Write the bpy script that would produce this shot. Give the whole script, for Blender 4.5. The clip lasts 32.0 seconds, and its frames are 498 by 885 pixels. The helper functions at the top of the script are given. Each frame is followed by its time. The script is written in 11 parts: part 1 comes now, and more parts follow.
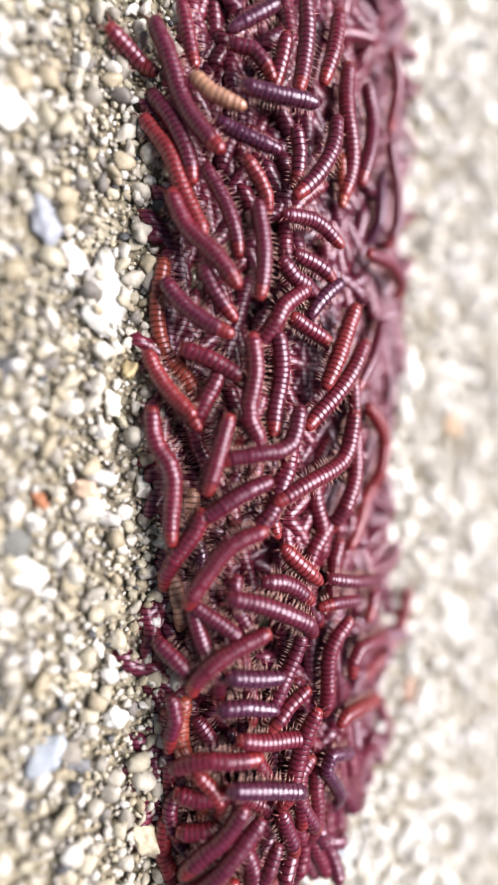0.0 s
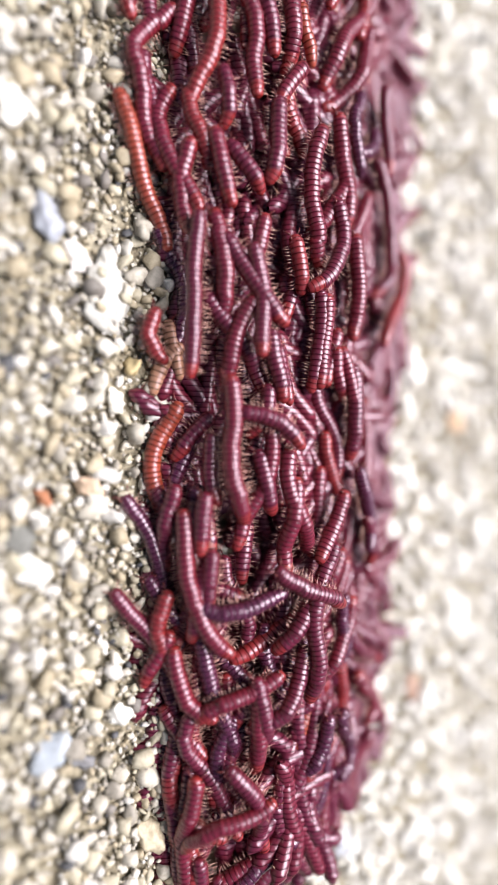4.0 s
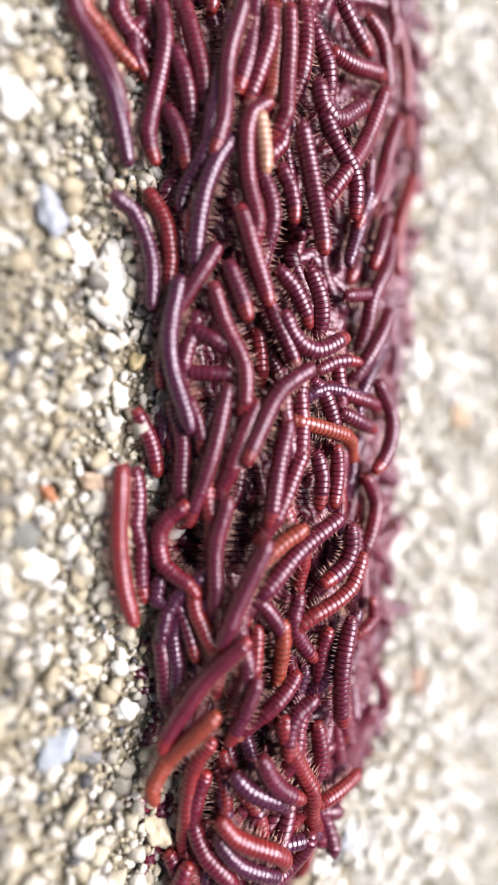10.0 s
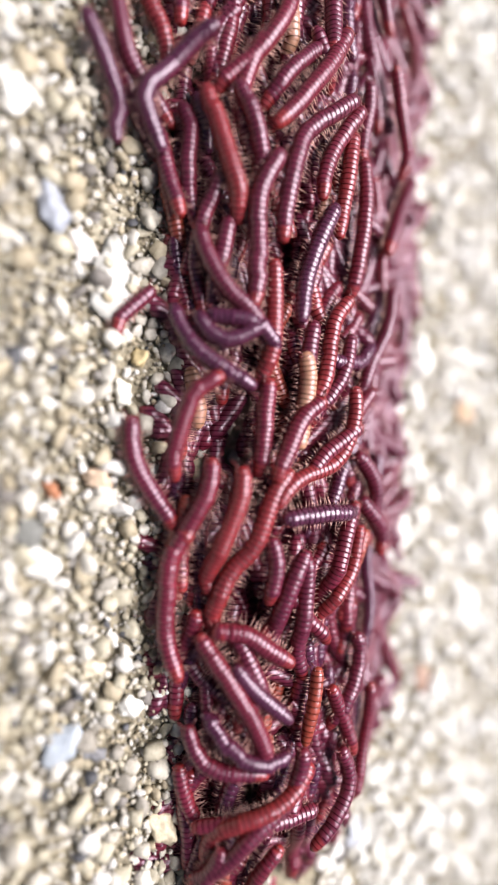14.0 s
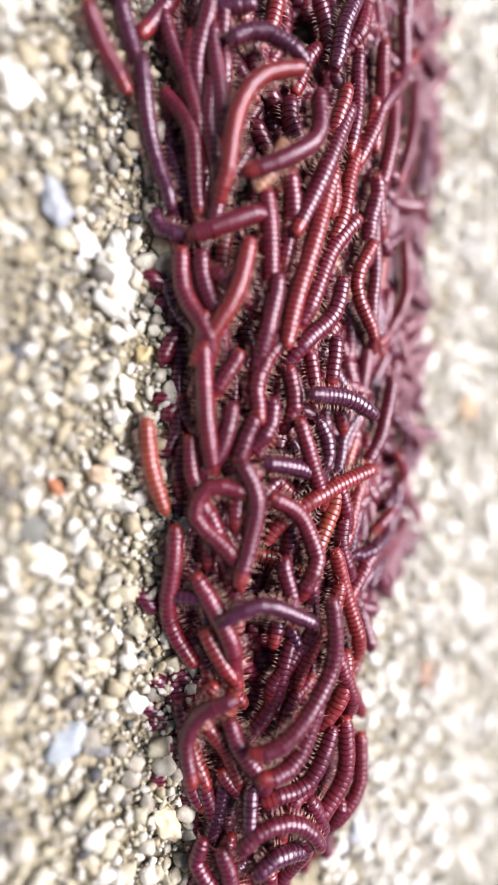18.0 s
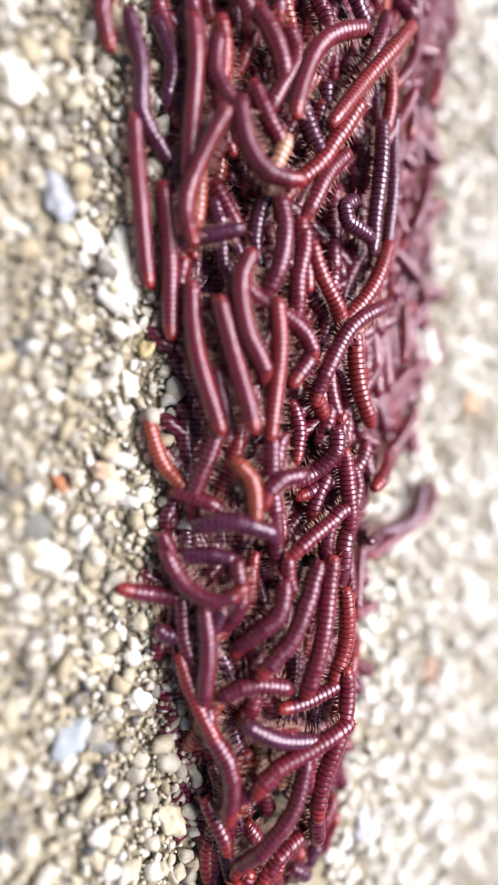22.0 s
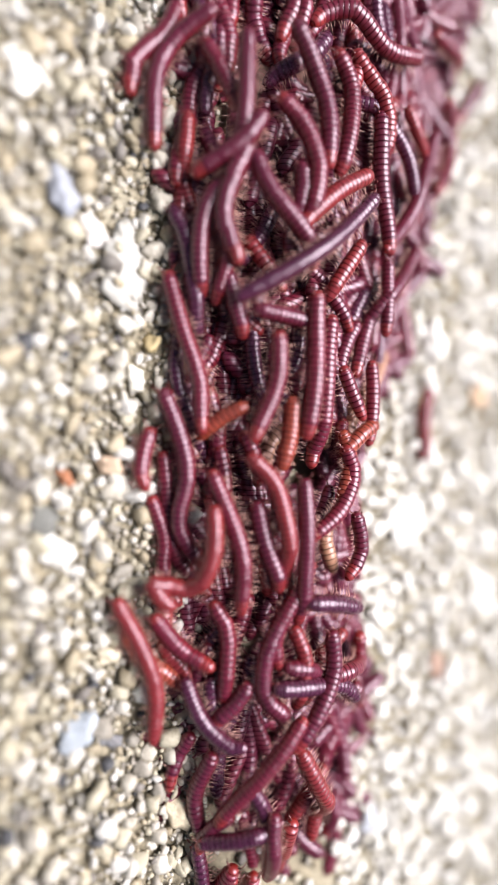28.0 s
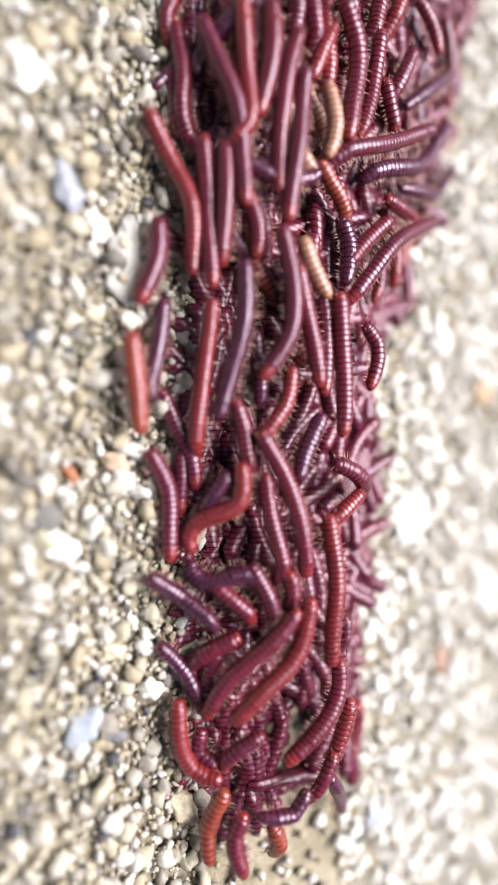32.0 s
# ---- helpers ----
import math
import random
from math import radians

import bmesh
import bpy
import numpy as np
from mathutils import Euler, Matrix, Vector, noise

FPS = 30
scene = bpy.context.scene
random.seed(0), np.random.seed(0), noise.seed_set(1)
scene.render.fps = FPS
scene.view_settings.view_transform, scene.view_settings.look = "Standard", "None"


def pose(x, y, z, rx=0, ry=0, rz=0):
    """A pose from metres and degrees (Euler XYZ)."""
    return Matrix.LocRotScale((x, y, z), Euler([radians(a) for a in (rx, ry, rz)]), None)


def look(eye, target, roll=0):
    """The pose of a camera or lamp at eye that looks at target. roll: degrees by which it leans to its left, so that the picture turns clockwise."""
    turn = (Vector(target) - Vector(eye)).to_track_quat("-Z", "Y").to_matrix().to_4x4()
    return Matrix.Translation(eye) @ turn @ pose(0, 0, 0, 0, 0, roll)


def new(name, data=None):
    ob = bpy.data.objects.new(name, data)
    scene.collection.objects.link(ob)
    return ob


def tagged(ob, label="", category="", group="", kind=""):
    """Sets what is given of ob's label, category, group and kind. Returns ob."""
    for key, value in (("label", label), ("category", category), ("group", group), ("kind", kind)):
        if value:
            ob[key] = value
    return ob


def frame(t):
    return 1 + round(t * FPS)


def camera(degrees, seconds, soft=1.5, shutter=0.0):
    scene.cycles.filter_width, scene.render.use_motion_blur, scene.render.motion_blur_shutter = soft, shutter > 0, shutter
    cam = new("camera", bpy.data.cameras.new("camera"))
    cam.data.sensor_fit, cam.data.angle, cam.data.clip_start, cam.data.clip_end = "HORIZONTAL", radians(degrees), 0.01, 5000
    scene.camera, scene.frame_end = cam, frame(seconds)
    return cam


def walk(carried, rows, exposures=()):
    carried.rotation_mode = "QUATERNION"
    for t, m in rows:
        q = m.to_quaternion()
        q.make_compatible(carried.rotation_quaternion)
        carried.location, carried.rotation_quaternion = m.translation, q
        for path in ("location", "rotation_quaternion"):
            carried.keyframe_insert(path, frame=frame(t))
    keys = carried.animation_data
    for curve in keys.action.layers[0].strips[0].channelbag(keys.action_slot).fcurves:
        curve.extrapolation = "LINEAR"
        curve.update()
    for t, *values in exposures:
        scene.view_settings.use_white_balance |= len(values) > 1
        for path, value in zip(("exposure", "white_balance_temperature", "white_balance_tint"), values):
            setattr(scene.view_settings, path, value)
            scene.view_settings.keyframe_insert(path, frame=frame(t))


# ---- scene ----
# A column of small red-brown millipedes that climbs over coarse, sandy concrete, seen from a hand's width.
# x runs down along the column, y across it and away from the lens, z up from the ground.

cam = camera(45, 32.0, soft=1.6)
cam.data.dof.use_dof = True
cam.data.dof.focus_distance = 0.0601
cam.data.dof.aperture_fstop = 6.8
walk(cam, [
    (0, look((-0.00037, -0.03158, 0.05630), (-0.00119, 0.00072, 0.00106), 89.282)),
    (4, look((-0.00029, -0.03176, 0.05614), (-0.00086, 0.00047, 0.00085), 89.522)),
    (8, look((-0.00019, -0.03190, 0.05590), (-0.00050, 0.00025, 0.00056), 89.753)),
    (12, look((-0.00008, -0.03199, 0.05563), (-0.00012, 0.00004, 0.00022), 89.994)),
    (16, look((0.00004, -0.03206, 0.05534), (0.00028, -0.00018, -0.00016), 90.265)),
    (20, look((0.00016, -0.03212, 0.05506), (0.00068, -0.00041, -0.00053), 90.583)),
    (24, look((0.00026, -0.03219, 0.05483), (0.00110, -0.00069, -0.00087), 90.968)),
    (28, look((0.00033, -0.03229, 0.05467), (0.00152, -0.00101, -0.00116), 91.441)),
    (32, look((0.00037, -0.03242, 0.05460), (0.00194, -0.00141, -0.00136), 92.022)),
])

# ---- light: open shade, bright soft sky ----
world = bpy.data.worlds.new("sky")
world.use_nodes = True
scene.world = world
wn = world.node_tree.nodes
sky = wn.new("ShaderNodeTexSky")
sky.sky_type = "NISHITA"
sky.sun_disc = False
sky.sun_elevation, sky.sun_rotation = radians(62), radians(-15)
sky.dust_density = 1.5
wn["Background"].inputs["Strength"].default_value = 0.023
world.node_tree.links.new(sky.outputs[0], wn["Background"].inputs["Color"])

sun = new("sun", bpy.data.lights.new("sun", "SUN"))
sun.data.energy, sun.data.angle, sun.data.color = 5.0, radians(48), (1.0, 0.970, 0.996)
sun.matrix_world = look((-0.12, 0.45, 0.86), (0, 0, 0))
scene.view_settings.exposure = 1.0

MM = 0.001


# ---- materials ----
def material(name):
    m = bpy.data.materials.new(name)
    m.use_nodes = True
    nt = m.node_tree
    return m, nt.nodes, nt.links, nt.nodes["Principled BSDF"]


def noise_node(nodes, links, coords, scale, detail=4.0, rough=0.6):
    n = nodes.new("ShaderNodeTexNoise")
    n.inputs["Scale"].default_value, n.inputs["Detail"].default_value, n.inputs["Roughness"].default_value = scale, detail, rough
    links.new(coords, n.inputs["Vector"])
    return n


def mix_node(nodes, links, mode, fac, a, b):
    n = nodes.new("ShaderNodeMix")
    n.data_type, n.blend_type = "RGBA", mode
    for socket, v in ((n.inputs[0], fac), (n.inputs[6], a), (n.inputs[7], b)):
        if isinstance(v, (int, float)):
            socket.default_value = v
        elif isinstance(v, tuple):
            socket.default_value = (*v, 1)
        else:
            links.new(v, socket)
    return n.outputs[2]


def math_node(nodes, links, op, a, b=0.0):
    n = nodes.new("ShaderNodeMath")
    n.operation = op
    for socket, v in zip(n.inputs, (a, b)):
        if isinstance(v, (int, float)):
            socket.default_value = v
        else:
            links.new(v, socket)
    return n.outputs[0]


def ramp_node(nodes, links, fac, stops, mode="LINEAR"):
    n = nodes.new("ShaderNodeValToRGB")
    n.color_ramp.interpolation = mode
    e = n.color_ramp.elements
    while len(e) < len(stops):
        e.new(0.5)
    for el, (at, col) in zip(e, stops):
        el.position, el.color = at, (*col, 1)
    links.new(fac, n.inputs[0])
    return n.outputs[0]


RING = 1.6 / 3.0  # length of one body ring, mm


def cuticle(name, main, flank, rough=0.32):
    """Shiny ringed shell: each ring darker at its rear seam, redder on the flanks, finely pitted."""
    m, nodes, links, p = material(name)
    tc = nodes.new("ShaderNodeTexCoord")
    sep = nodes.new("ShaderNodeSeparateXYZ")
    links.new(tc.outputs["Object"], sep.inputs[0])
    ring = math_node(nodes, links, "FRACT", math_node(nodes, links, "MULTIPLY_ADD", sep.outputs[0], 1000.0 / RING))
    ring.node.inputs[0].links[0].from_node.inputs[2].default_value = 30.5
    band = ramp_node(nodes, links, ring, [(0.0, (0.24,) * 3), (0.07, (0.34,) * 3), (0.15, (1.0,) * 3), (0.6, (1.15,) * 3), (0.88, (0.8,) * 3), (1.0, (0.24,) * 3)])
    side = nodes.new("ShaderNodeMapRange")
    links.new(sep.outputs[2], side.inputs[0])
    side.inputs[1].default_value, side.inputs[2].default_value = -0.35 * MM, 0.84 * MM
    col = mix_node(nodes, links, "MIX", side.outputs[0], flank, main)
    geo = nodes.new("ShaderNodeNewGeometry")
    blotch = noise_node(nodes, links, geo.outputs["Position"], 420.0, 3.0)
    col = mix_node(nodes, links, "MULTIPLY", 0.55, col, ramp_node(nodes, links, blotch.outputs["Fac"], [(0.3, (0.6, 0.55, 0.6)), (0.7, (1.25, 1.2, 1.15))]))
    col = mix_node(nodes, links, "MULTIPLY", 1.0, col, band)
    links.new(col, p.inputs["Base Color"])
    grain = noise_node(nodes, links, tc.outputs["Object"], 5200.0, 3.0)
    links.new(ramp_node(nodes, links, grain.outputs["Fac"], [(0.3, (rough - 0.06,) * 3), (0.7, (rough + 0.12,) * 3)]), p.inputs["Roughness"])
    bump = nodes.new("ShaderNodeBump")
    bump.inputs["Strength"].default_value, bump.inputs["Distance"].default_value = 0.25, 0.00005
    links.new(grain.outputs["Fac"], bump.inputs["Height"])
    links.new(bump.outputs[0], p.inputs["Normal"])
    links.new(ramp_node(nodes, links, ring, [(0.0, (0.2,) * 3), (0.07, (0.3,) * 3), (0.15, (0.95,) * 3), (0.62, (0.95,) * 3), (0.9, (0.5,) * 3), (1.0, (0.1,) * 3)]), p.inputs["Specular IOR Level"])
    p.inputs["Specular Tint"].default_value = (1.0, 0.86, 0.96, 1)
    p.inputs["Coat Weight"].default_value, p.inputs["Coat Roughness"].default_value = 0.04, 0.2
    return m


SHELL = {
    "r": cuticle("shell_red_brown", (0.120, 0.0103, 0.0250), (0.206, 0.0109, 0.0136)),
    "s": cuticle("shell_wine_red", (0.096, 0.0097, 0.0272), (0.158, 0.0090, 0.0121)),
    "d": cuticle("shell_dark_violet", (0.067, 0.0148, 0.0379), (0.096, 0.0103, 0.0196), 0.25),
    "o": cuticle("shell_orange_red", (0.235, 0.042, 0.024), (0.33, 0.055, 0.020)),
    "e": cuticle("shell_ruddy_end", (0.178, 0.0179, 0.0212), (0.278, 0.0203, 0.0121)),
    "p": cuticle("shell_pale_tan", (0.38, 0.20, 0.125), (0.38, 0.165, 0.085), 0.36),
}


def limb_material(name, colour):
    m, nodes, links, p = material(name)
    geo = nodes.new("ShaderNodeNewGeometry")
    n = noise_node(nodes, links, geo.outputs["Position"], 900.0, 2.0)
    lo = tuple(c * 0.55 for c in colour)
    links.new(ramp_node(nodes, links, n.outputs["Fac"], [(0.35, lo), (0.65, colour)]), p.inputs["Base Color"])
    p.inputs["Roughness"].default_value = 0.38
    return m


LEG = limb_material("leg_amber", (0.56, 0.30, 0.25))
FEELER = limb_material("feeler_dark", (0.16, 0.03, 0.03))

GRAINS = [(0.0, (0.421, 0.384, 0.297)), (0.22, (0.524, 0.497, 0.449)), (0.42, (0.370, 0.316, 0.225)), (0.57, (0.456, 0.424, 0.366)),
          (0.72, (0.284, 0.260, 0.225)), (0.83, (0.584, 0.570, 0.550)), (0.93, (0.172, 0.155, 0.142)), (0.98, (0.069, 0.069, 0.078))]
# whiter tones: the glare on the ground beyond the column, put into the colour
GLARE_TONES = [(0.0, (0.710, 0.693, 0.651)), (0.25, (0.784, 0.774, 0.753)), (0.5, (0.645, 0.617, 0.555)), (0.66, (0.753, 0.742, 0.720)), (0.9, (0.537, 0.502, 0.437)), (0.98, (0.280, 0.267, 0.244))]


def stone_material(name, source="object", tone=None, stops=GRAINS):
    """Quartz and feldspar grains, each of its own colour, with a matt, slightly dusty face."""
    m, nodes, links, p = material(name)
    geo = nodes.new("ShaderNodeNewGeometry")
    if tone:
        base = mix_node(nodes, links, "MIX", 0.0, tone, tone)
    else:
        pick = nodes.new("ShaderNodeObjectInfo").outputs["Random"] if source == "object" else geo.outputs["Random Per Island"]
        base = ramp_node(nodes, links, pick, stops, "CONSTANT")
    n1 = noise_node(nodes, links, geo.outputs["Position"], 900.0, 5.0)
    n2 = noise_node(nodes, links, geo.outputs["Position"], 5000.0, 3.0)
    col = mix_node(nodes, links, "MULTIPLY", 0.8, base, ramp_node(nodes, links, n1.outputs["Fac"], [(0.3, (0.62, 0.58, 0.52)), (0.6, (1.12, 1.1, 1.06))]))
    col = mix_node(nodes, links, "MULTIPLY", 0.5, col, ramp_node(nodes, links, n2.outputs["Fac"], [(0.35, (0.7, 0.68, 0.66)), (0.6, (1.1, 1.1, 1.1))]))
    links.new(col, p.inputs["Base Color"])
    p.inputs["Roughness"].default_value = 0.62
    bump = nodes.new("ShaderNodeBump")
    bump.inputs["Strength"].default_value, bump.inputs["Distance"].default_value = 0.6, 0.00012
    links.new(n1.outputs["Fac"], bump.inputs["Height"])
    links.new(bump.outputs[0], p.inputs["Normal"])
    return m


STONE = stone_material("stone_grain")
SAND = stone_material("sand_grain", "island")
GLARE_SAND = stone_material("glare_sand_grain", "island", stops=GLARE_TONES)


def concrete_material():
    m, nodes, links, p = material("sandy_concrete")
    geo = nodes.new("ShaderNodeNewGeometry")
    n1 = noise_node(nodes, links, geo.outputs["Position"], 160.0, 5.0)
    n2 = noise_node(nodes, links, geo.outputs["Position"], 2200.0, 4.0)
    col = ramp_node(nodes, links, n1.outputs["Fac"], [(0.3, (0.20, 0.168, 0.115)), (0.55, (0.32, 0.28, 0.20)), (0.75, (0.47, 0.43, 0.34))])
    col = mix_node(nodes, links, "MULTIPLY", 0.8, col, ramp_node(nodes, links, n2.outputs["Fac"], [(0.3, (0.5, 0.48, 0.44)), (0.65, (1.15, 1.12, 1.08))]))
    links.new(col, p.inputs["Base Color"])
    p.inputs["Roughness"].default_value = 0.85
    bump = nodes.new("ShaderNodeBump")
    bump.inputs["Strength"].default_value, bump.inputs["Distance"].default_value = 0.8, 0.0003
    links.new(n2.outputs["Fac"], bump.inputs["Height"])
    links.new(bump.outputs[0], p.inputs["Normal"])
    return m


CONCRETE = concrete_material()


# ---- helpers for meshes ----
def mesh_from(name, verts, faces, mats, index=None, smooth=True):
    me = bpy.data.meshes.new(name)
    me.from_pydata([tuple(v) for v in verts], [], faces)
    for m in mats:
        me.materials.append(m)
    if index is not None:
        me.polygons.foreach_set("material_index", index)
    me.polygons.foreach_set("use_smooth", [smooth] * len(me.polygons))
    me.update()
    return me


def lathe(profile, sides, squash=1.0, lift=0.0):
    """A body turned round the x axis from (x, radius) pairs, closed at both ends, flatter underneath."""
    verts, faces = [], []
    for x, r in profile:
        for k in range(sides):
            a = 2 * math.pi * k / sides
            z = math.sin(a) * r
            verts.append((x, math.cos(a) * r * squash, (z if z > 0 else z * 0.82) + lift))
    for i in range(len(profile) - 1):
        for k in range(sides):
            a, b = i * sides + k, i * sides + (k + 1) % sides
            faces.append((a, b, b + sides, a + sides))
    n = (len(profile) - 1) * sides
    faces.append(tuple(range(sides - 1, -1, -1)))
    faces.append(tuple(range(n, n + sides)))
    return verts, [f[::-1] for f in faces]


def tube(points, radii, sides=4):
    """A thin tapering tube through points."""
    verts, faces = [], []
    pts = [Vector(p) for p in points]
    for i, (p, r) in enumerate(zip(pts, radii)):
        d = (pts[min(i + 1, len(pts) - 1)] - pts[max(i - 1, 0)]).normalized()
        a = d.orthogonal().normalized()
        b = d.cross(a)
        for k in range(sides):
            t = 2 * math.pi * k / sides
            verts.append(p + a * (math.cos(t) * r) + b * (math.sin(t) * r))
    for i in range(len(pts) - 1):
        for k in range(sides):
            u, v = i * sides + k, i * sides + (k + 1) % sides
            faces.append((u, v, v + sides, u + sides))
    n = (len(pts) - 1) * sides
    faces.append(tuple(range(n, n + sides)))
    return verts, faces


def joined(pieces):
    verts, faces, index = [], [], []
    for v, f, m in pieces:
        o = len(verts)
        verts += list(v)
        faces += [tuple(i + o for i in q) for q in f]
        index += [m] * len(f)
    return verts, faces, index


def part(name, me, parent, label=""):
    ob = new(name, me)
    ob.parent = parent
    return tagged(ob, label)


# ---- the ground: one rough sheet with embedded grains ----
def swell(x, y):
    """Height of the bare concrete, in metres."""
    return 0.0004 * noise.noise(Vector((x * 110, y * 110, 0.3))) + 0.00022 * noise.noise(Vector((x * 420, y * 420, 4.1)))


def build_ground():
    far = [0.10, 0.14, 0.2, 0.35, 0.7, 1.5, 4, 12, 60]
    near = [i * 0.001 for i in range(-85, 86)]
    xs = [-f for f in reversed(far)] + near + far
    verts = []
    for x in xs:
        for y in xs:
            verts.append((x, y, (swell(x, y) if abs(x) < 0.09 and abs(y) < 0.09 else 0.0) - 0.0005))
    n = len(xs)
    faces = [(i * n + j, (i + 1) * n + j, (i + 1) * n + j + 1, i * n + j + 1) for i in range(n - 1) for j in range(n - 1)]
    ob = new("ground", mesh_from("ground", verts, faces, [CONCRETE]))
    return tagged(ob, "coarse sandy concrete with pale embedded grains", "ground", kind="structure")


ground = build_ground()


def pebble_shape(seed, level, rugged=0.16):
    """An angular, worn grain of about unit radius."""
    rng = random.Random(seed)
    bm = bmesh.new()
    bmesh.ops.create_icosphere(bm, subdivisions=level, radius=1.0)
    cuts = [(Vector((rng.uniform(-1, 1), rng.uniform(-1, 1), rng.uniform(-1, 1))).normalized(), rng.uniform(0.42, 0.85)) for _ in range(11)]
    off = Vector((seed * 3.7, 1.3, seed))
    for v in bm.verts:
        for d, h in cuts:
            over = v.co.dot(d) - h
            if over > 0:
                v.co -= d * over * 0.97
        v.co *= 1 + rugged * noise.noise(v.co * 1.7 + off) + 0.5 * rugged * noise.noise(v.co * 4.1 + off)
    verts = np.array([v.co[:] for v in bm.verts])
    faces = [[v.index for v in f.verts] for f in bm.faces]
    bm.free()
    return verts, faces


FINE = [pebble_shape(s, 2) for s in range(12)]
ROUGH = [pebble_shape(s + 40, 1) for s in range(8)]
LARGE = [pebble_shape(s + 70, 3, 0.42) for s in range(8)]


def turn(rng):
    return np.array(Euler((rng.uniform(-0.5, 0.5), rng.uniform(-0.5, 0.5), rng.uniform(0, 6.3))).to_matrix())


# (x, y, half length, half width, height, turn, colour, label), mm
LANDMARKS = [
    (-20.8, -20.5, 3.2, 1.4, 0.8, 6, (0.34, 0.36, 0.42), "blue-grey elongated stone chip"),
    (-15.3, -14.4, 4.4, 3.2, 0.8, 20, (0.43, 0.42, 0.395), "large white quartz chip"),
    (-17.8, -17.6, 1.9, 1.5, 0.8, 40, (0.60, 0.57, 0.56), "pale grey quartz chip"),
    (27.6, -19.4, 2.7, 2.2, 0.8, 15, (0.36, 0.40, 0.46), "blue-grey speckled stone"),
    (8.0, -22.2, 1.5, 1.5, 0.7, 0, (0.13, 0.13, 0.12), "dark grey round pebble"),
    (11.0, -21.4, 2.0, 1.6, 1.1, 10, (0.80, 0.79, 0.76), "white rounded pebble"),
    (4.3, -20.4, 1.0, 0.8, 0.7, 30, (0.40, 0.17, 0.09), "rust-red pebble"),
    (3.2, -16.4, 1.6, 1.3, 1.1, 60, (0.56, 0.42, 0.31), "brownish pink pebble"),
    (25.3, -13.4, 1.35, 1.2, 1.1, 10, (0.86, 0.85, 0.81), "bright white angular pebble"),
    (-4.8, -14.0, 1.3, 1.2, 1.0, 45, (0.80, 0.78, 0.70), "white pebble"),
    (3.5, -10.6, 1.3, 1.2, 0.9, 20, (0.86, 0.84, 0.78), "white angular pebble"),
    (-7.9, -12.3, 1.4, 0.9, 1.0, 5, (0.62, 0.50, 0.28), "honey-yellow grain"),
    (37.6, -9.9, 1.9, 1.3, 1.3, 35, (0.62, 0.54, 0.40), "cream rough pebble"),
    (21.0, -16.8, 1.3, 1.1, 1.0, 35, (0.70, 0.62, 0.48), "cream pebble"),
    (29.0, -16.6, 1.1, 0.9, 0.7, 70, (0.22, 0.22, 0.24), "dark slate chip"),
    (-30.5, -23.3, 1.9, 1.7, 0.8, 0, (0.82, 0.80, 0.76), "white worn pebble"),
    (-10.3, 24.4, 3.4, 1.8, 1.4, -5, (0.88, 0.87, 0.84), "long white quartz chip"),
    # stands for a dark hole: its shade is the lump's colour
    (47.8, 12.6, 1.5, 1.2, 0.5, 0, (0.10, 0.09, 0.09), "dark lump in place of a shaded hole"),
    (46.6, 14.3, 2.0, 1.5, 0.6, 0, (0.42, 0.44, 0.50), "blue-grey pebble"),
    (12.0, 20.5, 5.0, 3.0, 0.8, 10, (0.74, 0.735, 0.71), "broad white quartz patch"),
    (30.0, 25.5, 1.8, 1.4, 0.5, 0, (0.33, 0.21, 0.16), "brown pebble"),
    (-4.0, 33.0, 2.2, 1.6, 0.6, 0, (0.50, 0.34, 0.22), "tan pebble"),
    (22.0, 34.0, 3.0, 2.2, 0.8, 0, (0.86, 0.85, 0.82), "white pebble"),
]


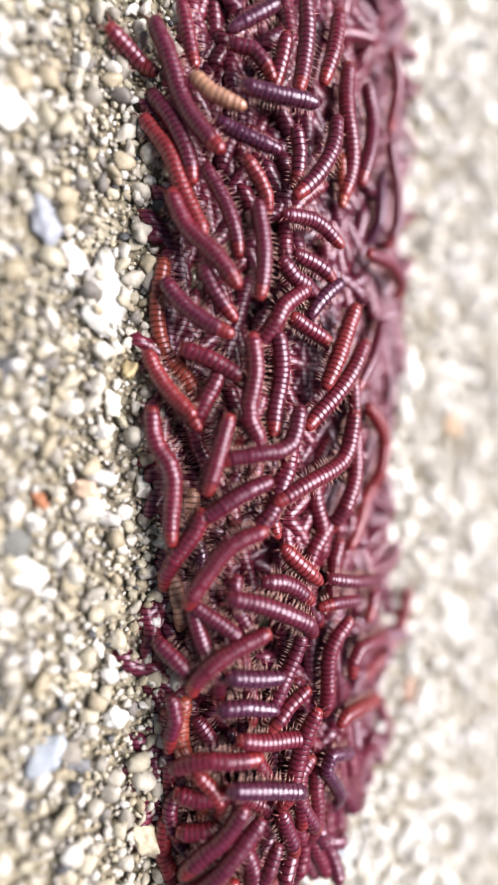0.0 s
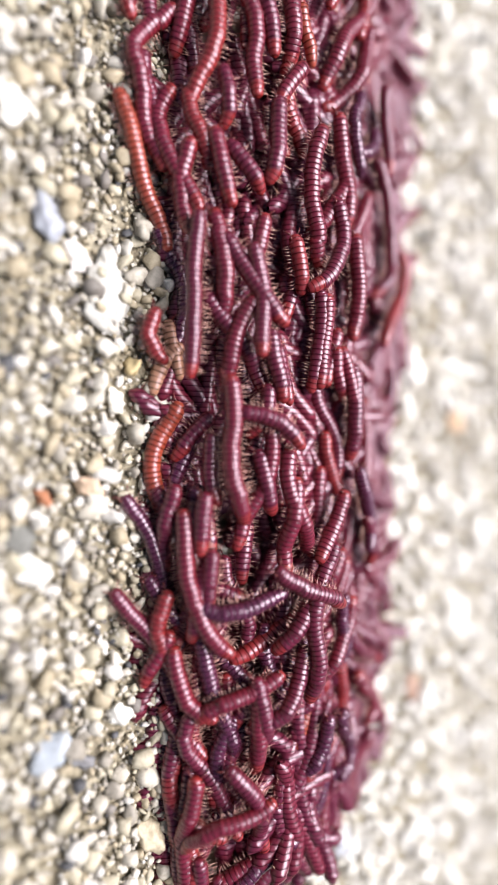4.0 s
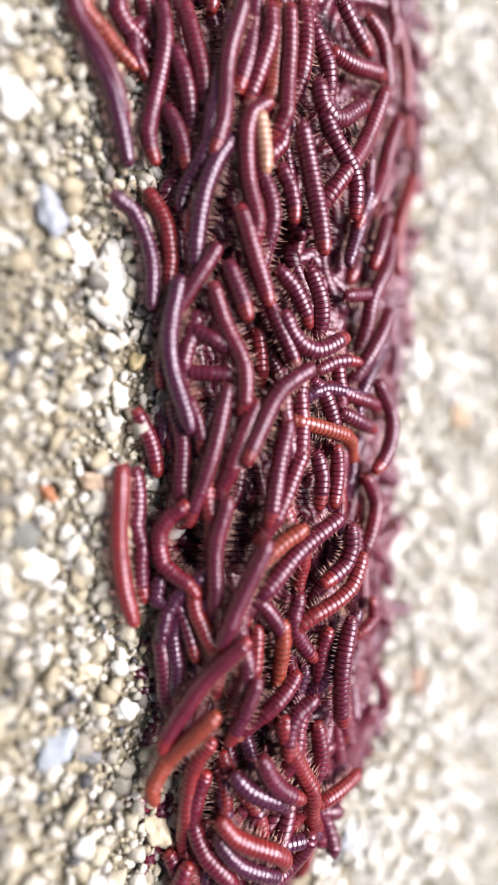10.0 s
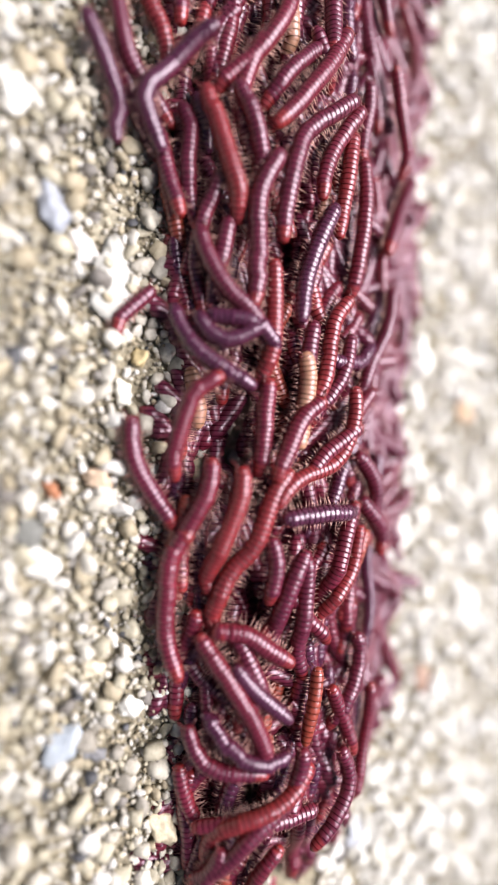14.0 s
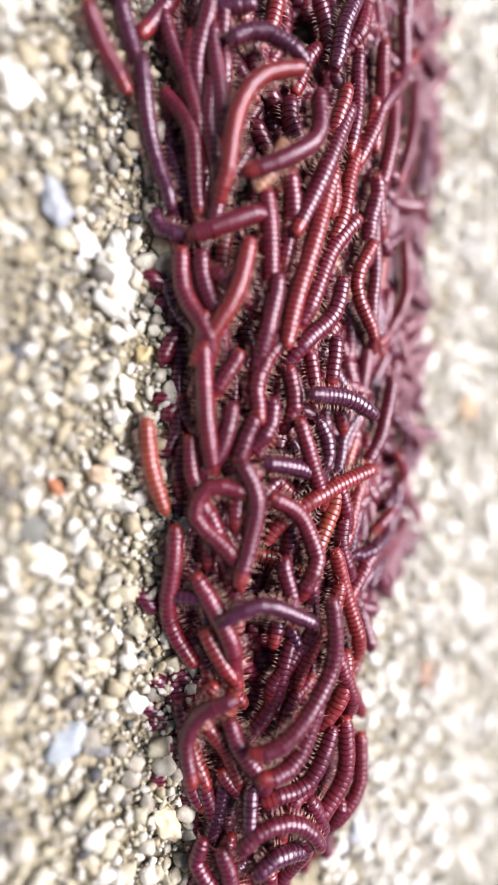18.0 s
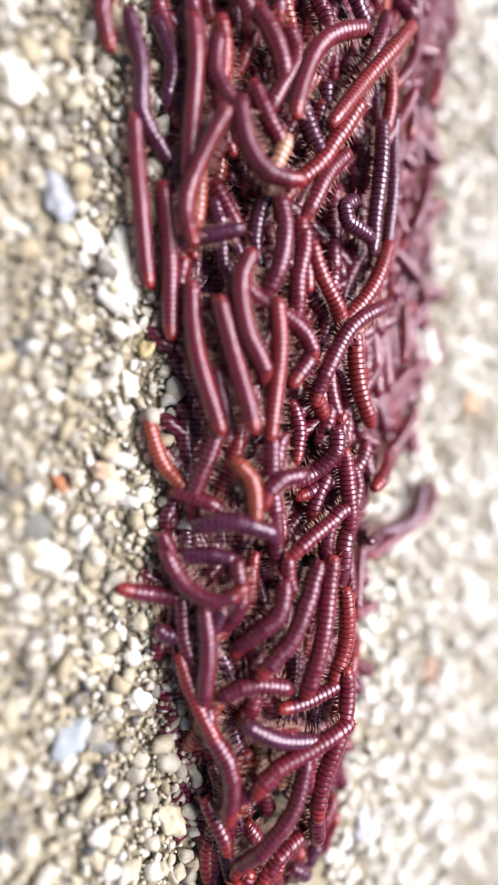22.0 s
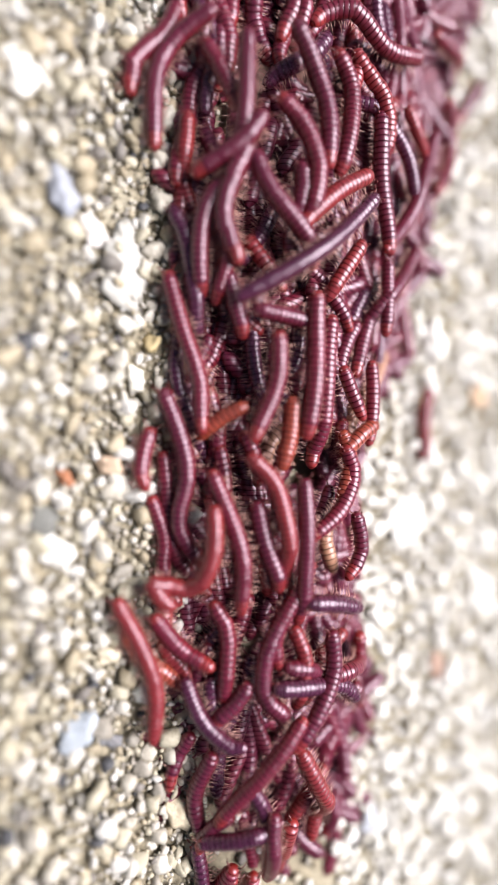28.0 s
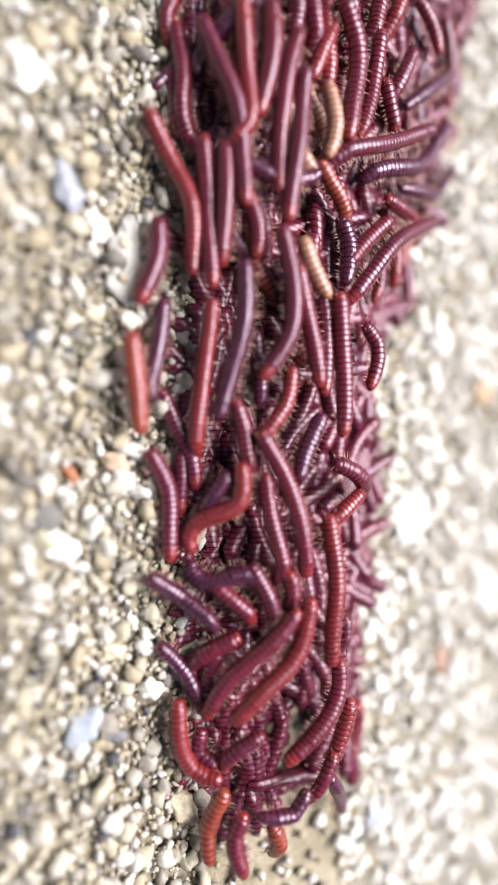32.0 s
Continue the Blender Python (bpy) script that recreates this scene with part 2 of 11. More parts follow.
def build_pebbles():
    rng = random.Random(11)
    taken = []
    for i, (x, y, a, b, h, rz, tone, label) in enumerate(LANDMARKS):
        v, f = LARGE[i % len(LARGE)]
        ob = part("pebble", mesh_from("pebble", v * np.array([a, b, h]) * MM, f, [stone_material("stone_" + label.replace(" ", "_"), tone=tone)]), ground, label)
        ob.matrix_basis = pose(x * MM, y * MM, swell(x * MM, y * MM) + 0.15 * h * MM, 0, 0, rz)
        taken.append((x, y, max(a, b) * (0.75 if a < 2 else 0.5 if a < 3.3 else 0.22)))
    shapes = [mesh_from("pebble", v * MM, f, [STONE]) for v, f in FINE]
    loose, single = [], 0
    spots = []
    for x0, x1, y0, y1, gap, near in ((-62, 62, -34, -6.5, 1.08, True), (-84, 84, -6.5, 9, 2.0, False), (-84, 84, 9, 66, 1.05, False), (-50, 52, -27, -7.5, 0.72, None)):
        for i in range(int((x1 - x0) / gap)):
            for j in range(int((y1 - y0) / gap)):
                spots.append((x0 + (i + 0.5 + rng.uniform(-0.45, 0.45)) * gap, y0 + (j + 0.5 + rng.uniform(-0.45, 0.45)) * gap, near))
    for x, y, near in spots:
        tiny = near is None
        near = near is not False
        r = rng.uniform(0.2, 0.42) if tiny else min(max(rng.lognormvariate(-0.52, 0.48) if near else rng.lognormvariate(-0.42, 0.42), 0.26), 1.4)
        if any((x - a) ** 2 + (y - b) ** 2 < (c + 0.35 * r) ** 2 for a, b, c in taken):
            continue
        stretch = np.array([r * rng.uniform(0.9, 1.35), r * rng.uniform(0.75, 1.05), r * rng.uniform(0.6, 0.95) * (1.0 if y < 9 else 0.6)])
        z = swell(x * MM, y * MM) / MM - 0.35 + 0.35 * r + (rng.uniform(-0.1, 0.6) if near else rng.uniform(0, 0.3))
        if near and single < 300 and r > 0.62 and -41 < x < 44 and -24.5 < y < -8.6 and rng.random() < 0.75:
            single += 1
            ob = part("pebble", shapes[rng.randrange(len(shapes))], ground)
            ob.matrix_basis = Matrix.LocRotScale(Vector((x, y, z)) * MM, Euler((rng.uniform(-0.5, 0.5), rng.uniform(-0.5, 0.5), rng.uniform(0, 6.3))), Vector(stretch))
        else:
            loose.append((x, y, z, stretch, near))
    # grains beyond the column take the tones with the glare painted in
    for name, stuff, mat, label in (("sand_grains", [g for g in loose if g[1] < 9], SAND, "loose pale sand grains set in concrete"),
                                    ("bleached_sand", [g for g in loose if g[1] >= 9], GLARE_SAND, "bleached white sand grains set in concrete")):
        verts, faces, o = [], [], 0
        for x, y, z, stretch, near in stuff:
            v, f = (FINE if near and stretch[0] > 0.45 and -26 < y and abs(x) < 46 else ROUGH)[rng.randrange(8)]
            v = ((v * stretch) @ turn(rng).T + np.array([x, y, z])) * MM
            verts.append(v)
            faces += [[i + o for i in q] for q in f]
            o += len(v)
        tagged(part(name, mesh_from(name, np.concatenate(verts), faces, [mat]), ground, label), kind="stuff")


build_pebbles()


# ---- millipedes ----
R = 0.93  # half a body's width, mm
PIECE = 1.6  # length of one stiff stretch of three rings, mm


def ring_profile(rings, first, last):
    """Nearly straight rings with narrow seams; the ends telescope into the next stretch."""
    prof = [(first - 0.34, 0.70), (first - 0.24, 0.90), (first - 0.10, 0.958)]
    for k in range(rings):
        a = first + k * RING
        prof += [(a + 0.012, 0.955), (a + 0.05, 0.988), (a + 0.10, 0.999), (a + 0.44, 1.0), (a + 0.485, 0.992), (a + 0.522, 0.955)]
    return prof + [(last + 0.10, 0.958), (last + 0.24, 0.90), (last + 0.34, 0.70)]


def leg_mesh(seed, pairs=5, first=-0.64):
    """Pairs of thin bent legs, with a knee and a claw each, that grow from one narrow belly plate."""
    rng = random.Random(seed)
    verts, faces = [], []
    edge = {-1: [], 1: []}
    for k in range(pairs):
        x = first + k * 0.32
        for side in (-1, 1):
            swing = rng.uniform(-0.2, 0.2) + 0.28 * math.sin(k * 1.05 + seed + (0.4 if side > 0 else 0))
            reach = rng.uniform(1.45, 2.4)
            knee = (x + swing * 0.4, side * 1.08, -0.34 + rng.uniform(-0.15, 0.15))
            tip = (x + swing, side * reach, -0.85 + 0.4 * (reach - 1.45) + rng.uniform(-0.3, 0.3))
            o = len(verts)
            verts += [(x - 0.05, side * 0.5, -0.62), (x + 0.05, side * 0.5, -0.62), (x, side * 0.5, -0.76)]
            verts += [(knee[0] - 0.042, knee[1], knee[2] + 0.02), (knee[0] + 0.042, knee[1], knee[2] + 0.02), (knee[0], knee[1], knee[2] - 0.06), tip]
            edge[side] += [o, o + 1]
            faces += [(o + a, o + (a + 1) % 3, o + 3 + (a + 1) % 3, o + 3 + a) for a in range(3)]
            faces += [(o + 3 + a, o + 3 + (a + 1) % 3, o + 6) for a in range(3)]
    left, right = edge[-1], edge[1]
    faces += [(left[k], left[k + 1], right[k + 1], right[k]) for k in range(len(left) - 1)]
    return mesh_from("leg_fringe", np.array(verts) * MM, faces, [LEG])


def shell_mesh(hue):
    v, f = lathe([(x * MM, r * R * MM) for x, r in ring_profile(3, -0.8, 0.8)], 14)
    return mesh_from("body_segment", v, f, [SHELL[hue]])


def tail_mesh(hue):
    prof = [(1.14, 0.70), (1.04, 0.90), (0.90, 0.95), (0.8, 0.96), (0.68, 0.98), (0.45, 0.97), (0.29, 0.93), (0.22, 0.94), (0.0, 0.91), (-0.22, 0.84), (-0.28, 0.84), (-0.52, 0.72), (-0.72, 0.52), (-0.86, 0.28), (-0.92, 0.08)]
    v, f = lathe([(x * MM, r * R * MM) for x, r in reversed(prof)], 14)
    return mesh_from("tail_segment", v, f, [SHELL[hue]])


def head_mesh(hue):
    """Collar plate, rounded face and two small dark eye patches."""
    prof = [(-0.82, 0.70), (-0.72, 0.90), (-0.55, 0.95), (-0.3, 0.98), (-0.06, 0.93), (0.02, 0.84), (0.10, 0.86), (0.34, 0.80), (0.54, 0.62), (0.66, 0.38), (0.70, 0.10)]
    v, f = lathe([(x * MM, r * R * MM) for x, r in prof], 14, 1.0, -0.03 * MM)
    pieces = [(v, f, 0)]
    for side in (-1, 1):
        ev, ef = lathe([(x * MM, r * MM) for x, r in ((-0.14, 0.05), (-0.08, 0.13), (0.06, 0.13), (0.14, 0.05))], 8)
        pieces.append(([(a + 0.36 * MM, b + side * 0.72 * MM, c + 0.34 * MM) for a, b, c in ev], ef, 1))
    v, f, i = joined(pieces)
    return mesh_from("head", v, f, [SHELL[hue], FEELER], i)


def feeler_mesh(side):
    pts = [(0.50, side * 0.34, 0.05), (0.85, side * 0.75, 0.22), (1.15, side * 1.05, 0.02), (1.42, side * 1.18, -0.25)]
    v, f = tube([Vector(p) * MM for p in pts], [0.07 * MM, 0.085 * MM, 0.095 * MM, 0.04 * MM], 5)
    return mesh_from("antenna", v, f, [FEELER])


BODY = {h: shell_mesh(h) for h in SHELL}
TAIL = {h: tail_mesh("e" if h in "rs" else h) for h in SHELL}
HEAD = {h: head_mesh("e" if h == "r" else h) for h in SHELL}
FEELERS = [feeler_mesh(-1), feeler_mesh(1)]
LEGS = [leg_mesh(n) for n in range(4)]
TAIL_LEGS = leg_mesh(9, 3, -0.1)

COLOURS = {"e": "bright ruddy", "r": "glossy red-brown", "s": "shiny wine-red", "d": "dark violet-brown", "o": "bright orange-red", "p": "pale tan"}


def described(hue, length, ways):
    """What sets one apart: size, colour, and where among the others it crawls."""
    size = "long " if length > 13 else "short " if length < 7.5 else ""
    first = ways[0][5].mean(axis=0)
    across = abs(ways[0][5][0][1] - ways[0][5][-1][1]) > abs(ways[0][5][0][0] - ways[0][5][-1][0])
    state = ("lying across the top of the others" if max(w[1] for w in ways) == 2 else "on the sand at the column's edge" if first[1] < -10.5
             else "crawling on the column's far flank" if first[1] > 11.5 else "lying crosswise among the others" if across else "crawling along the crowded column")
    return size + COLOURS[hue] + " ringed millipede " + state


def ease(x):
    x = np.clip(x, 0, 1)
    return x * x * (3 - 2 * x)


def far_foot(x, t):
    """Where the far side of the heap meets the ground (mm); the lower part thins out late in the clip, the upper part spreads."""
    early = np.interp(x, [-60, -14, 10, 40], [23.5, 23.0, 20.5, 18.5])
    late = np.interp(x, [-50, -25, -3, 5, 20, 40], [30.0, 24.0, 14.5, 13.0, 11.2, 10.2])
    return early + (late - early) * ease((t - 16.0) / 9.0)


def beyond_end(x, y, t):
    """How far (mm) a place lies past the line along which the column comes up out of the sand."""
    return x + 0.39 * (y - 3.6) - 47.5 + 2.5 * ease((t - 20.0) / 8.0)


def mound(x, y, t=0.0):
    """Height of the heap of millipedes over the ground, in mm (arrays)."""
    k = ease((x - 12.0) / 38.0)
    mid = 4.2 - 2.6 * k
    u = np.abs(y - mid) / np.where(y > mid, far_foot(x, t) + 0.8 - mid, 15.0 - 4.5 * k)
    v = np.maximum((6.4 - 1.4 * k) * (1 - u ** 2.6), -4.0)
    return 0.5 * (v + np.sqrt(v * v + 0.36)) * (1 - 0.75 * ease((beyond_end(x, y, t) + 8.0) / 8.0))


STEP = 0.4


def band(x, late):
    """Middle and half width (mm) of the column at x; late in the clip it fans out at its upper end."""
    k = min(max((x + 5.0) / 50.0, 0), 1)
    j = min(max(-x / 45.0, 0), 1)
    early = (3.0 - 2.6 * k, 13.8 - 5.2 * k)
    after = (1.2 + 7.0 * j - 1.0 * k, 12.0 + 6.0 * j - 4.0 * k)
    return early[0] + (after[0] - early[0]) * late, early[1] + (after[1] - early[1]) * late


def wander(x, y, a, goal, late, rng):
    """A meandering way on from (x, y) along the column, until it is well past the view."""
    out, drift, gone = [], 0.0, 0.0
    while x * math.cos(goal) < 82 and gone < 400:
        mid, half = band(x, late)
        off = (y - mid) / half
        aim = goal
        if abs(off) > 0.75:
            aim = goal + (0.6 if off * math.cos(goal) < 0 else -0.6) * min(abs(off), 1.5)
        drift = drift * 0.94 + rng.gauss(0, 0.016)
        bend = (aim - a + math.pi) % (2 * math.pi) - math.pi
        most = 0.2 if abs(off) > 0.8 else 0.1
        a += max(-most, min(most, bend * 0.09 + drift))
        x += math.cos(a) * STEP
        y += math.sin(a) * STEP
        gone += STEP
        # keep within the column once it is on its way
        mid, half = band(x, late)
        off = (y - mid) / half
        if abs(off) > 0.85:
            held = math.copysign(0.85 + 0.15 * math.tanh((abs(off) - 0.85) / 0.15), off)
            y += (mid + half * held - y) * min(1.0, gone / 25.0)
        out.append((x, y))
    return out


def spline(pts):
    """A smooth line through points, evenly stepped."""
    p = [2 * pts[0] - pts[1]] + pts + [2 * pts[-1] - pts[-2]]
    out = []
    for i in range(1, len(p) - 2):
        for k in range(24):
            t = k / 24
            out.append(0.5 * (2 * p[i] + (p[i + 1] - p[i - 1]) * t + (2 * p[i - 1] - 5 * p[i] + 4 * p[i + 1] - p[i + 2]) * t * t + (3 * p[i] - p[i - 1] - 3 * p[i + 1] + p[i + 2]) * t ** 3))
    out.append(p[-2])
    q = np.array(out)
    s = np.concatenate([[0], np.cumsum(np.hypot(*np.diff(q, axis=0).T))])
    n = max(4, int(s[-1] / STEP))
    at = np.linspace(0, s[-1], n + 1)
    return np.stack([np.interp(at, s, q[:, 0]), np.interp(at, s, q[:, 1])], 1), s[-1]


herd = []


def crawl(hue, length, *spots):
    """A millipede of that length (mm). Each spot: seconds, layer (0 among the others, 1 and 2 on top of them) and the places, from head
    to tail, along which it lies then. Between the spots it crawls on; before the first and after the last it follows its own winding way
    along the column and works its way under its neighbours."""
    rng = random.Random(len(herd) * 7 + 1)
    length = min(max(length, 6.0), 19.0)
    ways = []
    for t0, layer, *xy in spots:
        body, seen = spline([np.array(xy[i:i + 2]) for i in range(0, len(xy), 2)])
        late = min(max((t0 - 17.0) / 9.0, 0), 1)
        ahead = wander(*body[0], math.atan2(*(body[0] - body[2])[::-1]), math.pi, late, rng)
        behind = wander(*body[-1], math.atan2(*(body[-1] - body[-3])[::-1]), 0.0, late, rng)
        line = np.array(behind[::-1] + [tuple(b) for b in body[::-1]] + ahead)
        s = np.concatenate([[0], np.cumsum(np.hypot(*np.diff(line, axis=0).T))])
        ways.append((float(t0), layer, line, s, s[len(behind) + len(body) - 1], body, seen))
    top = max(w[1] for w in ways)
    fat = rng.uniform(0.83, 0.97) if top else rng.uniform(0.76, 0.90)
    if hue == "r":
        hue = rng.choice("rrrrssse")
    # speeds: between spots as the way asks, else at its own pace
    pace = rng.uniform(5.5, 10.0)
    between = [min(max(float(np.hypot(*(b[5][0] - a[5][0]))) / (b[0] - a[0]), 0.3), 16.0) for a, b in zip(ways, ways[1:])]
    speeds = [min(max(between[0], 4.0), 11.0) if between else pace] + between + [min(max(between[-1], 4.0), 11.0) if between else pace]
    # the body: a head and stiff stretches of rings
    n = max(3, round((length - 0.7) / PIECE))
    pitch = (length - 0.7) / n
    thing = tagged(new("millipede"), described(hue, length, ways), "millipede", "millipedes of the column")
    thing.empty_display_size = 0.002
    head = part("head", HEAD[hue], thing)
    head.scale = (fat, 0.93 * fat, 0.93 * fat)
    for f in FEELERS:
        part("antenna", f, head, "short dark antenna")
    pieces, offsets = [head], [0.45]
    for i in range(n):
        last = i == n - 1
        ob = part("tail_segment" if last else "body_segment", (TAIL if last else BODY)[hue], thing)
        slim = fat * (0.90 if last else 0.955 if i in (0, n - 2) else 1.0)
        ob.scale = (pitch / PIECE, slim, slim)
        part("leg_fringe", TAIL_LEGS if last else LEGS[i % 4], ob, "rows of thin amber legs")
        pieces.append(ob)
        offsets.append(0.7 + (i + 0.5) * pitch)
    herd.append((thing, pieces, np.array(offsets), ways, speeds, rng.uniform(0, 6.3), rng.uniform(-0.25, 0.25), rng.uniform(0.3, 1.25)))


def crawl_rows(thing, pieces, offsets, ways, speeds, phase, lift, sway):
    """Keys one millipede, and its pieces in its own space."""
    first, last = ways[0][0], ways[-1][0]

    def share(k, t):
        """How much of its place at the times t the spot k gives."""
        w = np.ones_like(t)
        if k > 0:
            w = w * ease((t - ways[k - 1][0]) / (ways[k][0] - ways[k - 1][0]))
        if k < len(ways) - 1:
            w = w * (1 - ease((t - ways[k][0]) / (ways[k + 1][0] - ways[k][0])))
        return w

    def place(back, t):
        """Points (mm) that lie the length `back` behind the tip of the head, at the times t."""
        total = 0.0
        for k, (t0, layer, line, s, head_at, body, seen) in enumerate(ways):
            gone = np.where(t > t0, speeds[k + 1] * (t - t0), speeds[k] * (t - t0))
            u = head_at + gone - back
            inside = np.clip(u, 0, s[-1])
            x, y = np.interp(inside, s, line[:, 0]), np.interp(inside, s, line[:, 1])
            x = x - (u - inside)
            free = np.full_like(t, 9.0)
            for w in ways:
                free = np.minimum(free, np.abs(t - w[0]))
            y = y + ease(free / 1.1) * (sway * np.sin(u / 2.1 + phase) + 0.5 * sway * np.sin(u / 3.7 + 2 * phase)) * np.clip(1.3 - np.abs(y - 3.0) / 14.0, 0.15, 1)
            away = np.maximum(first - t, t - last)
            sink = ease((away - 0.4) / 1.9) * (1.9 + 0.9 * layer) + np.clip((back - seen - 0.8) * 0.6, 0, 1.8)
            z = np.maximum(mound(x, y, t) - sink, 0) + 0.9 * R + layer * 0.9 * (1 - ease((away - 0.4) / 1.9)) - 6.0 * ease(beyond_end(x, y, t) / 7.0)
            total = total + np.stack([x, y, z], -1) * share(k, t)[..., None]
        total[..., 2] += lift + 0.22 * np.sin(0.5 * back + 1.1 * t + phase)
        return total

    fine = np.arange(0, 32.01, 0.25)
    xm = place(np.full_like(fine, offsets[-1] / 2), fine)[:, 0]
    times = [0.0]
    for t, x in zip(fine[1:], xm[1:]):
        close = first - 5 < t < last + 5
        if t - times[-1] >= (0.75 if abs(x) < 66 and close else 1.25 if abs(x) < 70 else 4.0):
            times.append(float(t))
    stops = [w[0] for w in ways]
    times = sorted(set([t for t in times if all(abs(t - q) > 0.3 for q in stops)] + stops + [0.0, 32.0]))
    tt = np.repeat(np.array(times)[:, None], len(offsets), 1)
    back = np.repeat(offsets[None, :], len(times), 0)
    p = place(back, tt)
    d = place(back - 0.7, tt) - place(back + 0.7, tt)
    d /= np.linalg.norm(d, axis=2, keepdims=True)
    # the pieces keep their distance along the body, measured from its middle
    m = len(offsets) // 2
    for i in range(m + 1, len(offsets)):
        p[:, i] = p[:, i - 1] - 0.5 * (d[:, i - 1] + d[:, i]) * (offsets[i] - offsets[i - 1])
    for i in range(m - 1, -1, -1):
        p[:, i] = p[:, i + 1] + 0.5 * (d[:, i + 1] + d[:, i]) * (offsets[i + 1] - offsets[i])
    slope = (mound(p[..., 0], p[..., 1] + 0.6, tt) - mound(p[..., 0], p[..., 1] - 0.6, tt)) / 1.2
    up = np.stack([np.zeros_like(slope), -np.clip(slope, -1.5, 1.5) * 0.7, np.ones_like(slope)], -1)
    side = np.cross(up, d)
    side /= np.linalg.norm(side, axis=2, keepdims=True)
    up = np.cross(d, side)
    base = p.mean(axis=1)
    walk(thing, [(t, Matrix.Translation(b * MM)) for t, b in zip(times, base)])
    for i, ob in enumerate(pieces):
        rows = []
        for k, t in enumerate(times):
            q = (p[k, i] - base[k]) * MM
            a, b, c = d[k, i], side[k, i], up[k, i]
            rows.append((t, Matrix(((a[0], b[0], c[0], q[0]), (a[1], b[1], c[1], q[1]), (a[2], b[2], c[2], q[2]), (0, 0, 0, 1)))))
        walk(ob, rows)


def tangle_mesh(name, count, spot, seed):
    """A dense tangle of bent, ringed, legged bodies; spot(rng) gives the middle of each (mm)."""
    rng = random.Random(seed)
    verts, faces, index, o = [], [], [], 0
    ring = [0.93, 1.0, 1.0]
    for _ in range(count):
        x, y, z = spot(rng)
        half = rng.uniform(3.5, 6.5)
        curve = rng.uniform(-0.14, 0.14)
        loops, sides = int(half * 2 / 0.3), 7
        v, f = [], []
        for i in range(loops + 1):
            u = -half + 2 * half * i / loops
            r = 0.9 * ring[i % 3] * min(1.0, 0.25 + 0.9 * (half - abs(u)))
            cx, cy, a = math.sin(curve * u) / curve, (1 - math.cos(curve * u)) / curve, curve * u
            for k in range(sides):
                t = 2 * math.pi * k / sides
                v.append((cx - math.sin(a) * math.cos(t) * r, cy + math.cos(a) * math.cos(t) * r, math.sin(t) * r))
        for i in range(loops):
            for k in range(sides):
                p, q = i * sides + k, i * sides + (k + 1) % sides
                f.append((p, p + sides, q + sides, q))
        shells = len(f)
        for i in range(3, loops - 2, 3):
            u = -half + 2 * half * i / loops
            cx, cy, a = math.sin(curve * u) / curve, (1 - math.cos(curve * u)) / curve, curve * u
            for side in (-1, 1):
                n = len(v)
                lean = rng.uniform(-0.3, 0.3)
                for along, across, h in ((-0.035, 0.75, -0.2), (0.035, 0.75, -0.2), (lean, rng.uniform(1.5, 2.1), rng.uniform(-0.5, 0.5))):
                    v.append((cx + math.cos(a) * along - math.sin(a) * across * side, cy + math.sin(a) * along + math.cos(a) * across * side, h))
                f.append((n, n + 1, n + 2))
        tilt = np.array(Euler((rng.uniform(-0.6, 0.6), rng.gauss(0, 0.05), rng.gauss(0, 0.55))).to_matrix())
        verts.append((np.array(v) @ tilt.T + np.array([x, y, z])) * MM)
        faces += [tuple(i + o for i in q) for q in f]
        index += [0 if rng.random() < 0.55 else 1] * shells + [2] * (len(f) - shells)
        o += len(v)
    return mesh_from(name, np.concatenate(verts), faces, [SHELL["s"], SHELL["r"], LEG], index)


# the inside of the column: clumps that follow one another out of the sand and along
CLUMP = 9.0
mass = tagged(new("millipede_mass"), "dense dark tangle of millipedes inside the column", "millipedes", kind="stuff")
mass.empty_display_size = 0.002


def build_mass():
    clumps = []
    for c in range(6):
        def inside(rng):
            y = rng.uniform(-9.6, 11.0)
            return rng.uniform(-0.5, 0.5) * CLUMP, y, max(0.5, float(mound(np.array(0.0), np.array(y))) - 3.3 - abs(rng.gauss(0, 0.8)))
        clumps.append(tangle_mesh("tangle", 40, inside, 5 + c))
    return [(c, part("tangle", clumps[c % 6], mass)) for c in range(-7, 30)]


def far_edge(x):
    return float(np.interp(x, [-60, -20, 0, 40, 52], [23.5, 23.0, 21.5, 19.0, 15.0]))


def on_flank(rng):
    x = rng.uniform(-85, 36)
    edge = far_edge(x) - 0.6 - 1.2 * abs(noise.noise(Vector((x * 0.09, 8, 0))))
    y = rng.uniform(3.5, min(edge, 3.6 + (38.0 - x) / 0.39))
    return x, y, max(0.6, 6.2 * (1 - ((y - 3.4) / (edge - 2.6)) ** 2.6) - 1.5 - abs(rng.gauss(0, 0.7)))


clumps = build_mass()
flank = new("millipede_flank", tangle_mesh("millipede_flank", 520, on_flank, 8))
tagged(flank, "tangle of wine-red millipedes on the column's far side", "millipedes", kind="stuff")

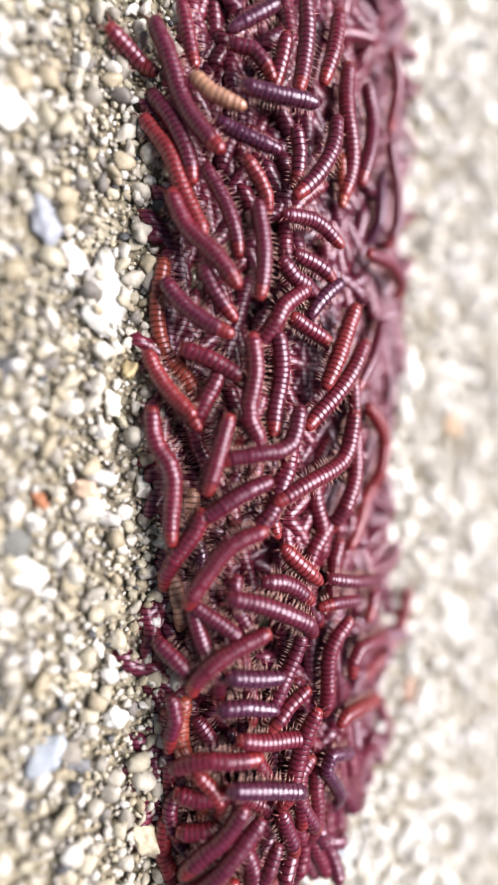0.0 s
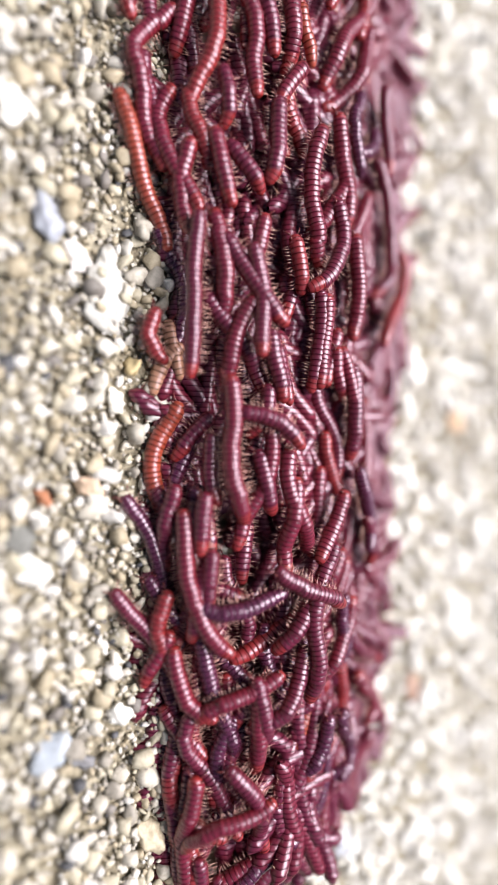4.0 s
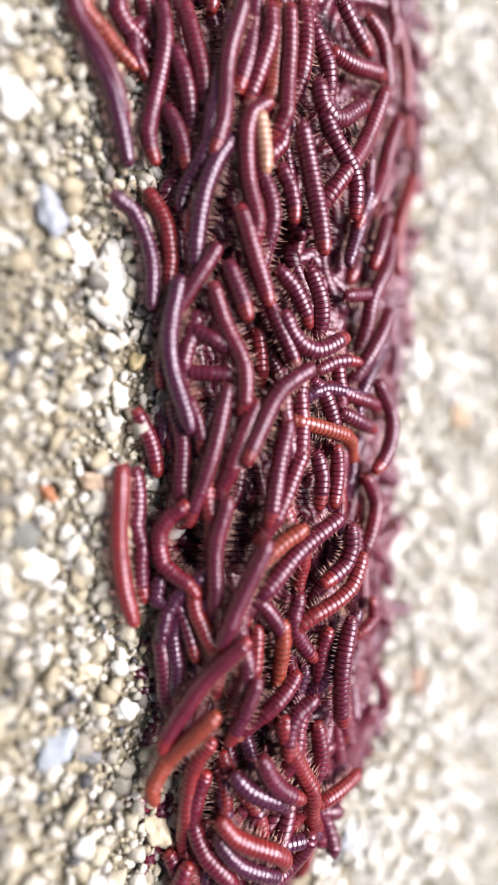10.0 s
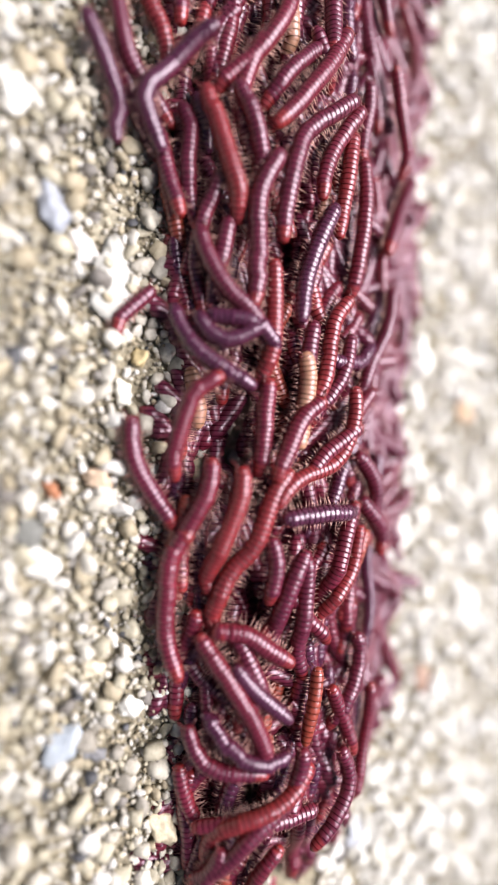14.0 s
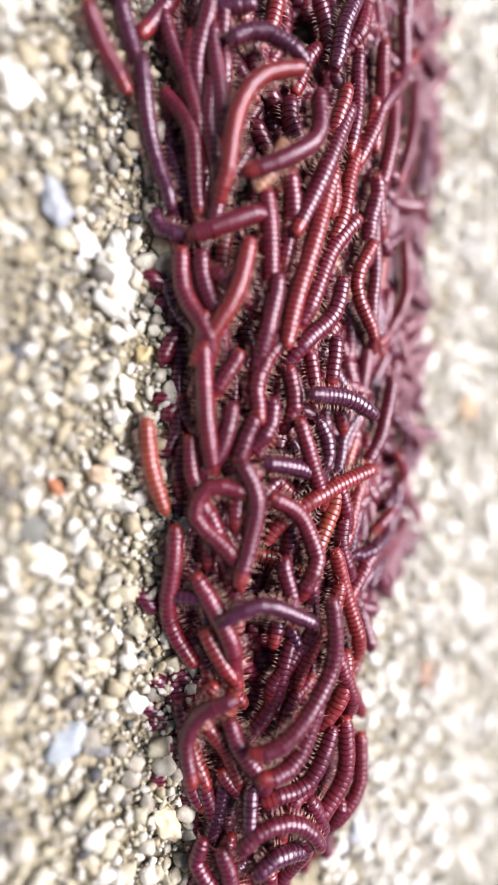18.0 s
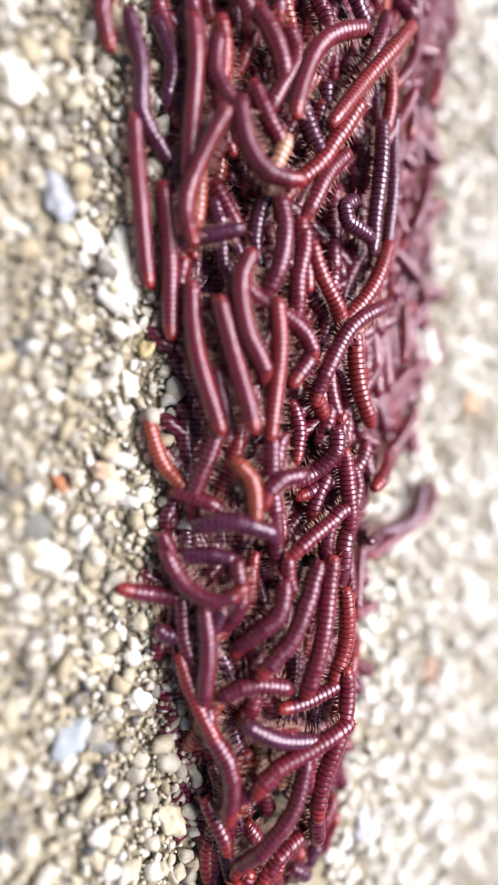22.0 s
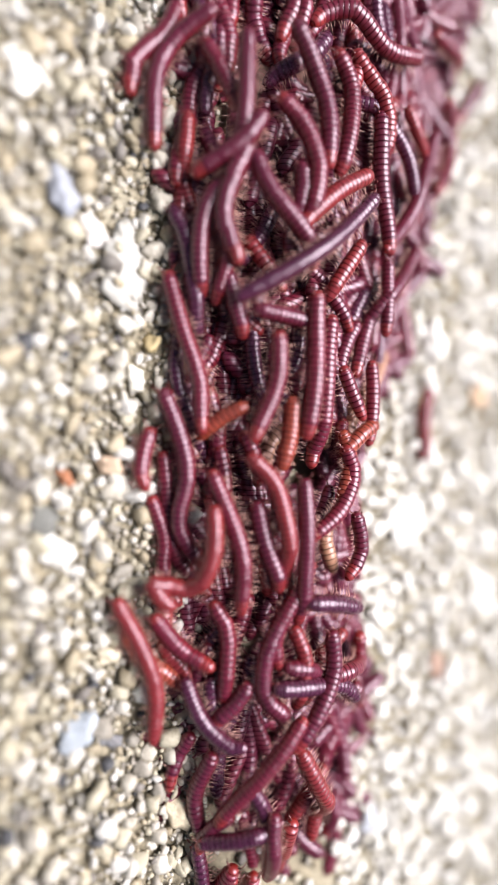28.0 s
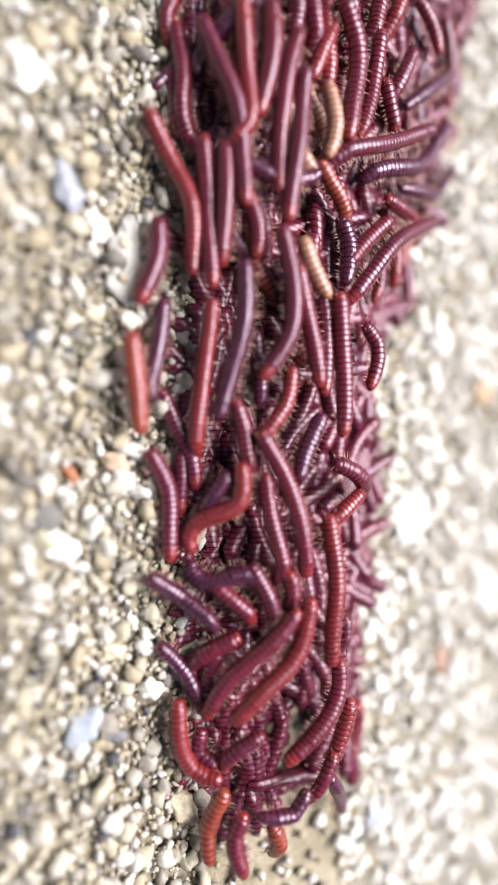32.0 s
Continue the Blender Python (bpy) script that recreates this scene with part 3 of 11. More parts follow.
# ---- the millipedes of the column: hue, length, then each spot: seconds, layer, places from head to tail (mm) ----
crawl("r", 5.4, (0, 0, -40.1, -15.1, -38.7, -12.8, -37.0, -10.2), (1, 0, -42.6, -15.1, -41.1, -13.5, -39.3, -11.5), (1.5, 0, -42.8, -14.6, -40.9, -13.2, -39.6, -11.5), (2, 0, -42.8, -14.4, -41.2, -13.0, -39.4, -11.6), (3, 1, -42.4, -13.9, -40.2, -12.5, -37.6, -11.1))
crawl("r", 15.1, (0, 1, -41.8, -11.0, -37.5, -9.6, -33.0, -8.3, -29.6, -6.5, -28.0, -5.1), (1, 0, -43.5, -11.2, -41.9, -10.5, -40.4, -10.1))
crawl("r", 10.5, (0, 0, -35.6, -10.9, -32.4, -9.3, -28.4, -7.8, -25.1, -7.3), (1, 1, -43.0, -6.7, -39.9, -8.2, -35.0, -8.4, -29.8, -6.8), (1.5, 1, -42.4, -5.1, -40.9, -7.8, -37.2, -8.4, -32.8, -8.4), (2, 0, -43.4, -5.5, -40.7, -7.1, -38.4, -8.4))
crawl("r", 14.3, (0, 0, -33.0, -11.7, -29.7, -9.7, -25.2, -8.2, -22.4, -7.0), (1, 1, -39.7, -9.3, -35.3, -10.7, -30.4, -10.0, -25.3, -9.0), (1.5, 1, -43.5, -10.1, -38.5, -9.9, -33.6, -10.1, -29.3, -10.2), (2, 1, -43.3, -9.8, -39.0, -10.2, -34.1, -11.0), (3, 1, -42.7, -5.9, -38.5, -6.3, -33.2, -7.8, -27.8, -8.4))
crawl("r", 11.7, (0, 1, -25.3, -9.7, -21.6, -8.2, -18.9, -6.0, -14.7, -3.3), (1, 0, -34.0, -9.4, -30.0, -8.3, -26.1, -7.8), (1.5, 1, -35.6, -6.0, -32.7, -5.0, -28.5, -4.0), (2, 0, -37.0, -8.2, -33.1, -7.3, -29.8, -6.8), (3, 0, -43.5, -8.4, -40.2, -8.6, -35.3, -8.8))
crawl("r", 6.8, (0, 0, -43.9, -8.6, -40.5, -7.9, -37.2, -7.2))
crawl("p", 5.6, (0, 1, -36.2, -8.1, -34.2, -6.1, -33.3, -3.5))
crawl("d", 8.0, (0, 1, -35.1, -4.0, -34.6, -0.5, -34.7, 4.0), (1, 0, -44.2, -0.1, -42.8, -2.4, -42.2, -4.5))
crawl("d", 6.9, (0, 0, -32.2, -5.7, -30.8, -2.8, -29.7, 0.7))
crawl("r", 4.4, (0, 0, -28.5, -3.3, -27.0, -1.9, -25.3, -1.0), (1, 0, -38.7, -4.2, -37.4, -3.4, -35.9, -2.6), (1.5, 0, -42.1, -3.4, -40.0, -2.4, -38.1, -1.0))
crawl("r", 9.7, (0, 0, -27.9, -6.6, -24.6, -5.0, -21.4, -4.0, -18.1, -3.4), (1, 0, -33.5, -4.6, -30.6, -3.6, -27.3, -3.2), (1.5, 0, -40.2, -5.9, -38.6, -5.2, -36.4, -4.9), (2, 0, -38.5, -6.6, -36.3, -6.1, -34.2, -5.9))
crawl("r", 9.7, (0, 1, -24.2, -2.3, -20.7, -1.8, -16.9, -1.9, -13.9, -2.3), (1, 1, -31.7, -2.0, -28.9, -1.1, -26.2, 1.0), (1.5, 1, -34.2, -3.8, -32.0, -1.7, -28.0, 0.1), (2, 1, -39.7, -3.9, -36.8, -2.1, -33.3, -0.3))
crawl("r", 6.2, (0, 0, -18.0, -6.8, -15.3, -5.6, -12.4, -3.4), (1, 0, -26.7, -3.8, -24.0, -3.3, -20.8, -2.5), (1.5, 0, -30.4, -6.3, -27.7, -5.3, -24.8, -4.6), (3, 0, -33.0, -5.2, -31.7, -4.9, -30.3, -5.0))
crawl("r", 8.8, (0, 1, -16.9, -10.1, -14.1, -8.2, -11.9, -5.7, -10.7, -3.3), (1, 1, -26.8, -5.0, -24.1, -6.8, -19.3, -6.8), (1.5, 0, -28.3, -7.4, -25.0, -7.1, -21.2, -6.2), (2, 0, -34.3, -10.3, -31.1, -9.2, -27.4, -8.3), (3, 0, -36.1, -11.3, -33.9, -10.3, -31.7, -9.9), (6, 0, -43.2, -12.3, -39.3, -12.5, -35.4, -12.5))
crawl("r", 8.3, (0, 0, -23.3, 0.5, -23.5, 4.8, -21.6, 8.1), (1, 0, -35.4, 0.5, -35.3, 2.1, -35.3, 4.2))
crawl("r", 4.4, (0, 0, -19.9, 2.1, -19.4, 4.5, -18.6, 6.3), (2, 0, -28.5, 6.0, -28.9, 8.3, -29.9, 11.2))
crawl("r", 7.1, (0, 0, -19.1, 0.5, -17.6, 2.1, -17.0, 3.8), (1, 1, -30.5, 1.3, -28.3, 3.9, -25.6, 7.2), (1.5, 1, -35.2, -0.9, -32.6, 1.2, -29.4, 3.9))
crawl("r", 11.1, (0, 1, -34.7, 6.9, -31.3, 6.2, -27.6, 4.0, -24.7, 1.1), (1, 1, -42.3, 6.7, -38.1, 6.4, -32.1, 3.2), (1.5, 0, -44.9, 4.5, -40.5, 3.5, -37.5, 3.1))
crawl("r", 9.5, (0, 1, -44.8, 2.2, -41.5, 2.6, -37.6, 2.3, -35.4, 1.7), (1, 1, -44.6, 2.1, -41.6, 3.0, -36.2, 2.2))
crawl("r", 4.8, (0, 0, -41.5, 0.9, -39.2, 0.6, -36.5, -0.0), (1, 0, -43.8, 1.4, -40.9, 1.1, -38.1, 0.2), (1.5, 0, -44.9, 3.0, -42.7, 1.4, -41.3, 0.5), (2, 0, -45.2, 5.5, -42.7, 3.4, -40.8, 2.0))
crawl("d", 5.3, (0, 0, -44.1, -0.0, -42.4, -2.3, -41.0, -4.4))
crawl("r", 5.6, (0, 0, -39.6, -4.9, -39.1, -2.3, -36.7, -0.6), (1, 0, -40.8, -6.1, -38.6, -5.4, -36.5, -4.7))
crawl("r", 6.1, (0, 0, -32.5, 1.9, -30.7, 2.6, -28.5, 2.6), (1, 0, -38.3, -0.4, -34.9, -0.4, -33.4, 0.3), (1.5, 0, -40.5, 1.8, -37.6, 1.5, -35.2, 0.9), (2, 0, -43.5, -1.1, -41.2, 0.4, -37.5, 1.4), (3, 0, -44.7, 5.8, -41.3, 3.0, -39.7, 1.7))
crawl("r", 8.8, (0, 0, -46.2, 7.5, -42.5, 6.8, -37.9, 5.4))
crawl("r", 14.7, (0, 0, -41.5, 9.2, -36.0, 8.8, -30.9, 9.7, -26.4, 8.5), (1.5, 0, -46.4, 8.2, -39.5, 7.4, -33.6, 5.3), (2, 1, -47.6, 9.7, -42.0, 7.8, -35.7, 6.3), (3, 0, -47.0, 11.4, -42.6, 8.1, -38.5, 6.6))
crawl("r", 16.1, (0, 1, -11.5, -2.5, -7.8, -2.2, -4.0, -2.7, -2.1, -1.9), (1, 1, -20.7, -4.2, -15.6, -4.2, -9.8, -3.4, -4.5, -2.5), (1.5, 2, -25.1, -2.1, -21.7, -4.4, -16.9, -5.3, -9.6, -5.0), (2, 1, -33.2, -5.1, -27.8, -6.0, -22.4, -6.6, -16.0, -5.9), (3, 1, -41.4, -2.7, -38.4, -1.3, -33.3, -2.9, -25.1, -4.8))
crawl("r", 10.4, (0, 0, -11.9, 0.3, -8.0, 0.9, -4.7, 0.3, -2.5, -0.0), (1, 0, -26.0, 2.2, -23.1, 1.6, -18.9, 0.1), (1.5, 1, -28.2, -2.0, -25.3, 0.4, -22.0, 0.1, -18.6, -0.8), (2, 1, -36.4, -4.6, -32.3, -3.1, -27.1, -1.7, -18.3, -2.5), (3, 1, -42.2, -1.6, -39.3, -0.1, -35.6, 0.5, -31.6, -0.1))
crawl("r", 11.6, (0, 1, -4.7, 2.3, -0.8, 1.0, 0.0, -2.4, 0.6, -5.1), (1, 1, -14.7, 5.1, -9.0, 2.1, -2.1, -0.9), (1.5, 1, -13.1, 4.1, -8.9, 1.4, -5.0, -0.9, -3.1, -3.0), (2, 1, -12.3, 3.0, -7.7, -1.0, -1.7, -3.6), (3, 1, -19.0, 6.4, -16.9, 3.9, -15.6, 0.7, -16.6, -2.7))
crawl("r", 11.7, (0, 0, -16.8, 3.8, -14.7, 0.9, -13.5, 0.2), (1, 0, -23.8, 5.4, -20.7, 4.0, -17.6, 2.6), (1.5, 1, -28.8, 3.9, -24.1, 3.0, -17.0, 0.1), (2, 1, -32.9, 1.5, -28.4, 2.5, -22.0, 0.6, -15.6, -2.7), (3, 0, -41.5, 1.7, -37.7, 2.3, -34.2, 2.0))
crawl("d", 6.1, (0, 0, -18.0, 8.2, -15.9, 5.6, -13.9, 4.2), (1.5, 0, -24.7, 11.8, -24.6, 9.2, -25.1, 6.1), (2, 0, -26.3, 4.2, -25.5, 6.7, -26.4, 10.8), (3, 0, -31.6, 8.9, -31.9, 5.9, -30.6, 3.1))
crawl("r", 5.4, (0, 0, -13.7, 1.8, -12.8, 3.8, -11.9, 6.3), (1, 1, -19.7, -3.2, -17.5, -0.4, -15.0, 3.7), (1.5, 0, -21.3, -2.7, -18.8, -1.1, -16.8, 0.7), (3, 0, -32.1, 0.5, -29.5, 1.1, -28.1, 2.4))
crawl("r", 10.2, (0, 1, -15.7, 9.8, -11.4, 7.8, -6.5, 5.3), (1.5, 0, -34.6, 8.7, -30.6, 9.6, -27.6, 9.1), (2, 0, -36.2, 8.2, -33.1, 7.8, -30.2, 8.2), (3, 0, -45.1, 11.4, -40.2, 9.7, -35.4, 11.6))
crawl("r", 12.5, (0, 1, -12.0, 11.2, -7.3, 7.9, -2.2, 2.9), (1.5, 0, -21.9, 7.6, -18.5, 5.1, -16.0, 3.3), (3, 0, -37.2, 8.1, -35.3, 5.9, -35.3, 3.7))
crawl("r", 8.0, (0, 1, -9.9, -11.2, -6.1, -9.4, -2.6, -6.7), (1, 1, -18.1, -9.5, -14.6, -8.9, -11.8, -7.4, -9.7, -5.3), (1.5, 0, -19.0, -7.8, -16.9, -6.8, -14.7, -6.2), (2, 0, -25.5, -5.1, -22.8, -4.1, -19.6, -3.6), (3, 0, -30.3, -7.3, -27.6, -6.6, -25.4, -6.5), (6, 0, -43.5, -10.0, -40.6, -9.6, -38.2, -9.6))
crawl("r", 7.7, (0, 0, -10.2, -8.7, -9.4, -6.5, -7.8, -3.8), (1, 1, -10.6, -9.3, -8.6, -7.3, -6.0, -4.3), (1.5, 1, -10.3, -9.5, -8.6, -6.9, -6.0, -3.6), (2, 0, -14.1, -4.8, -11.4, -3.5, -8.8, -2.5), (3, 0, -24.9, -4.7, -21.7, -3.4, -18.5, -2.8), (6, 0, -43.0, -5.4, -39.2, -4.6, -34.8, -4.9), (7, 1, -42.2, -6.3, -40.1, -5.6, -37.4, -5.8), (7.5, 0, -42.7, -5.5, -40.0, -5.2, -38.4, -5.7))
crawl("r", 13.8, (0, 1, -4.5, -10.8, -1.2, -10.6, 2.0, -9.1, 7.8, -9.2), (1.5, 1, -22.7, -9.8, -18.3, -9.1, -13.4, -7.8, -9.7, -5.1), (2, 1, -27.0, -9.6, -22.6, -8.9, -17.7, -8.7, -13.9, -8.1), (3, 1, -31.3, -10.1, -26.2, -8.4, -21.8, -6.6, -17.6, -4.7))
crawl("r", 8.0, (0, 1, -3.7, -4.5, 0.3, -5.6, 4.6, -6.7), (1, 0, -5.5, -5.8, -2.3, -6.0, 0.7, -6.0), (1.5, 0, -6.0, -4.9, -2.8, -5.1, -0.1, -5.1), (2, 0, -9.2, -6.6, -7.6, -4.7, -6.0, -3.2), (3, 0, -13.0, -3.3, -11.4, -3.0, -9.8, -3.0), (6, 0, -42.6, -3.7, -40.1, -2.3, -37.9, -2.1))
crawl("r", 9.4, (0, 0, 5.2, -6.1, 7.9, -7.0, 9.8, -8.3), (1, 1, -6.8, -9.9, -2.2, -10.2, 1.5, -8.7, 7.1, -9.7), (1.5, 1, -7.5, -7.1, -4.9, -9.0, -0.1, -9.4), (3, 0, -23.6, -9.0, -20.0, -7.6, -16.2, -6.7, -14.0, -6.3), (6, 1, -42.3, -8.2, -38.7, -7.1, -34.9, -6.6))
crawl("r", 8.7, (0, 0, 2.5, -0.2, 3.6, -2.9, 5.2, -5.2), (1.5, 0, -12.6, 3.4, -11.7, 0.1, -8.3, -1.0), (2, 1, -13.2, -3.2, -12.0, -1.0, -12.9, 3.0), (3, 0, -29.8, -0.4, -26.3, -1.3, -24.6, -2.1), (6, 0, -44.1, 0.8, -39.0, 0.2, -35.0, -0.3), (7, 0, -43.6, -0.5, -41.4, -0.5, -39.1, -0.8), (7.5, 0, -43.5, -0.5, -40.8, -0.2, -38.6, -0.5), (8, 0, -43.4, -0.5, -40.9, 0.4, -38.8, 0.7))
crawl("r", 15.0, (0, 1, -4.5, 9.6, 0.3, 8.4, 3.0, 3.0, 5.4, -1.3), (1, 1, -11.2, 7.4, -7.1, 6.6, -1.9, 3.8), (1.5, 0, -11.8, 7.0, -6.6, 7.7, -1.9, 4.9), (3, 0, -27.9, 3.8, -25.4, 2.8, -22.7, 3.5, -19.8, 6.8), (6, 1, -42.2, 3.5, -39.6, 5.6, -33.5, 4.3, -28.2, 5.7), (7, 1, -44.1, 5.8, -40.7, 7.7, -37.4, 8.1, -33.8, 7.0))
crawl("r", 11.3, (0, 1, 7.0, -1.0, 8.5, -4.3, 12.0, -6.6, 13.1, -7.3), (1, 1, -3.6, -4.3, 2.0, -4.7, 6.2, -4.5, 10.4, -4.7), (1.5, 1, -1.7, -5.5, 1.5, -6.1, 4.7, -7.2), (3, 0, -15.1, -6.2, -11.9, -5.3, -8.7, -3.8), (6, 1, -37.1, -9.6, -33.8, -6.9, -30.7, -5.0, -27.9, -2.7), (7, 1, -42.4, -12.4, -38.4, -10.3, -33.8, -7.8, -31.0, -6.0), (7.5, 1, -42.1, -13.2, -38.4, -10.3, -34.8, -8.2, -32.1, -6.7), (8, 1, -41.8, -13.0, -39.4, -10.4, -35.9, -8.7, -33.3, -6.7), (9, 0, -41.8, -14.9, -38.8, -12.7, -37.7, -10.5))
crawl("r", 8.4, (0, 0, -2.5, 2.3, 0.8, 2.0, 2.5, 1.0), (1, 1, -9.2, 4.5, -3.5, 2.2, 2.5, -1.7), (1.5, 1, -8.5, 3.4, -4.6, 2.1, -0.2, 0.3), (2, 0, -12.8, 6.1, -9.4, 6.9, -5.9, 6.5), (3, 0, -21.1, 4.2, -18.6, 2.5, -17.3, 1.2))
crawl("r", 21.6, (0, 0, -5.6, 12.8, -2.2, 16.1, 0.9, 16.3), (1.5, 0, -22.3, 10.0, -20.4, 15.2, -16.3, 16.5, -11.3, 13.0))
crawl("r", 12.1, (0, 0, -2.8, 10.9, 2.1, 10.5, 5.0, 9.3), (1, 1, -13.1, 8.5, -8.6, 11.1, -3.1, 15.0), (1.5, 1, -16.3, 7.0, -10.9, 10.2, -5.7, 13.2), (2, 1, -17.1, 5.0, -14.0, 7.6, -7.3, 10.1), (3, 0, -28.9, 8.2, -23.8, 9.0, -18.5, 9.6), (6, 0, -47.4, 12.1, -43.6, 11.7, -39.4, 10.3), (7, 0, -49.0, 16.4, -45.8, 18.7, -39.4, 16.5))
crawl("r", 5.9, (0, 0, 9.1, 1.1, 11.2, 3.4, 13.2, 5.9), (1, 1, 2.3, 4.9, 5.5, 6.4, 8.7, 8.4), (1.5, 0, -0.2, 3.8, 1.5, 5.2, 3.9, 6.3), (2, 0, -3.2, 3.4, -0.7, 3.7, 1.3, 4.1), (3, 0, -14.7, 3.2, -13.4, 4.1, -12.0, 4.6), (6, 0, -34.5, -1.5, -33.4, 0.2, -31.8, 1.5), (7, 0, -40.5, 0.4, -39.3, 2.0, -37.4, 3.0))
crawl("r", 6.8, (0, 0, 12.3, -1.2, 12.8, 1.7, 15.1, 4.9), (1, 0, 9.4, -0.5, 10.1, 2.2, 12.6, 5.0), (1.5, 0, 10.3, -0.3, 10.9, 1.6, 12.3, 3.9), (2, 0, 10.3, -0.9, 10.7, 1.5, 11.4, 3.8), (3, 0, 8.7, -0.1, 10.2, 1.0, 11.6, 2.1), (6, 0, -16.0, 0.3, -15.6, 3.6, -11.7, 4.0), (7, 0, -29.6, -1.6, -26.0, -0.4, -23.5, 1.4), (8, 1, -36.8, 0.4, -34.0, -1.6, -30.1, -2.4))
crawl("r", 12.6, (0, 0, 12.7, 6.6, 13.5, 10.8, 14.0, 15.5), (1, 0, 5.0, 18.2, 6.5, 13.0, 8.4, 10.1), (2, 0, -1.4, 10.7, -0.8, 14.3, -0.5, 19.4))
crawl("r", 12.2, (0, 1, 13.5, -4.8, 14.5, -1.1, 16.3, 2.9), (1, 0, 7.9, -3.0, 7.3, 0.9, 6.7, 5.7), (1.5, 1, -1.2, -4.3, 2.5, -4.7, 6.3, -3.0, 8.6, 1.6), (3, 0, -10.2, -7.1, -8.1, -5.3, -6.0, -3.3), (6, 0, -24.5, -5.1, -22.8, -3.0, -22.0, 0.0), (7, 0, -36.0, -2.9, -34.5, -1.9, -33.4, -0.4), (7.5, 0, -37.5, -3.2, -36.7, -1.6, -35.4, 0.2), (8, 0, -41.2, -3.3, -39.3, -1.7, -37.7, -0.2))
crawl("r", 15.9, (0, 0, 13.8, -7.8, 15.4, -5.8, 16.7, -4.1), (1.5, 1, -0.6, -9.4, 2.6, -8.5, 5.8, -9.1), (2, 1, -12.8, -7.6, -8.0, -7.6, -3.2, -9.1, 2.6, -9.4), (3, 1, -16.5, -7.2, -11.7, -7.4, -6.4, -8.7, -1.6, -10.1), (6, 1, -34.0, -10.5, -28.7, -9.4, -24.4, -9.2, -18.0, -9.9), (7, 0, -34.2, -14.5, -31.3, -13.4, -28.2, -12.8), (7.5, 1, -40.3, -17.7, -35.6, -15.1, -31.0, -12.9, -24.9, -10.9), (8, 1, -36.8, -18.7, -34.8, -15.6, -31.1, -14.0, -26.2, -12.6, -24.1, -12.3), (9, 1, -39.6, -19.3, -36.4, -16.7, -31.9, -14.6, -25.9, -13.5))
crawl("r", 7.1, (0, 0, 17.5, -10.3, 18.8, -9.2, 20.0, -8.2), (1, 1, 18.9, -6.6, 21.6, -4.3, 23.4, -1.4), (1.5, 0, 17.9, -10.0, 18.6, -9.4, 19.7, -8.7), (2, 1, 12.2, -9.1, 13.7, -7.2, 14.5, -3.5), (3, 1, 8.6, -9.0, 11.2, -7.3, 13.8, -4.5), (6, 0, -16.0, -9.5, -12.7, -7.7, -12.2, -4.0), (7, 1, -28.2, -8.6, -24.7, -8.0, -21.4, -5.5, -19.2, -2.8), (7.5, 0, -31.6, -9.2, -29.4, -8.5, -26.1, -8.1), (8, 0, -34.4, -11.2, -31.1, -9.7, -27.7, -8.6), (9, 0, -37.4, -12.9, -36.5, -12.4, -35.3, -11.8))
crawl("r", 10.0, (0, 1, 17.0, -0.5, 18.9, -4.7, 21.3, -7.1, 23.8, -7.9), (1.5, 0, 5.3, -6.0, 7.4, -7.1, 9.1, -8.8), (3, 0, -5.4, -5.5, -2.1, -5.5, 0.0, -5.7), (6, 0, -34.5, -9.1, -32.3, -8.3, -29.5, -7.2), (7, 0, -42.7, -8.6, -40.1, -7.3, -36.0, -6.6), (7.5, 0, -42.6, -9.2, -39.6, -7.7, -36.3, -6.6), (8, 0, -41.8, -8.4, -38.4, -7.8, -36.5, -6.9))
crawl("d", 5.7, (0, 1, 21.0, -4.7, 21.4, -2.1, 21.6, 1.4), (1, 1, 15.0, -7.3, 14.7, -4.4, 14.3, -1.0), (1.5, 0, 12.3, -3.0, 12.1, -0.8, 13.4, 1.6), (2, 0, 10.7, -4.1, 11.8, -2.6, 12.7, -0.3))
crawl("d", 6.3, (0, 0, 24.3, -5.1, 24.4, -2.1, 25.3, 1.5), (1.5, 1, 14.3, -8.9, 14.7, -5.8, 14.5, -2.4))
crawl("r", 6.3, (0, 0, 23.7, 4.8, 24.9, 2.8, 26.3, 1.2), (1, 0, 22.7, 5.3, 23.9, 2.6, 24.6, 0.7), (1.5, 0, 16.4, 5.0, 18.5, 4.4, 20.6, 3.1), (3, 0, -1.8, 6.2, 2.2, 5.4, 4.5, 4.0))
crawl("r", 4.7, (0, 0, 23.1, -8.7, 25.2, -8.2, 28.0, -8.6), (1.5, 0, 9.8, -3.8, 11.2, -4.3, 13.3, -4.8), (2, 0, 3.2, -5.8, 6.9, -6.5, 10.7, -6.5), (3, 0, -1.1, -2.2, 0.5, -3.2, 2.2, -4.2))
crawl("r", 13.3, (0, 0, 27.3, -3.3, 28.0, -0.3, 28.4, 2.9), (1.5, 0, 23.3, -1.2, 22.6, 1.8, 24.4, 5.0), (2, 0, 15.7, -0.3, 17.5, 1.0, 19.1, 2.0), (3, 0, 6.6, 0.8, 9.0, 3.4, 11.5, 7.0), (6, 1, -14.7, 0.4, -10.8, 1.7, -6.5, 4.4, -2.1, 6.6), (7, 1, -30.0, 3.4, -25.4, 4.1, -19.8, 3.8, -16.5, 4.2), (7.5, 1, -30.2, 5.5, -25.9, 3.8, -20.9, 4.2, -16.9, 3.2), (8, 0, -30.0, 10.1, -28.4, 6.2, -24.1, 4.7, -18.3, 4.4), (10, 0, -43.5, 2.4, -40.1, 2.4, -36.7, 2.1))
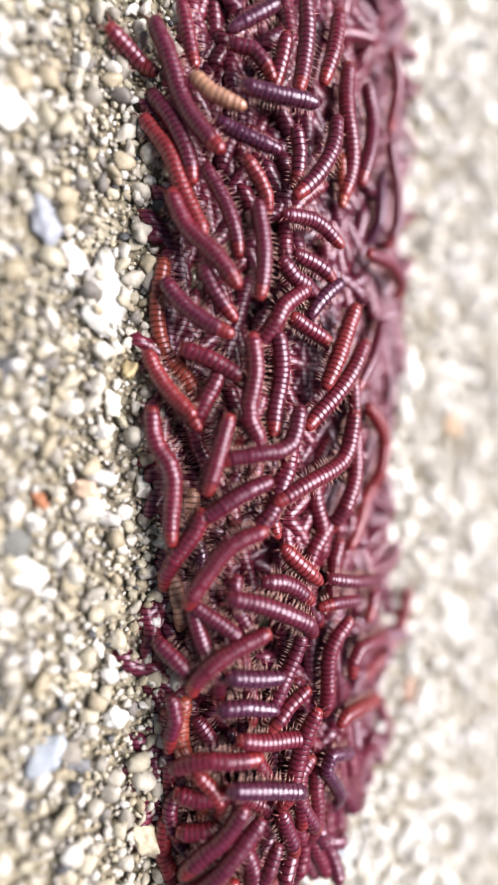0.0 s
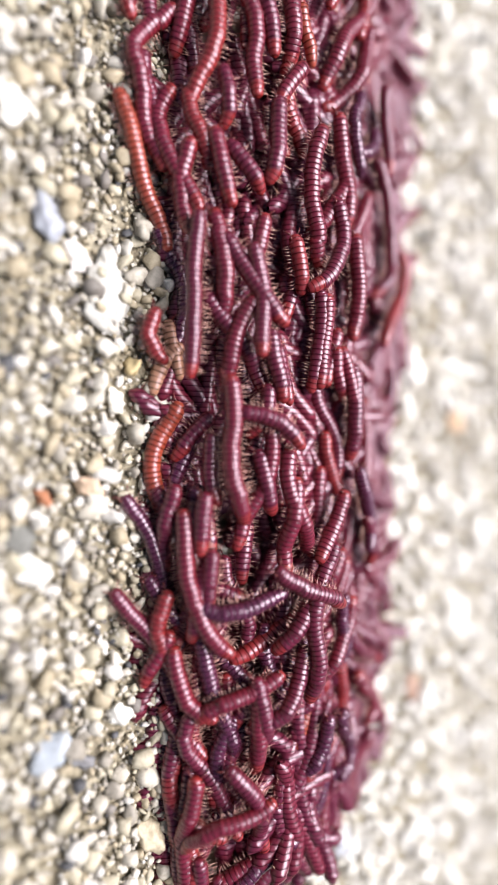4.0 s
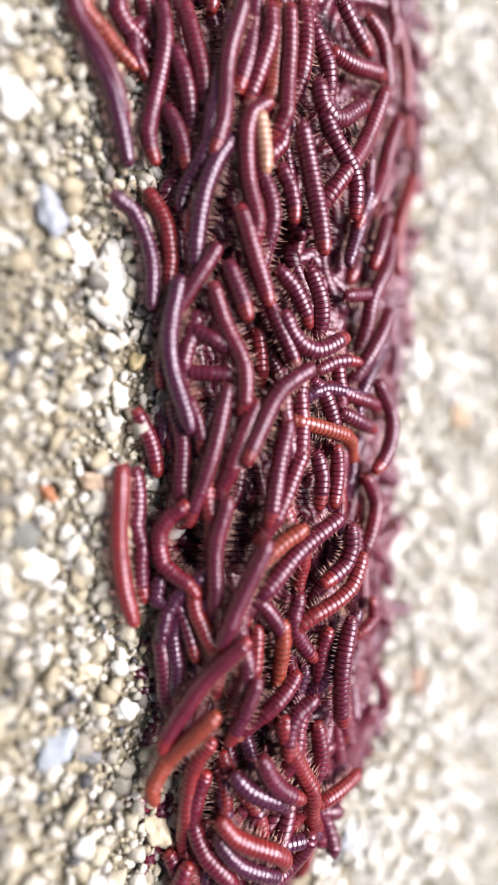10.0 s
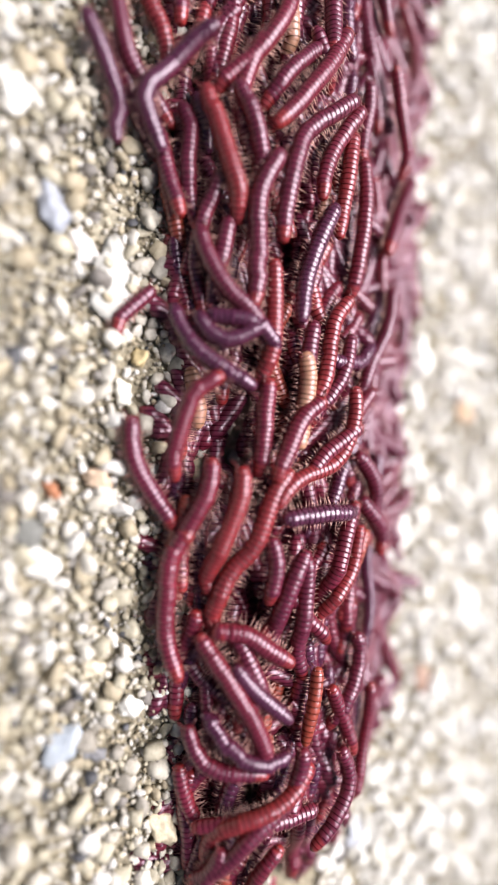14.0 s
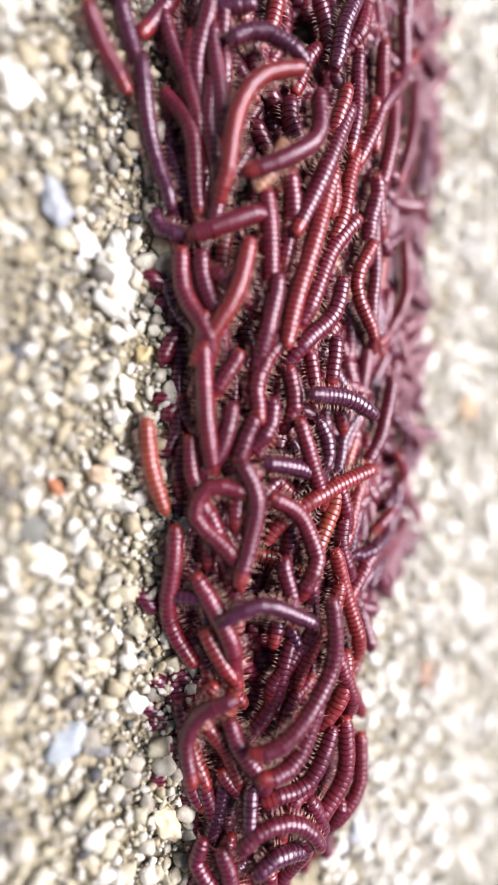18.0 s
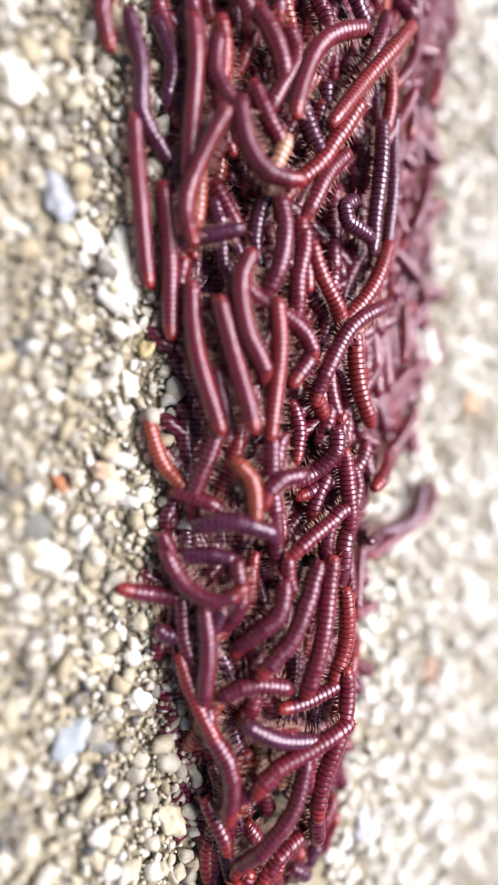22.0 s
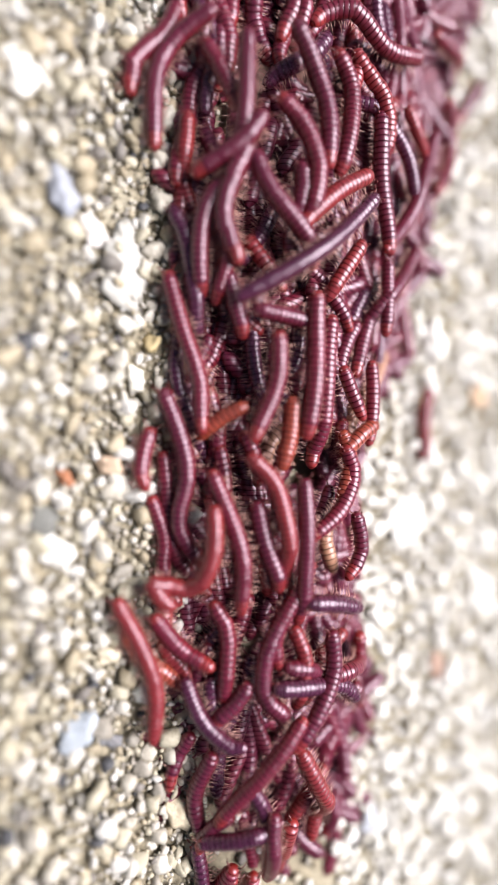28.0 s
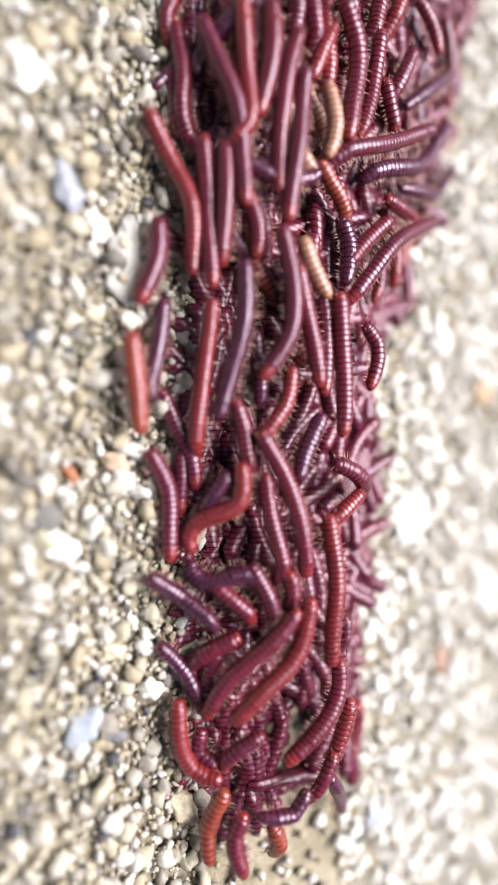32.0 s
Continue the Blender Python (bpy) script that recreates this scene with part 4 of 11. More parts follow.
crawl("r", 9.4, (0, 1, 30.6, -9.6, 29.0, -6.7, 29.1, -3.4, 29.2, -0.8), (1, 1, 14.8, 1.7, 16.3, -2.9, 17.8, -5.5, 20.0, -7.0), (1.5, 2, 18.2, -6.1, 15.2, -1.2, 13.4, 2.7), (2, 1, 12.5, 5.3, 14.0, 0.3, 15.8, -3.5, 17.4, -5.6))
crawl("d", 9.3, (0, 1, 31.5, -4.4, 32.1, -1.2, 33.0, 2.5), (1.5, 0, 19.3, -2.4, 19.2, -1.0, 19.1, 0.5), (3, 1, 15.4, -4.0, 14.1, 0.3, 12.9, 5.6))
crawl("r", 14.7, (0, 0, 32.8, -8.7, 33.3, -6.7, 33.0, -4.9), (1, 1, 24.6, -6.9, 25.1, -3.7, 25.5, 1.4), (1.5, 0, 17.7, -8.1, 20.3, -5.8, 22.0, -2.8), (3, 1, 2.6, -4.6, 6.4, -4.6, 9.6, -3.1, 12.3, -1.5), (6, 1, -24.5, -7.5, -21.6, -4.9, -19.0, -2.9, -15.9, -1.6), (7, 1, -34.0, -9.7, -30.1, -8.2, -27.3, -5.5, -24.5, -2.6), (7.5, 1, -37.5, -13.2, -34.5, -9.9, -30.5, -7.8, -25.8, -3.1), (9, 0, -42.8, -12.1, -39.2, -10.1, -35.2, -8.9))
crawl("r", 8.7, (0, 0, 36.7, -8.3, 36.6, -6.6, 36.3, -5.3), (1, 0, 27.9, -7.4, 28.7, -5.8, 30.0, -4.4), (1.5, 1, 24.3, -9.1, 24.0, -6.1, 24.4, -2.7), (2, 1, 20.1, -8.0, 22.7, -6.2, 25.3, -2.2), (3, 1, 22.9, -8.0, 25.5, -6.6, 25.5, -3.8, 23.1, -1.2))
crawl("r", 9.2, (0, 1, 33.2, -2.6, 36.1, -4.2, 38.3, -6.5, 40.9, -8.5), (1.5, 0, 19.8, -7.4, 21.4, -7.4, 23.1, -7.8), (2, 1, 14.9, -9.3, 18.0, -7.2, 21.1, -4.3), (3, 0, 10.4, -10.2, 12.0, -9.6, 13.6, -9.1), (6, 0, -10.5, -6.9, -8.9, -6.6, -7.3, -6.4), (7, 1, -21.9, -9.6, -17.9, -10.0, -13.6, -11.7), (7.5, 1, -23.8, -9.6, -21.2, -10.7, -17.9, -11.4), (9, 0, -32.6, -9.7, -31.2, -9.3, -29.8, -8.8), (10, 0, -37.9, -9.7, -35.6, -8.9, -33.9, -8.5), (11, 0, -42.4, -8.5, -40.8, -8.2, -39.2, -8.1))
crawl("r", 13.3, (0, 1, 34.9, -0.8, 37.2, -3.0, 40.3, -5.6), (1.5, 1, 22.6, 6.0, 26.5, 5.5, 28.9, 1.5, 30.3, -3.8), (3, 0, 16.2, 7.1, 19.7, 3.6, 22.5, 0.4), (6, 1, -2.4, 8.5, 1.3, 4.4, 5.2, 2.4, 7.2, -0.7), (7.5, 0, -16.4, 6.3, -13.0, 7.1, -8.3, 6.4), (8, 0, -21.0, 6.9, -15.8, 7.0, -9.0, 4.5), (9, 1, -27.0, 3.3, -23.8, 5.4, -19.2, 5.1, -15.6, 5.4), (11, 1, -43.4, 2.7, -38.4, 4.4, -35.0, 5.9, -32.7, 8.1), (12, 0, -43.1, 2.8, -39.4, 3.7, -36.7, 5.3))
crawl("r", 5.8, (0, 0, 35.6, 1.9, 38.2, 3.0, 41.4, 4.4), (1, 1, 27.8, -3.4, 31.6, -1.1, 35.6, -0.4), (1.5, 0, 25.4, -1.7, 26.7, -0.5, 27.5, 0.8), (2, 0, 20.4, -2.9, 21.2, -0.7, 22.1, 1.7), (3, 1, 16.4, -5.9, 18.6, -3.5, 19.9, -0.8), (6, 0, -17.3, -7.8, -15.4, -5.5, -14.1, -2.8), (7, 0, -24.4, -6.5, -23.1, -4.2, -22.1, -1.0))
crawl("r", 4.8, (0, 0, 38.3, 1.4, 39.5, 0.8, 40.7, 0.2), (1.5, 0, 17.1, 2.3, 19.7, 1.1, 21.2, -0.6), (3, 0, 0.5, 2.0, 3.3, 1.7, 4.9, 0.7))
crawl("r", 11.3, (0, 0, 17.3, 10.0, 20.1, 7.6, 24.8, 7.4), (1.5, 0, -0.2, 8.6, 2.9, 11.4, 6.4, 11.4, 9.3, 8.7), (2, 0, -5.1, 7.3, -0.7, 9.4, 7.6, 9.9), (3, 1, -14.2, 9.6, -9.5, 9.2, -3.0, 8.5), (6, 0, -37.9, 12.7, -35.2, 10.3, -32.9, 8.7), (7, 1, -37.5, 18.0, -33.7, 11.1, -29.8, 8.2), (8, 0, -35.1, 9.3, -33.6, 11.9, -36.7, 15.7), (9, 0, -44.6, 14.9, -45.8, 12.2, -47.2, 10.0))
crawl("r", 12.5, (0, 0, 21.9, 21.1, 21.1, 12.2, 25.0, 10.9))
crawl("r", 14.0, (0, 0, 16.7, 24.1, 21.5, 23.1, 24.0, 21.2), (3, 0, -19.4, 21.8, -13.1, 17.7, -7.7, 15.2), (6, 0, -31.6, 17.5, -28.2, 20.5, -22.3, 17.0), (9, 0, -44.6, 19.4, -38.5, 20.5, -30.7, 19.7))
crawl("d", 14.9, (0, 0, 32.6, 11.1, 31.7, 6.7, 35.6, 9.4), (1.5, 0, 29.7, 14.1, 28.2, 9.6, 27.2, 7.0), (3, 0, 29.0, 12.4, 28.0, 10.2, 27.1, 8.4), (6, 0, -2.2, 13.6, -4.6, 10.6, -6.7, 6.9))
crawl("r", 9.7, (0, 0, 28.6, 17.8, 27.5, 10.7, 28.1, 8.9), (1, 0, 23.4, 16.4, 23.2, 10.6, 24.6, 8.9), (1.5, 0, 19.2, 14.2, 20.7, 10.0, 22.7, 8.4))
crawl("r", 6.2, (0, 0, 15.7, 11.9, 15.4, 7.5), (1.5, 0, 5.1, 7.9, 6.7, 4.9, 8.2, 2.2), (3, 0, -11.7, 6.8, -10.3, 3.9, -9.0, 2.6))
crawl("r", 10.0, (0, 0, -46.1, 16.2, -42.3, 17.7, -37.1, 16.4))
crawl("r", 11.9, (0, 0, -40.2, 11.8, -36.2, 12.9, -29.5, 11.0))
crawl("r", 12.6, (0, 0, -35.8, 16.4, -31.3, 17.9, -26.7, 18.1), (1, 0, -32.3, 12.8, -29.0, 13.9, -23.8, 13.4), (1.5, 0, -37.0, 13.7, -33.1, 14.9, -27.5, 13.3), (2, 0, -40.8, 11.1, -37.3, 13.1, -33.4, 14.2))
crawl("r", 9.8, (0, 0, -21.8, 12.1, -21.6, 16.6, -20.3, 19.1), (1.5, 0, -45.4, 11.7, -42.0, 13.7, -39.4, 14.8))
crawl("r", 4.9, (1, 0, -11.0, -10.7, -8.3, -9.6, -4.4, -7.9), (1.5, 0, -9.9, -11.5, -9.3, -10.2, -8.5, -9.2), (2, 0, -8.4, -12.6, -8.5, -10.7, -7.6, -9.2), (3, 0, -8.5, -14.1, -8.1, -11.6, -8.1, -9.5), (6, 0, -21.1, -8.6, -20.2, -6.5, -19.2, -3.8))
crawl("d", 11.3, (1.5, 0, -37.1, 9.0, -37.8, 11.7, -38.4, 14.8))
crawl("r", 7.3, (1, 0, 4.6, 4.2, 5.6, 1.5, 6.4, -0.3), (1.5, 1, -0.7, 0.3, 2.0, -0.3, 4.2, -1.6), (2, 1, -9.0, 3.2, -4.5, 2.1, 2.0, -2.3), (3, 1, -7.7, 0.4, -3.3, 0.5, 0.0, -0.4))
crawl("r", 10.4, (1, 1, 33.6, -7.8, 35.0, -6.2, 36.4, -4.1), (1.5, 0, 28.7, -8.7, 29.3, -7.0, 30.7, -5.6), (3, 0, 19.6, -11.3, 20.5, -10.5, 21.3, -9.8), (6, 1, 1.6, -11.2, 6.7, -10.1, 11.9, -7.5), (7, 1, -8.0, -10.2, -2.9, -10.2, 3.0, -9.1, 7.8, -8.3), (7.5, 0, -5.6, -9.5, -2.9, -9.1, 0.4, -8.6), (9, 0, -19.2, -12.3, -14.7, -11.5, -10.9, -10.2), (10, 0, -24.6, -11.6, -21.7, -10.1, -17.8, -9.5, -15.7, -9.7), (11, 0, -32.4, -11.4, -28.7, -10.2, -24.7, -9.3), (12, 0, -42.6, -11.3, -38.0, -10.2, -31.7, -9.9), (13, 1, -41.8, -11.8, -37.1, -10.1, -32.8, -9.7))
crawl("r", 6.6, (1, 0, 35.2, -8.1, 39.0, -7.6, 40.5, -6.2), (1.5, 0, 30.8, -7.8, 32.3, -6.7, 34.5, -6.4), (3, 0, 18.3, -8.0, 21.1, -8.1, 23.8, -7.7), (6, 0, -6.3, -9.6, -3.0, -10.3, -0.3, -10.9), (7, 1, -15.7, -9.0, -11.4, -8.1, -8.2, -6.6, -4.7, -6.3), (7.5, 0, -11.5, -8.3, -8.8, -7.6, -6.1, -7.6), (8, 1, -21.3, -6.7, -17.1, -6.5, -12.3, -7.8, -8.7, -11.2), (9, 0, -25.3, -6.4, -22.1, -6.6, -19.7, -6.8), (10, 0, -32.5, -10.2, -29.1, -8.9, -25.0, -8.2), (11, 0, -42.2, -4.9, -38.5, -5.6, -35.2, -5.8), (12, 0, -41.5, -8.4, -38.5, -8.5, -36.2, -8.8), (13, 0, -42.3, -9.4, -39.5, -9.0, -36.8, -8.8))
crawl("r", 15.7, (1.5, 0, 31.4, -2.6, 33.8, -1.1, 36.4, 0.4), (2, 0, 30.1, -4.5, 32.5, -2.6, 35.1, -0.6), (3, 1, 13.8, -7.9, 17.5, -6.3, 20.7, -3.9, 22.0, -1.3), (6, 1, -10.2, -9.1, -6.1, -7.1, -1.9, -6.5, 4.5, -7.8), (7, 1, -19.8, -5.7, -15.6, -5.7, -10.8, -6.6), (7.5, 1, -26.8, -5.0, -21.4, -5.0, -15.6, -5.5, -10.2, -6.8), (8, 1, -33.3, -5.6, -27.7, -6.5, -21.9, -8.2, -18.1, -9.7), (9, 1, -42.3, -9.1, -37.3, -7.4, -31.4, -7.4, -27.4, -8.3), (10, 0, -42.6, -8.7, -39.3, -8.1, -35.4, -7.2))
crawl("r", 8.4, (1, 0, 34.1, -2.5, 36.3, -2.2, 38.0, -1.8), (1.5, 0, 32.9, -3.6, 34.7, -2.5, 36.5, -1.6), (2, 1, 28.1, -3.7, 30.0, -1.5, 32.6, 0.3), (3, 0, 17.8, -6.9, 21.5, -5.9, 23.7, -4.9), (6, 0, -4.1, -3.5, -1.4, -3.7, 1.3, -4.9), (7, 1, -18.0, -4.8, -15.2, -3.0, -12.0, -1.4, -8.9, -0.8), (7.5, 0, -21.5, -1.0, -19.1, -2.6, -16.4, -2.6), (8, 0, -25.8, 2.3, -23.6, 2.3, -21.3, 1.7), (9, 0, -32.1, -2.0, -27.1, -2.5, -23.2, -3.3), (10, 0, -41.6, -2.6, -37.1, -3.4, -33.3, -4.4), (11, 0, -40.2, -0.7, -37.6, -2.9, -34.7, -4.9))
crawl("r", 5.2, (1.5, 1, 34.8, -9.2, 35.8, -7.1, 36.2, -3.9), (2, 0, 34.0, -6.7, 36.7, -5.5, 37.8, -4.3), (3, 0, 25.7, -10.7, 26.7, -8.9, 27.0, -7.2))
crawl("r", 15.0, (1.5, 0, 38.0, -7.6, 40.2, -7.1, 41.1, -5.6), (2, 1, 34.4, -8.5, 38.2, -8.4, 40.1, -6.6), (3, 0, 30.5, -8.3, 31.2, -7.5, 31.9, -6.6), (6, 0, 16.6, -10.6, 18.6, -8.9, 22.3, -5.5), (7.5, 0, -0.2, -9.1, 3.6, -8.4, 6.8, -7.8), (8, 1, -8.7, -10.9, -3.9, -10.5, 1.5, -9.6, 5.8, -9.4), (9, 1, -16.2, -6.2, -10.1, -7.1, -5.9, -6.5, -1.1, -6.7), (10, 1, -19.3, -5.9, -14.8, -8.3, -10.6, -10.0, -5.0, -10.6), (11, 1, -34.2, -5.7, -28.9, -6.0, -24.2, -7.0, -18.5, -8.1), (12, 0, -41.3, -6.2, -35.2, -6.6, -29.9, -7.2))
crawl("r", 11.4, (1, 1, 37.8, -0.6, 39.5, -2.8, 40.4, -5.0), (1.5, 0, 39.3, 0.6, 40.2, -2.4, 41.3, -4.4), (2, 0, 38.5, -0.2, 40.2, -2.4, 41.1, -4.0), (3, 1, 27.3, 1.2, 28.1, -2.2, 29.3, -5.2), (6, 0, 0.2, -0.2, 2.9, -1.3, 5.1, -3.4), (7, 0, -6.7, 2.2, -3.6, 0.9, 0.0, -0.3), (7.5, 0, -14.4, -0.9, -11.6, -1.5, -8.9, -1.2), (8, 1, -19.5, 1.1, -18.3, -2.1, -14.0, -2.6, -9.2, -2.0), (9, 1, -24.4, -2.1, -19.8, -1.9, -12.3, -2.6), (10, 0, -27.0, -2.6, -24.4, -1.5, -22.2, -1.2), (11, 0, -33.5, 1.1, -29.6, 1.1, -27.2, -0.1))
crawl("r", 12.7, (1, 0, 37.6, 3.5, 39.3, 2.6, 40.5, 2.0), (1.5, 0, 37.0, 6.0, 38.6, 5.4, 39.7, 5.1), (2, 1, 24.4, 3.9, 29.2, 4.8, 35.5, 6.3), (3, 1, 21.8, 4.4, 26.3, 4.2, 30.1, 3.4), (6, 0, -1.7, 3.0, 1.3, 2.3, 4.6, 0.8), (7, 1, -8.8, 6.7, -4.2, 5.7, -0.3, 3.6), (7.5, 0, -15.2, 2.1, -12.0, 3.2, -8.0, 2.2), (9, 0, -25.2, 1.0, -21.2, 1.9, -15.8, 3.0), (10, 1, -31.0, 1.2, -26.9, 2.5, -23.2, 3.2, -18.9, 3.9), (11, 1, -34.4, 3.8, -30.5, 1.8, -26.2, 2.1, -21.4, 3.2), (12, 0, -37.6, 6.9, -33.0, 3.8, -29.4, 2.3), (13, 1, -44.3, 6.0, -38.3, 5.0, -33.4, 3.6))
crawl("o", 4.3, (1, 0, -35.7, 9.1, -32.4, 9.1, -29.1, 8.0), (3, 0, -41.2, 4.4, -39.2, 5.1, -37.2, 4.4))
crawl("r", 18.8, (1, 0, -18.2, -7.7, -16.3, -6.8, -14.4, -5.7), (3, 1, -35.5, -13.5, -32.4, -11.3, -27.0, -10.3, -17.6, -8.8))
crawl("r", 3.7, (1, 0, -12.9, 3.0, -12.4, 1.1, -10.4, -0.1), (2, 1, -20.9, 7.2, -17.4, 3.3, -14.1, -1.6), (3, 0, -23.8, 0.2, -22.3, 1.5, -20.8, 2.5))
crawl("r", 10.5, (1, 1, -2.4, 12.7, -0.5, 7.1, 1.4, 2.9), (3, 1, -16.5, -5.2, -13.4, -2.7, -12.3, 0.1, -12.8, 2.6), (6, 1, -28.2, -5.7, -25.5, -2.5, -23.2, 0.4, -20.1, 1.6), (7, 1, -37.4, -1.3, -33.3, -0.1, -29.2, 1.1, -24.8, 2.4), (7.5, 1, -36.1, 0.2, -32.3, 0.5, -27.0, 1.4), (8, 1, -37.9, 6.5, -34.7, 5.4, -30.7, 2.0), (9, 0, -42.0, 2.5, -40.1, 5.3, -36.0, 5.0), (10, 0, -42.1, 3.5, -40.2, 4.5, -38.8, 5.2))
crawl("r", 11.2, (1, 0, 4.2, -6.5, 7.4, -6.9, 10.4, -7.3), (2, 1, -5.9, -5.1, -0.6, -6.4, 4.8, -8.6, 7.4, -9.4), (3, 1, -10.8, -1.9, -6.5, -2.1, -2.7, -2.6, 0.0, -3.6), (6, 1, -36.9, -3.8, -32.5, -2.5, -29.1, -0.3, -25.9, 0.1), (7, 1, -42.3, -4.4, -36.9, -4.4, -31.6, -3.9, -27.7, -3.6), (7.5, 1, -41.8, -3.7, -37.4, -4.6, -31.0, -5.3), (8, 1, -42.1, -4.7, -37.8, -5.6, -33.8, -6.1), (9, 0, -42.9, -2.3, -38.9, -3.3, -34.5, -5.0))
crawl("r", 10.6, (1, 0, 11.2, -2.7, 11.8, -0.2, 13.8, 2.6), (2, 1, -0.9, -4.6, 2.6, -4.1, 5.0, -0.9, 6.6, 5.2), (3, 0, -8.0, 4.0, -4.6, 3.7, -0.6, 3.3), (6, 0, -30.9, 0.2, -27.3, 2.8, -24.5, 5.7, -21.9, 6.9), (7, 1, -43.6, 1.4, -40.8, 3.0, -36.9, 4.1), (7.5, 0, -43.0, 1.4, -40.2, 3.3, -38.2, 4.1), (8, 0, -44.4, 2.6, -41.7, 2.9, -39.1, 3.6))
crawl("r", 9.6, (2, 0, -0.1, 7.7, 2.7, 5.9, 5.0, 4.1), (3, 0, -8.2, 6.9, -3.5, 6.1, -0.1, 5.4), (7.5, 1, -40.9, 6.6, -38.3, 7.3, -33.6, 5.5, -31.2, 4.8))
crawl("r", 5.9, (1, 0, 10.8, 7.2, 12.2, 9.7, 13.8, 13.9), (3, 0, -3.6, 7.6, -1.8, 8.6, -0.1, 9.3), (6, 0, -22.2, 2.9, -20.4, 5.0, -18.9, 8.0))
crawl("r", 10.0, (1, 0, -22.4, 15.1, -17.0, 16.5, -12.1, 14.1), (2, 0, -29.5, 17.5, -25.0, 17.6, -19.4, 16.3), (3, 0, -35.2, 16.0, -30.6, 17.4, -25.7, 16.0), (6, 0, -50.8, 20.0, -45.8, 17.3, -42.2, 15.4))
crawl("r", 17.4, (3, 0, -24.9, 17.6, -18.0, 16.2, -15.1, 10.8))
crawl("d", 10.6, (3, 0, -30.9, 10.7, -27.2, 14.8, -26.8, 17.4))
crawl("r", 13.7, (1, 0, 19.1, 1.1, 20.6, 1.5, 21.3, 0.9), (3, 0, 0.0, -0.5, 3.8, 0.2, 6.5, -1.0), (6, 0, -8.4, -3.0, -6.3, -0.8, -2.0, -1.3, 3.7, -4.4), (7, 1, -22.3, 0.6, -17.5, -0.6, -12.7, 0.0, -7.9, 0.9), (7.5, 1, -24.7, -2.8, -22.8, -0.9, -18.5, -0.9, -11.0, -0.9), (8, 0, -29.9, -2.5, -26.3, -1.1, -21.6, 0.1), (10, 1, -42.1, -0.0, -37.9, 0.3, -32.4, -0.1), (11, 0, -43.4, 1.1, -38.9, 0.8, -34.5, -1.8))
crawl("r", 10.4, (2, 1, 8.2, 11.3, 12.8, 10.0, 17.2, 8.0), (3, 0, -0.7, 9.3, 3.5, 9.4, 5.8, 7.8), (6, 0, -25.1, 10.0, -20.6, 9.6, -18.3, 10.4), (7, 1, -27.5, 9.4, -22.3, 8.2, -17.1, 8.6), (7.5, 1, -28.6, 10.2, -23.1, 9.4, -17.7, 9.0), (8, 0, -32.6, 12.4, -26.3, 12.0, -19.2, 9.7), (9, 0, -33.1, 12.3, -30.0, 8.4, -27.7, 6.1), (10, 1, -35.7, 3.2, -32.9, 4.2, -32.9, 6.3, -34.8, 8.6))
crawl("r", 10.5, (1, 1, 21.4, 6.0, 25.9, 5.9, 29.4, 3.6), (2, 0, 16.7, 5.3, 19.7, 4.0, 23.3, 3.8), (3, 0, 12.1, 1.4, 13.9, 2.0, 15.6, 2.1), (6, 0, -15.3, -1.4, -12.3, -1.1, -8.6, 1.0, -4.8, 2.0), (7.5, 1, -29.8, -0.9, -25.6, -0.3, -21.0, 1.5), (8, 0, -34.4, 1.0, -29.9, 0.7, -25.4, 0.1), (9, 1, -42.6, -0.8, -39.3, -1.1, -34.2, -2.7, -32.8, -3.2), (10, 0, -42.3, -1.5, -39.1, -1.5, -35.1, -2.6), (11, 0, -42.5, -2.4, -40.6, -2.9, -38.6, -3.4))
crawl("r", 8.1, (1, 0, 29.3, 15.5, 30.4, 11.7, 31.0, 8.1), (2, 0, 20.8, 14.9, 22.4, 9.1, 24.7, 6.4), (3, 1, 15.1, 8.6, 17.4, 5.0, 19.1, 1.6), (6, 0, -8.9, 11.5, -9.1, 7.3, -10.6, 4.3), (9, 0, -33.5, 11.8, -34.4, 8.4, -32.2, 4.7), (10, 0, -40.1, 5.9, -39.8, 9.0, -40.3, 12.6), (11, 0, -40.5, 13.5, -40.1, 9.7, -40.5, 7.3))
crawl("r", 9.8, (2, 0, 32.1, -4.2, 34.6, -3.1, 36.9, -1.1), (3, 0, 32.1, -2.2, 35.0, -1.5, 37.8, 1.0), (6, 0, 4.8, -4.9, 7.2, -2.9, 11.1, -2.3, 13.9, -0.4), (7, 0, 5.2, -7.5, 7.8, -6.6, 10.2, -5.9), (7.5, 1, -0.2, -3.5, 3.0, -3.2, 7.8, -3.7), (8, 0, -7.7, -3.7, -1.8, -3.6, 5.8, -3.9), (9, 1, -12.3, -3.9, -8.6, -2.6, -4.9, -1.0), (10, 1, -22.5, -4.5, -18.6, -3.3, -13.9, -1.7, -8.8, -1.1), (11, 0, -27.7, -5.4, -23.5, -5.3, -19.2, -5.3))
crawl("r", 12.0, (3, 0, 33.0, -3.7, 35.4, -2.1, 38.0, -0.3), (6, 0, 24.5, -5.9, 26.7, -4.7, 27.8, -3.6), (7, 0, 14.4, -1.9, 17.7, -1.0, 20.0, -0.1), (7.5, 0, 14.9, -2.2, 17.2, -1.4, 18.9, -0.4), (9, 0, -2.3, 0.7, 2.1, 0.2, 7.0, -0.7), (10, 2, -7.6, 2.3, -5.3, -1.0, -1.5, -2.9, 1.1, -4.1), (11, 0, -17.2, -1.8, -13.5, -0.3, -11.3, -0.6), (12, 0, -28.0, -0.8, -24.0, -1.2, -21.7, -1.5), (13, 0, -38.3, 4.3, -36.2, -0.2, -33.5, -3.5, -30.5, -5.4))
